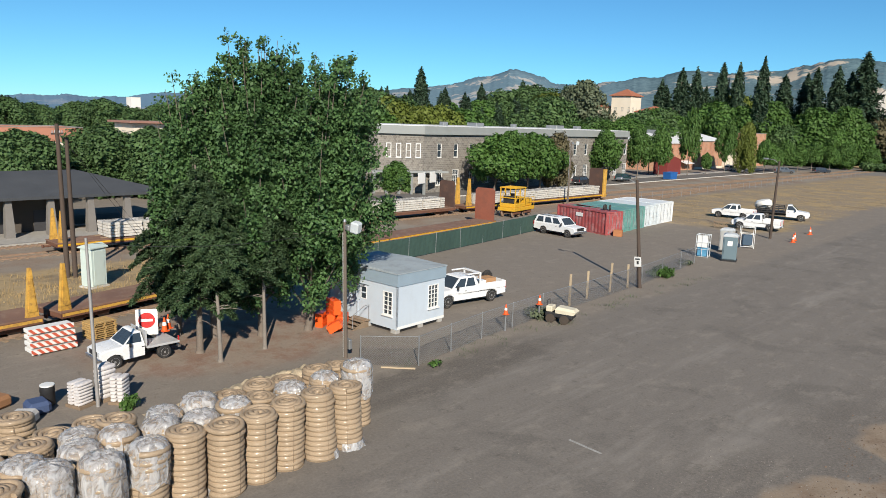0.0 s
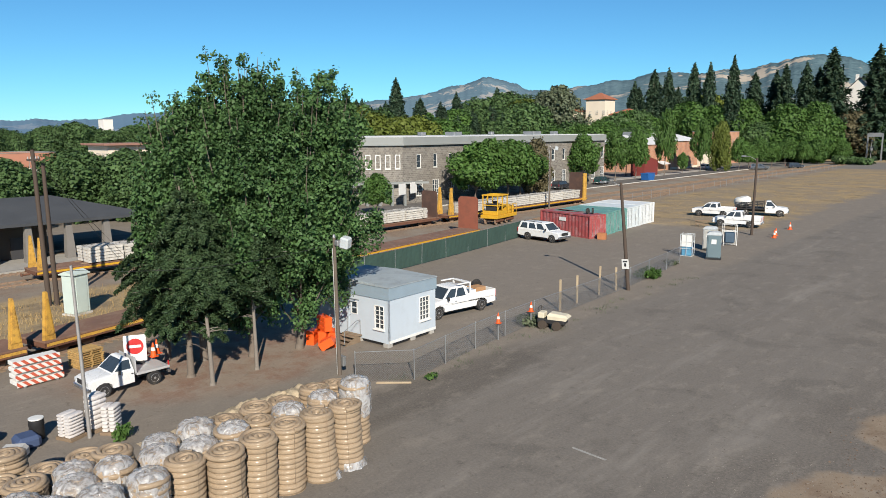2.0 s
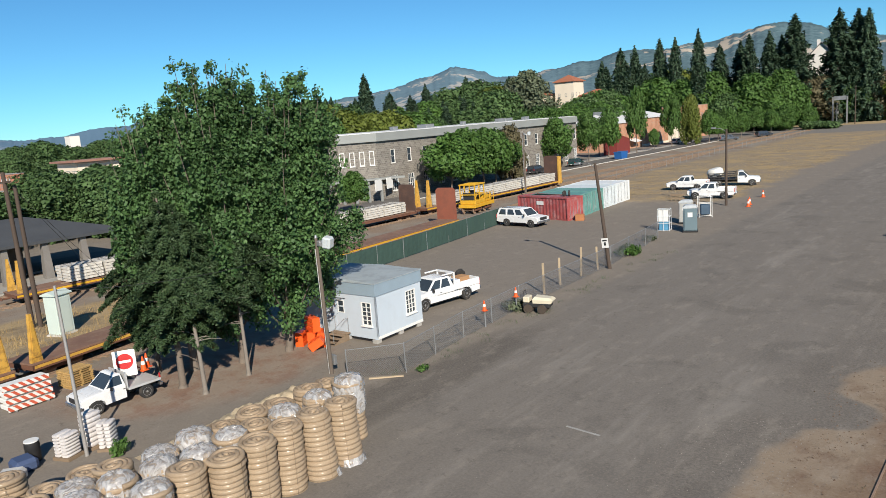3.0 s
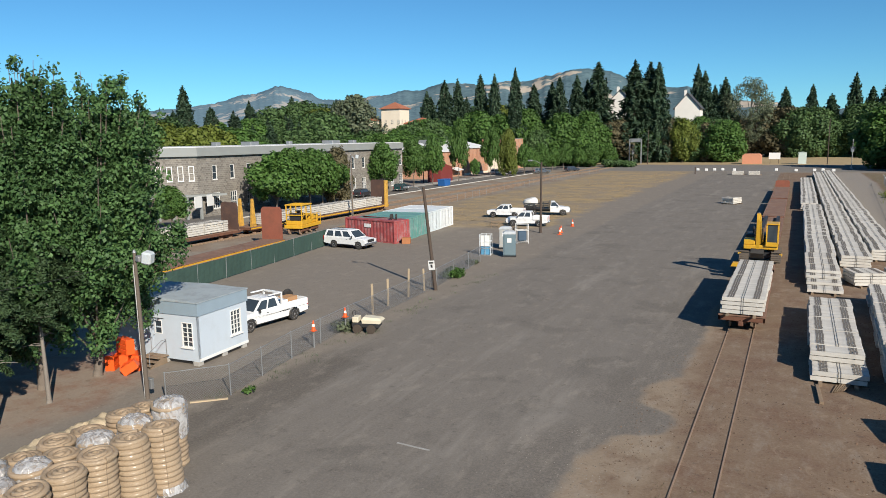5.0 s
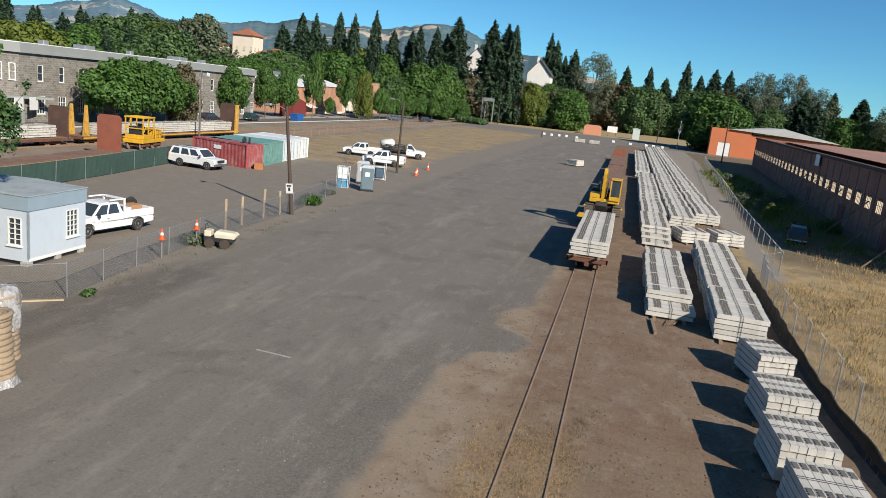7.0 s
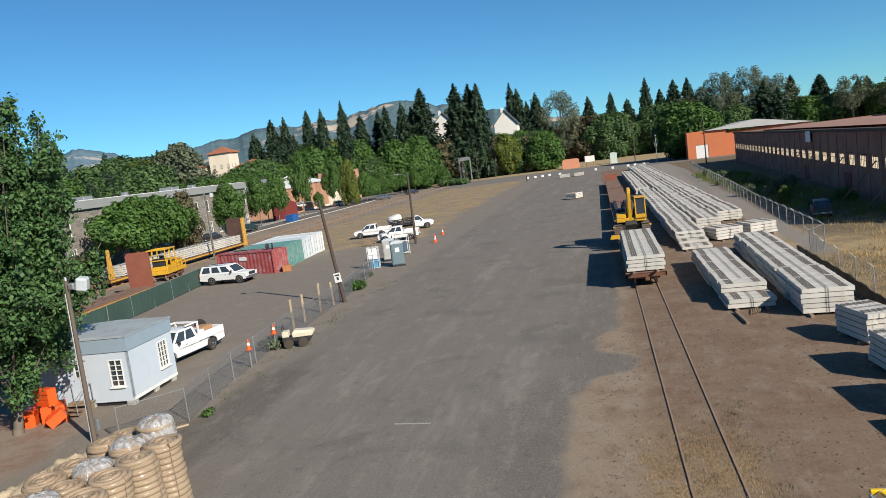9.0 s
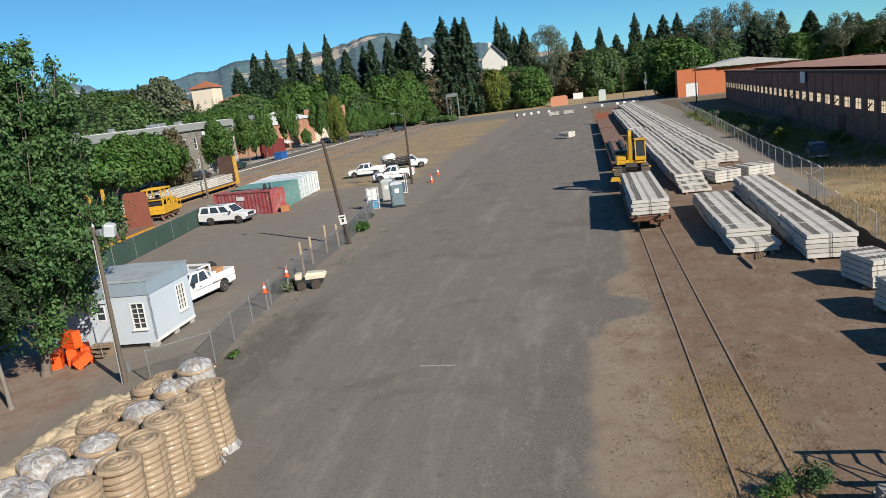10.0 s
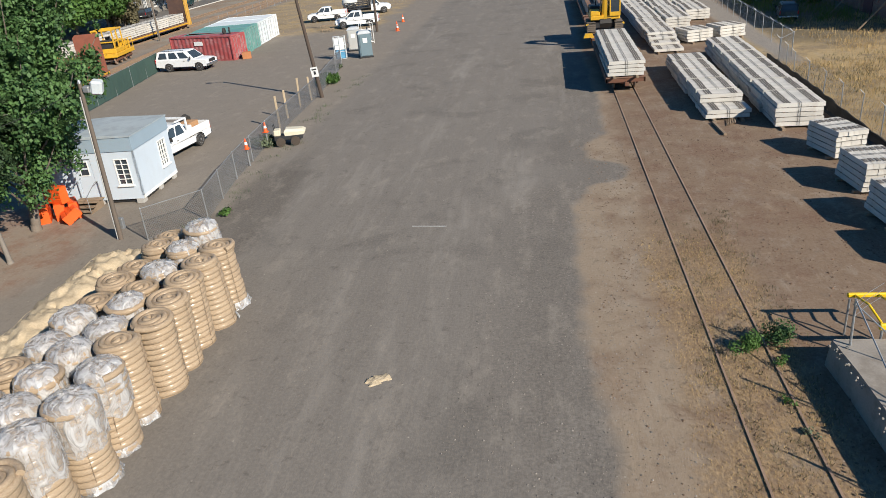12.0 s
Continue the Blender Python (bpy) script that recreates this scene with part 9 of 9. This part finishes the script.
def blades(name, x0, x1, y0, y1, count, h, mat_, label, seed, clump=0.5):
    rng = np.random.default_rng(seed)
    k = max(4, int(count / 14))
    cx, cy = rng.uniform(x0, x1, k), rng.uniform(y0, y1, k)
    i = rng.integers(0, k, count)
    bx, by = cx[i] + rng.normal(0, clump, count), cy[i] + rng.normal(0, clump, count)
    a = rng.uniform(0, 2 * np.pi, count)
    hh = h * rng.uniform(0.5, 1.2, count)
    w = 0.008 + 0.02 * hh
    lx, ly = np.cos(a), np.sin(a)
    tx, ty = bx + rng.normal(0, 0.3, count) * hh, by + rng.normal(0, 0.3, count) * hh
    v = np.stack([np.stack([bx - lx * w, by - ly * w, 0 * hh], 1), np.stack([bx + lx * w, by + ly * w, 0 * hh], 1), np.stack([tx, ty, hh], 1)], 1).reshape(-1, 3)
    me = bpy.data.meshes.new(name)
    me.vertices.add(3 * count)
    me.vertices.foreach_set("co", v.astype(np.float32).ravel())
    me.loops.add(3 * count)
    me.loops.foreach_set("vertex_index", np.arange(3 * count, dtype=np.int32))
    me.polygons.add(count)
    me.polygons.foreach_set("loop_start", np.arange(0, 3 * count, 3, dtype=np.int32))
    me.polygons.foreach_set("loop_total", np.full(count, 3, dtype=np.int32))
    me.materials.append(mat_)
    me.update(calc_edges=True)
    tagged(new(name, me), label, "grass", kind="stuff")


GRASS_GOLD = leaf_material("dry_golden_grass", (0.30, 0.20, 0.085), (0.58, 0.42, 0.20), 0.2)
blades("dry_grass", 12.6, 23, 20, 60, 22000, 0.26, GRASS_GOLD, "dry golden grass beside the security fence", 1, 0.4)
blades("dry_weeds", 13.2, 22, 22, 62, 5000, 0.32, LEAF_BROWN, "brown dead weeds in the dry grass", 9, 0.35)
blades("dry_grass", 19, 28, 60, 82, 3500, 0.4, GRASS_GOLD, "dry grass by the warehouse wall", 2, 0.5)
blades("dry_grass", -57, -46, 8, 36, 4500, 0.35, GRASS_GOLD, "dry golden grass round the signal cabinet", 3, 0.5)
blades("dry_grass", -56, -29, 100, 250, 9000, 0.22, GRASS_GOLD, "dry golden grass strip beyond the yard", 4, 0.8)
blades("dry_weeds", -1.4, 2.2, 8, 27, 6000, 0.075, GRASS_GOLD, "straw-dry weeds between the siding rails", 5, 0.25)
blades("brown_weeds", -0.6, 2.9, 6, 30, 5000, 0.10, LEAF_BROWN, "brown dead weeds along the siding rails", 8, 0.16)


def loose_stones(name, x0, x1, y0, y1, count, lo, hi, mat_, label, seed):
    """Small angular stones strewn in drifts on the ground."""
    rng = np.random.default_rng(seed)
    k = count // 12
    i = rng.integers(0, k, count)
    cx, cy = rng.uniform(x0, x1, k)[i] + rng.normal(0, 0.35, count), rng.uniform(y0, y1, k)[i] + rng.normal(0, 0.8, count)
    r = lo + (hi - lo) * rng.uniform(0, 1, count) ** 3
    turn = rng.uniform(0, 6.28, count)
    v = []
    for q in range(5):
        a = turn + q * 2 * np.pi / 5
        e = r * rng.uniform(0.7, 1.25, count)
        v.append(np.stack([cx + e * np.cos(a), cy + e * np.sin(a), np.full(count, -0.004)], 1))
    v.append(np.stack([cx + 0.3 * r * np.cos(turn), cy + 0.3 * r * np.sin(turn), r * rng.uniform(0.6, 1.1, count)], 1))
    v = np.stack(v, 1).reshape(-1, 3)
    base = 6 * np.arange(count)[:, None]
    tri = np.concatenate([base + np.array([[q, (q + 1) % 5, 5]]) for q in range(5)], 1).reshape(-1)
    me = bpy.data.meshes.new(name)
    me.vertices.add(len(v))
    me.vertices.foreach_set("co", v.astype(np.float32).ravel())
    me.loops.add(len(tri))
    me.loops.foreach_set("vertex_index", tri.astype(np.int32))
    me.polygons.add(len(tri) // 3)
    me.polygons.foreach_set("loop_start", np.arange(0, len(tri), 3, dtype=np.int32))
    me.polygons.foreach_set("loop_total", np.full(len(tri) // 3, 3, dtype=np.int32))
    me.materials.append(mat_)
    me.update(calc_edges=True)
    tagged(new(name, me), label, "gravel", kind="stuff")


loose_stones("loose_gravel", -7.5, -1.5, 2, 34, 5200, 0.008, 0.034, plain("paving_chippings", (0.22, 0.195, 0.17), 0.95, island=0.5), "loose grey chippings along the paving edge", 21)
loose_stones("dirt_clods", -3, 3.0, 4, 46, 3600, 0.012, 0.05, plain("dry_dirt_clod", (0.16, 0.105, 0.07), 0.95, island=0.4), "small brown clods of dirt round the siding", 22)
loose_stones("dirt_clods", 3, 12.3, 19, 60, 3200, 0.015, 0.06, plain("red_dirt_clod", (0.15, 0.092, 0.06), 0.95, island=0.4), "small reddish clods of dirt between tie stacks", 23)
blades("green_weeds", 18.6, 27, 78, 175, 8000, 1.0, LEAF_YELLOW, "tall yellow-green weeds along the warehouse", 6, 0.6)
blades("green_weeds", -22.6, -21.0, 29, 66, 700, 0.22, LEAF_DUSTY, "low grey-green weeds at the fence foot", 7, 0.2)

# ---- street side: kerb, parked cars, bin ----
tagged(part("kerb", Geo().box(-79.62, -79.4, -60, 262, -0.02, 0.15, 0.02), CONCRETE), "pale concrete kerb along the street", "kerb", kind="structure")
tagged(part("pavement", Geo().box(-91, -87.6, 166, 262, -0.02, 0.12), plain("pavement_concrete", (0.36, 0.34, 0.31), 0.9)), "pale concrete pavement before the shops", "pavement", kind="structure")


def street_car(x, y, rz, col, label, name="parked_car"):
    ob = suv(name, placed(x, y, 0.98, rz), label)
    p_ = plain("car_paint", col, 0.3, var=0.05, bump=0.0)
    for o in ob.children:
        if o.name.startswith(("body", "cab")):
            o.data.materials[0] = p_
    return ob


street_car(-84.0, 159.0, 8, (0.012, 0.05, 0.05), "dark green car parked under street trees")
street_car(-83.4, 140.5, 4, (0.03, 0.03, 0.035), "dark car parked by the stone building")
street_car(-76.5, 246, -70, (0.10, 0.12, 0.15), "grey-blue car parked on the far street")
street_car(-90, 236, 0, (0.6, 0.6, 0.58), "pale car parked before the shops")
street_car(-70.5, 262, -40, (0.03, 0.04, 0.06), "dark blue car waiting near the crossing")
db = thing("skip_bin", pose(-82.2, 179.5, 0), "blue steel rubbish skip on the pavement", "skip")
part("bin", Geo().prism([(-1.6, 0), (1.6, 0), (2.0, 1.7), (-2.0, 1.7)], "x", -1.0, 1.0), plain("blue_skip_paint", (0.02, 0.12, 0.38), 0.5, var=0.15), db)
part("rim", Geo().box(-1.1, 1.1, -2.08, 2.08, 1.66, 1.78), plain("blue_rim_paint", (0.03, 0.14, 0.42), 0.5), db)
tagged(part("red_shed", Geo().prism([(-3.4, 0), (3.4, 0), (3.4, 2.8), (0, 3.4), (-3.4, 2.8)], "x", -1.6, 1.6), plain("dark_red_shed_paint", (0.20, 0.035, 0.03), 0.7), at=pose(-91.5, 196, 0) @ Matrix.Diagonal((1.3, 1.2, 1.5, 1))), "dark red low shed by the street", "shed")
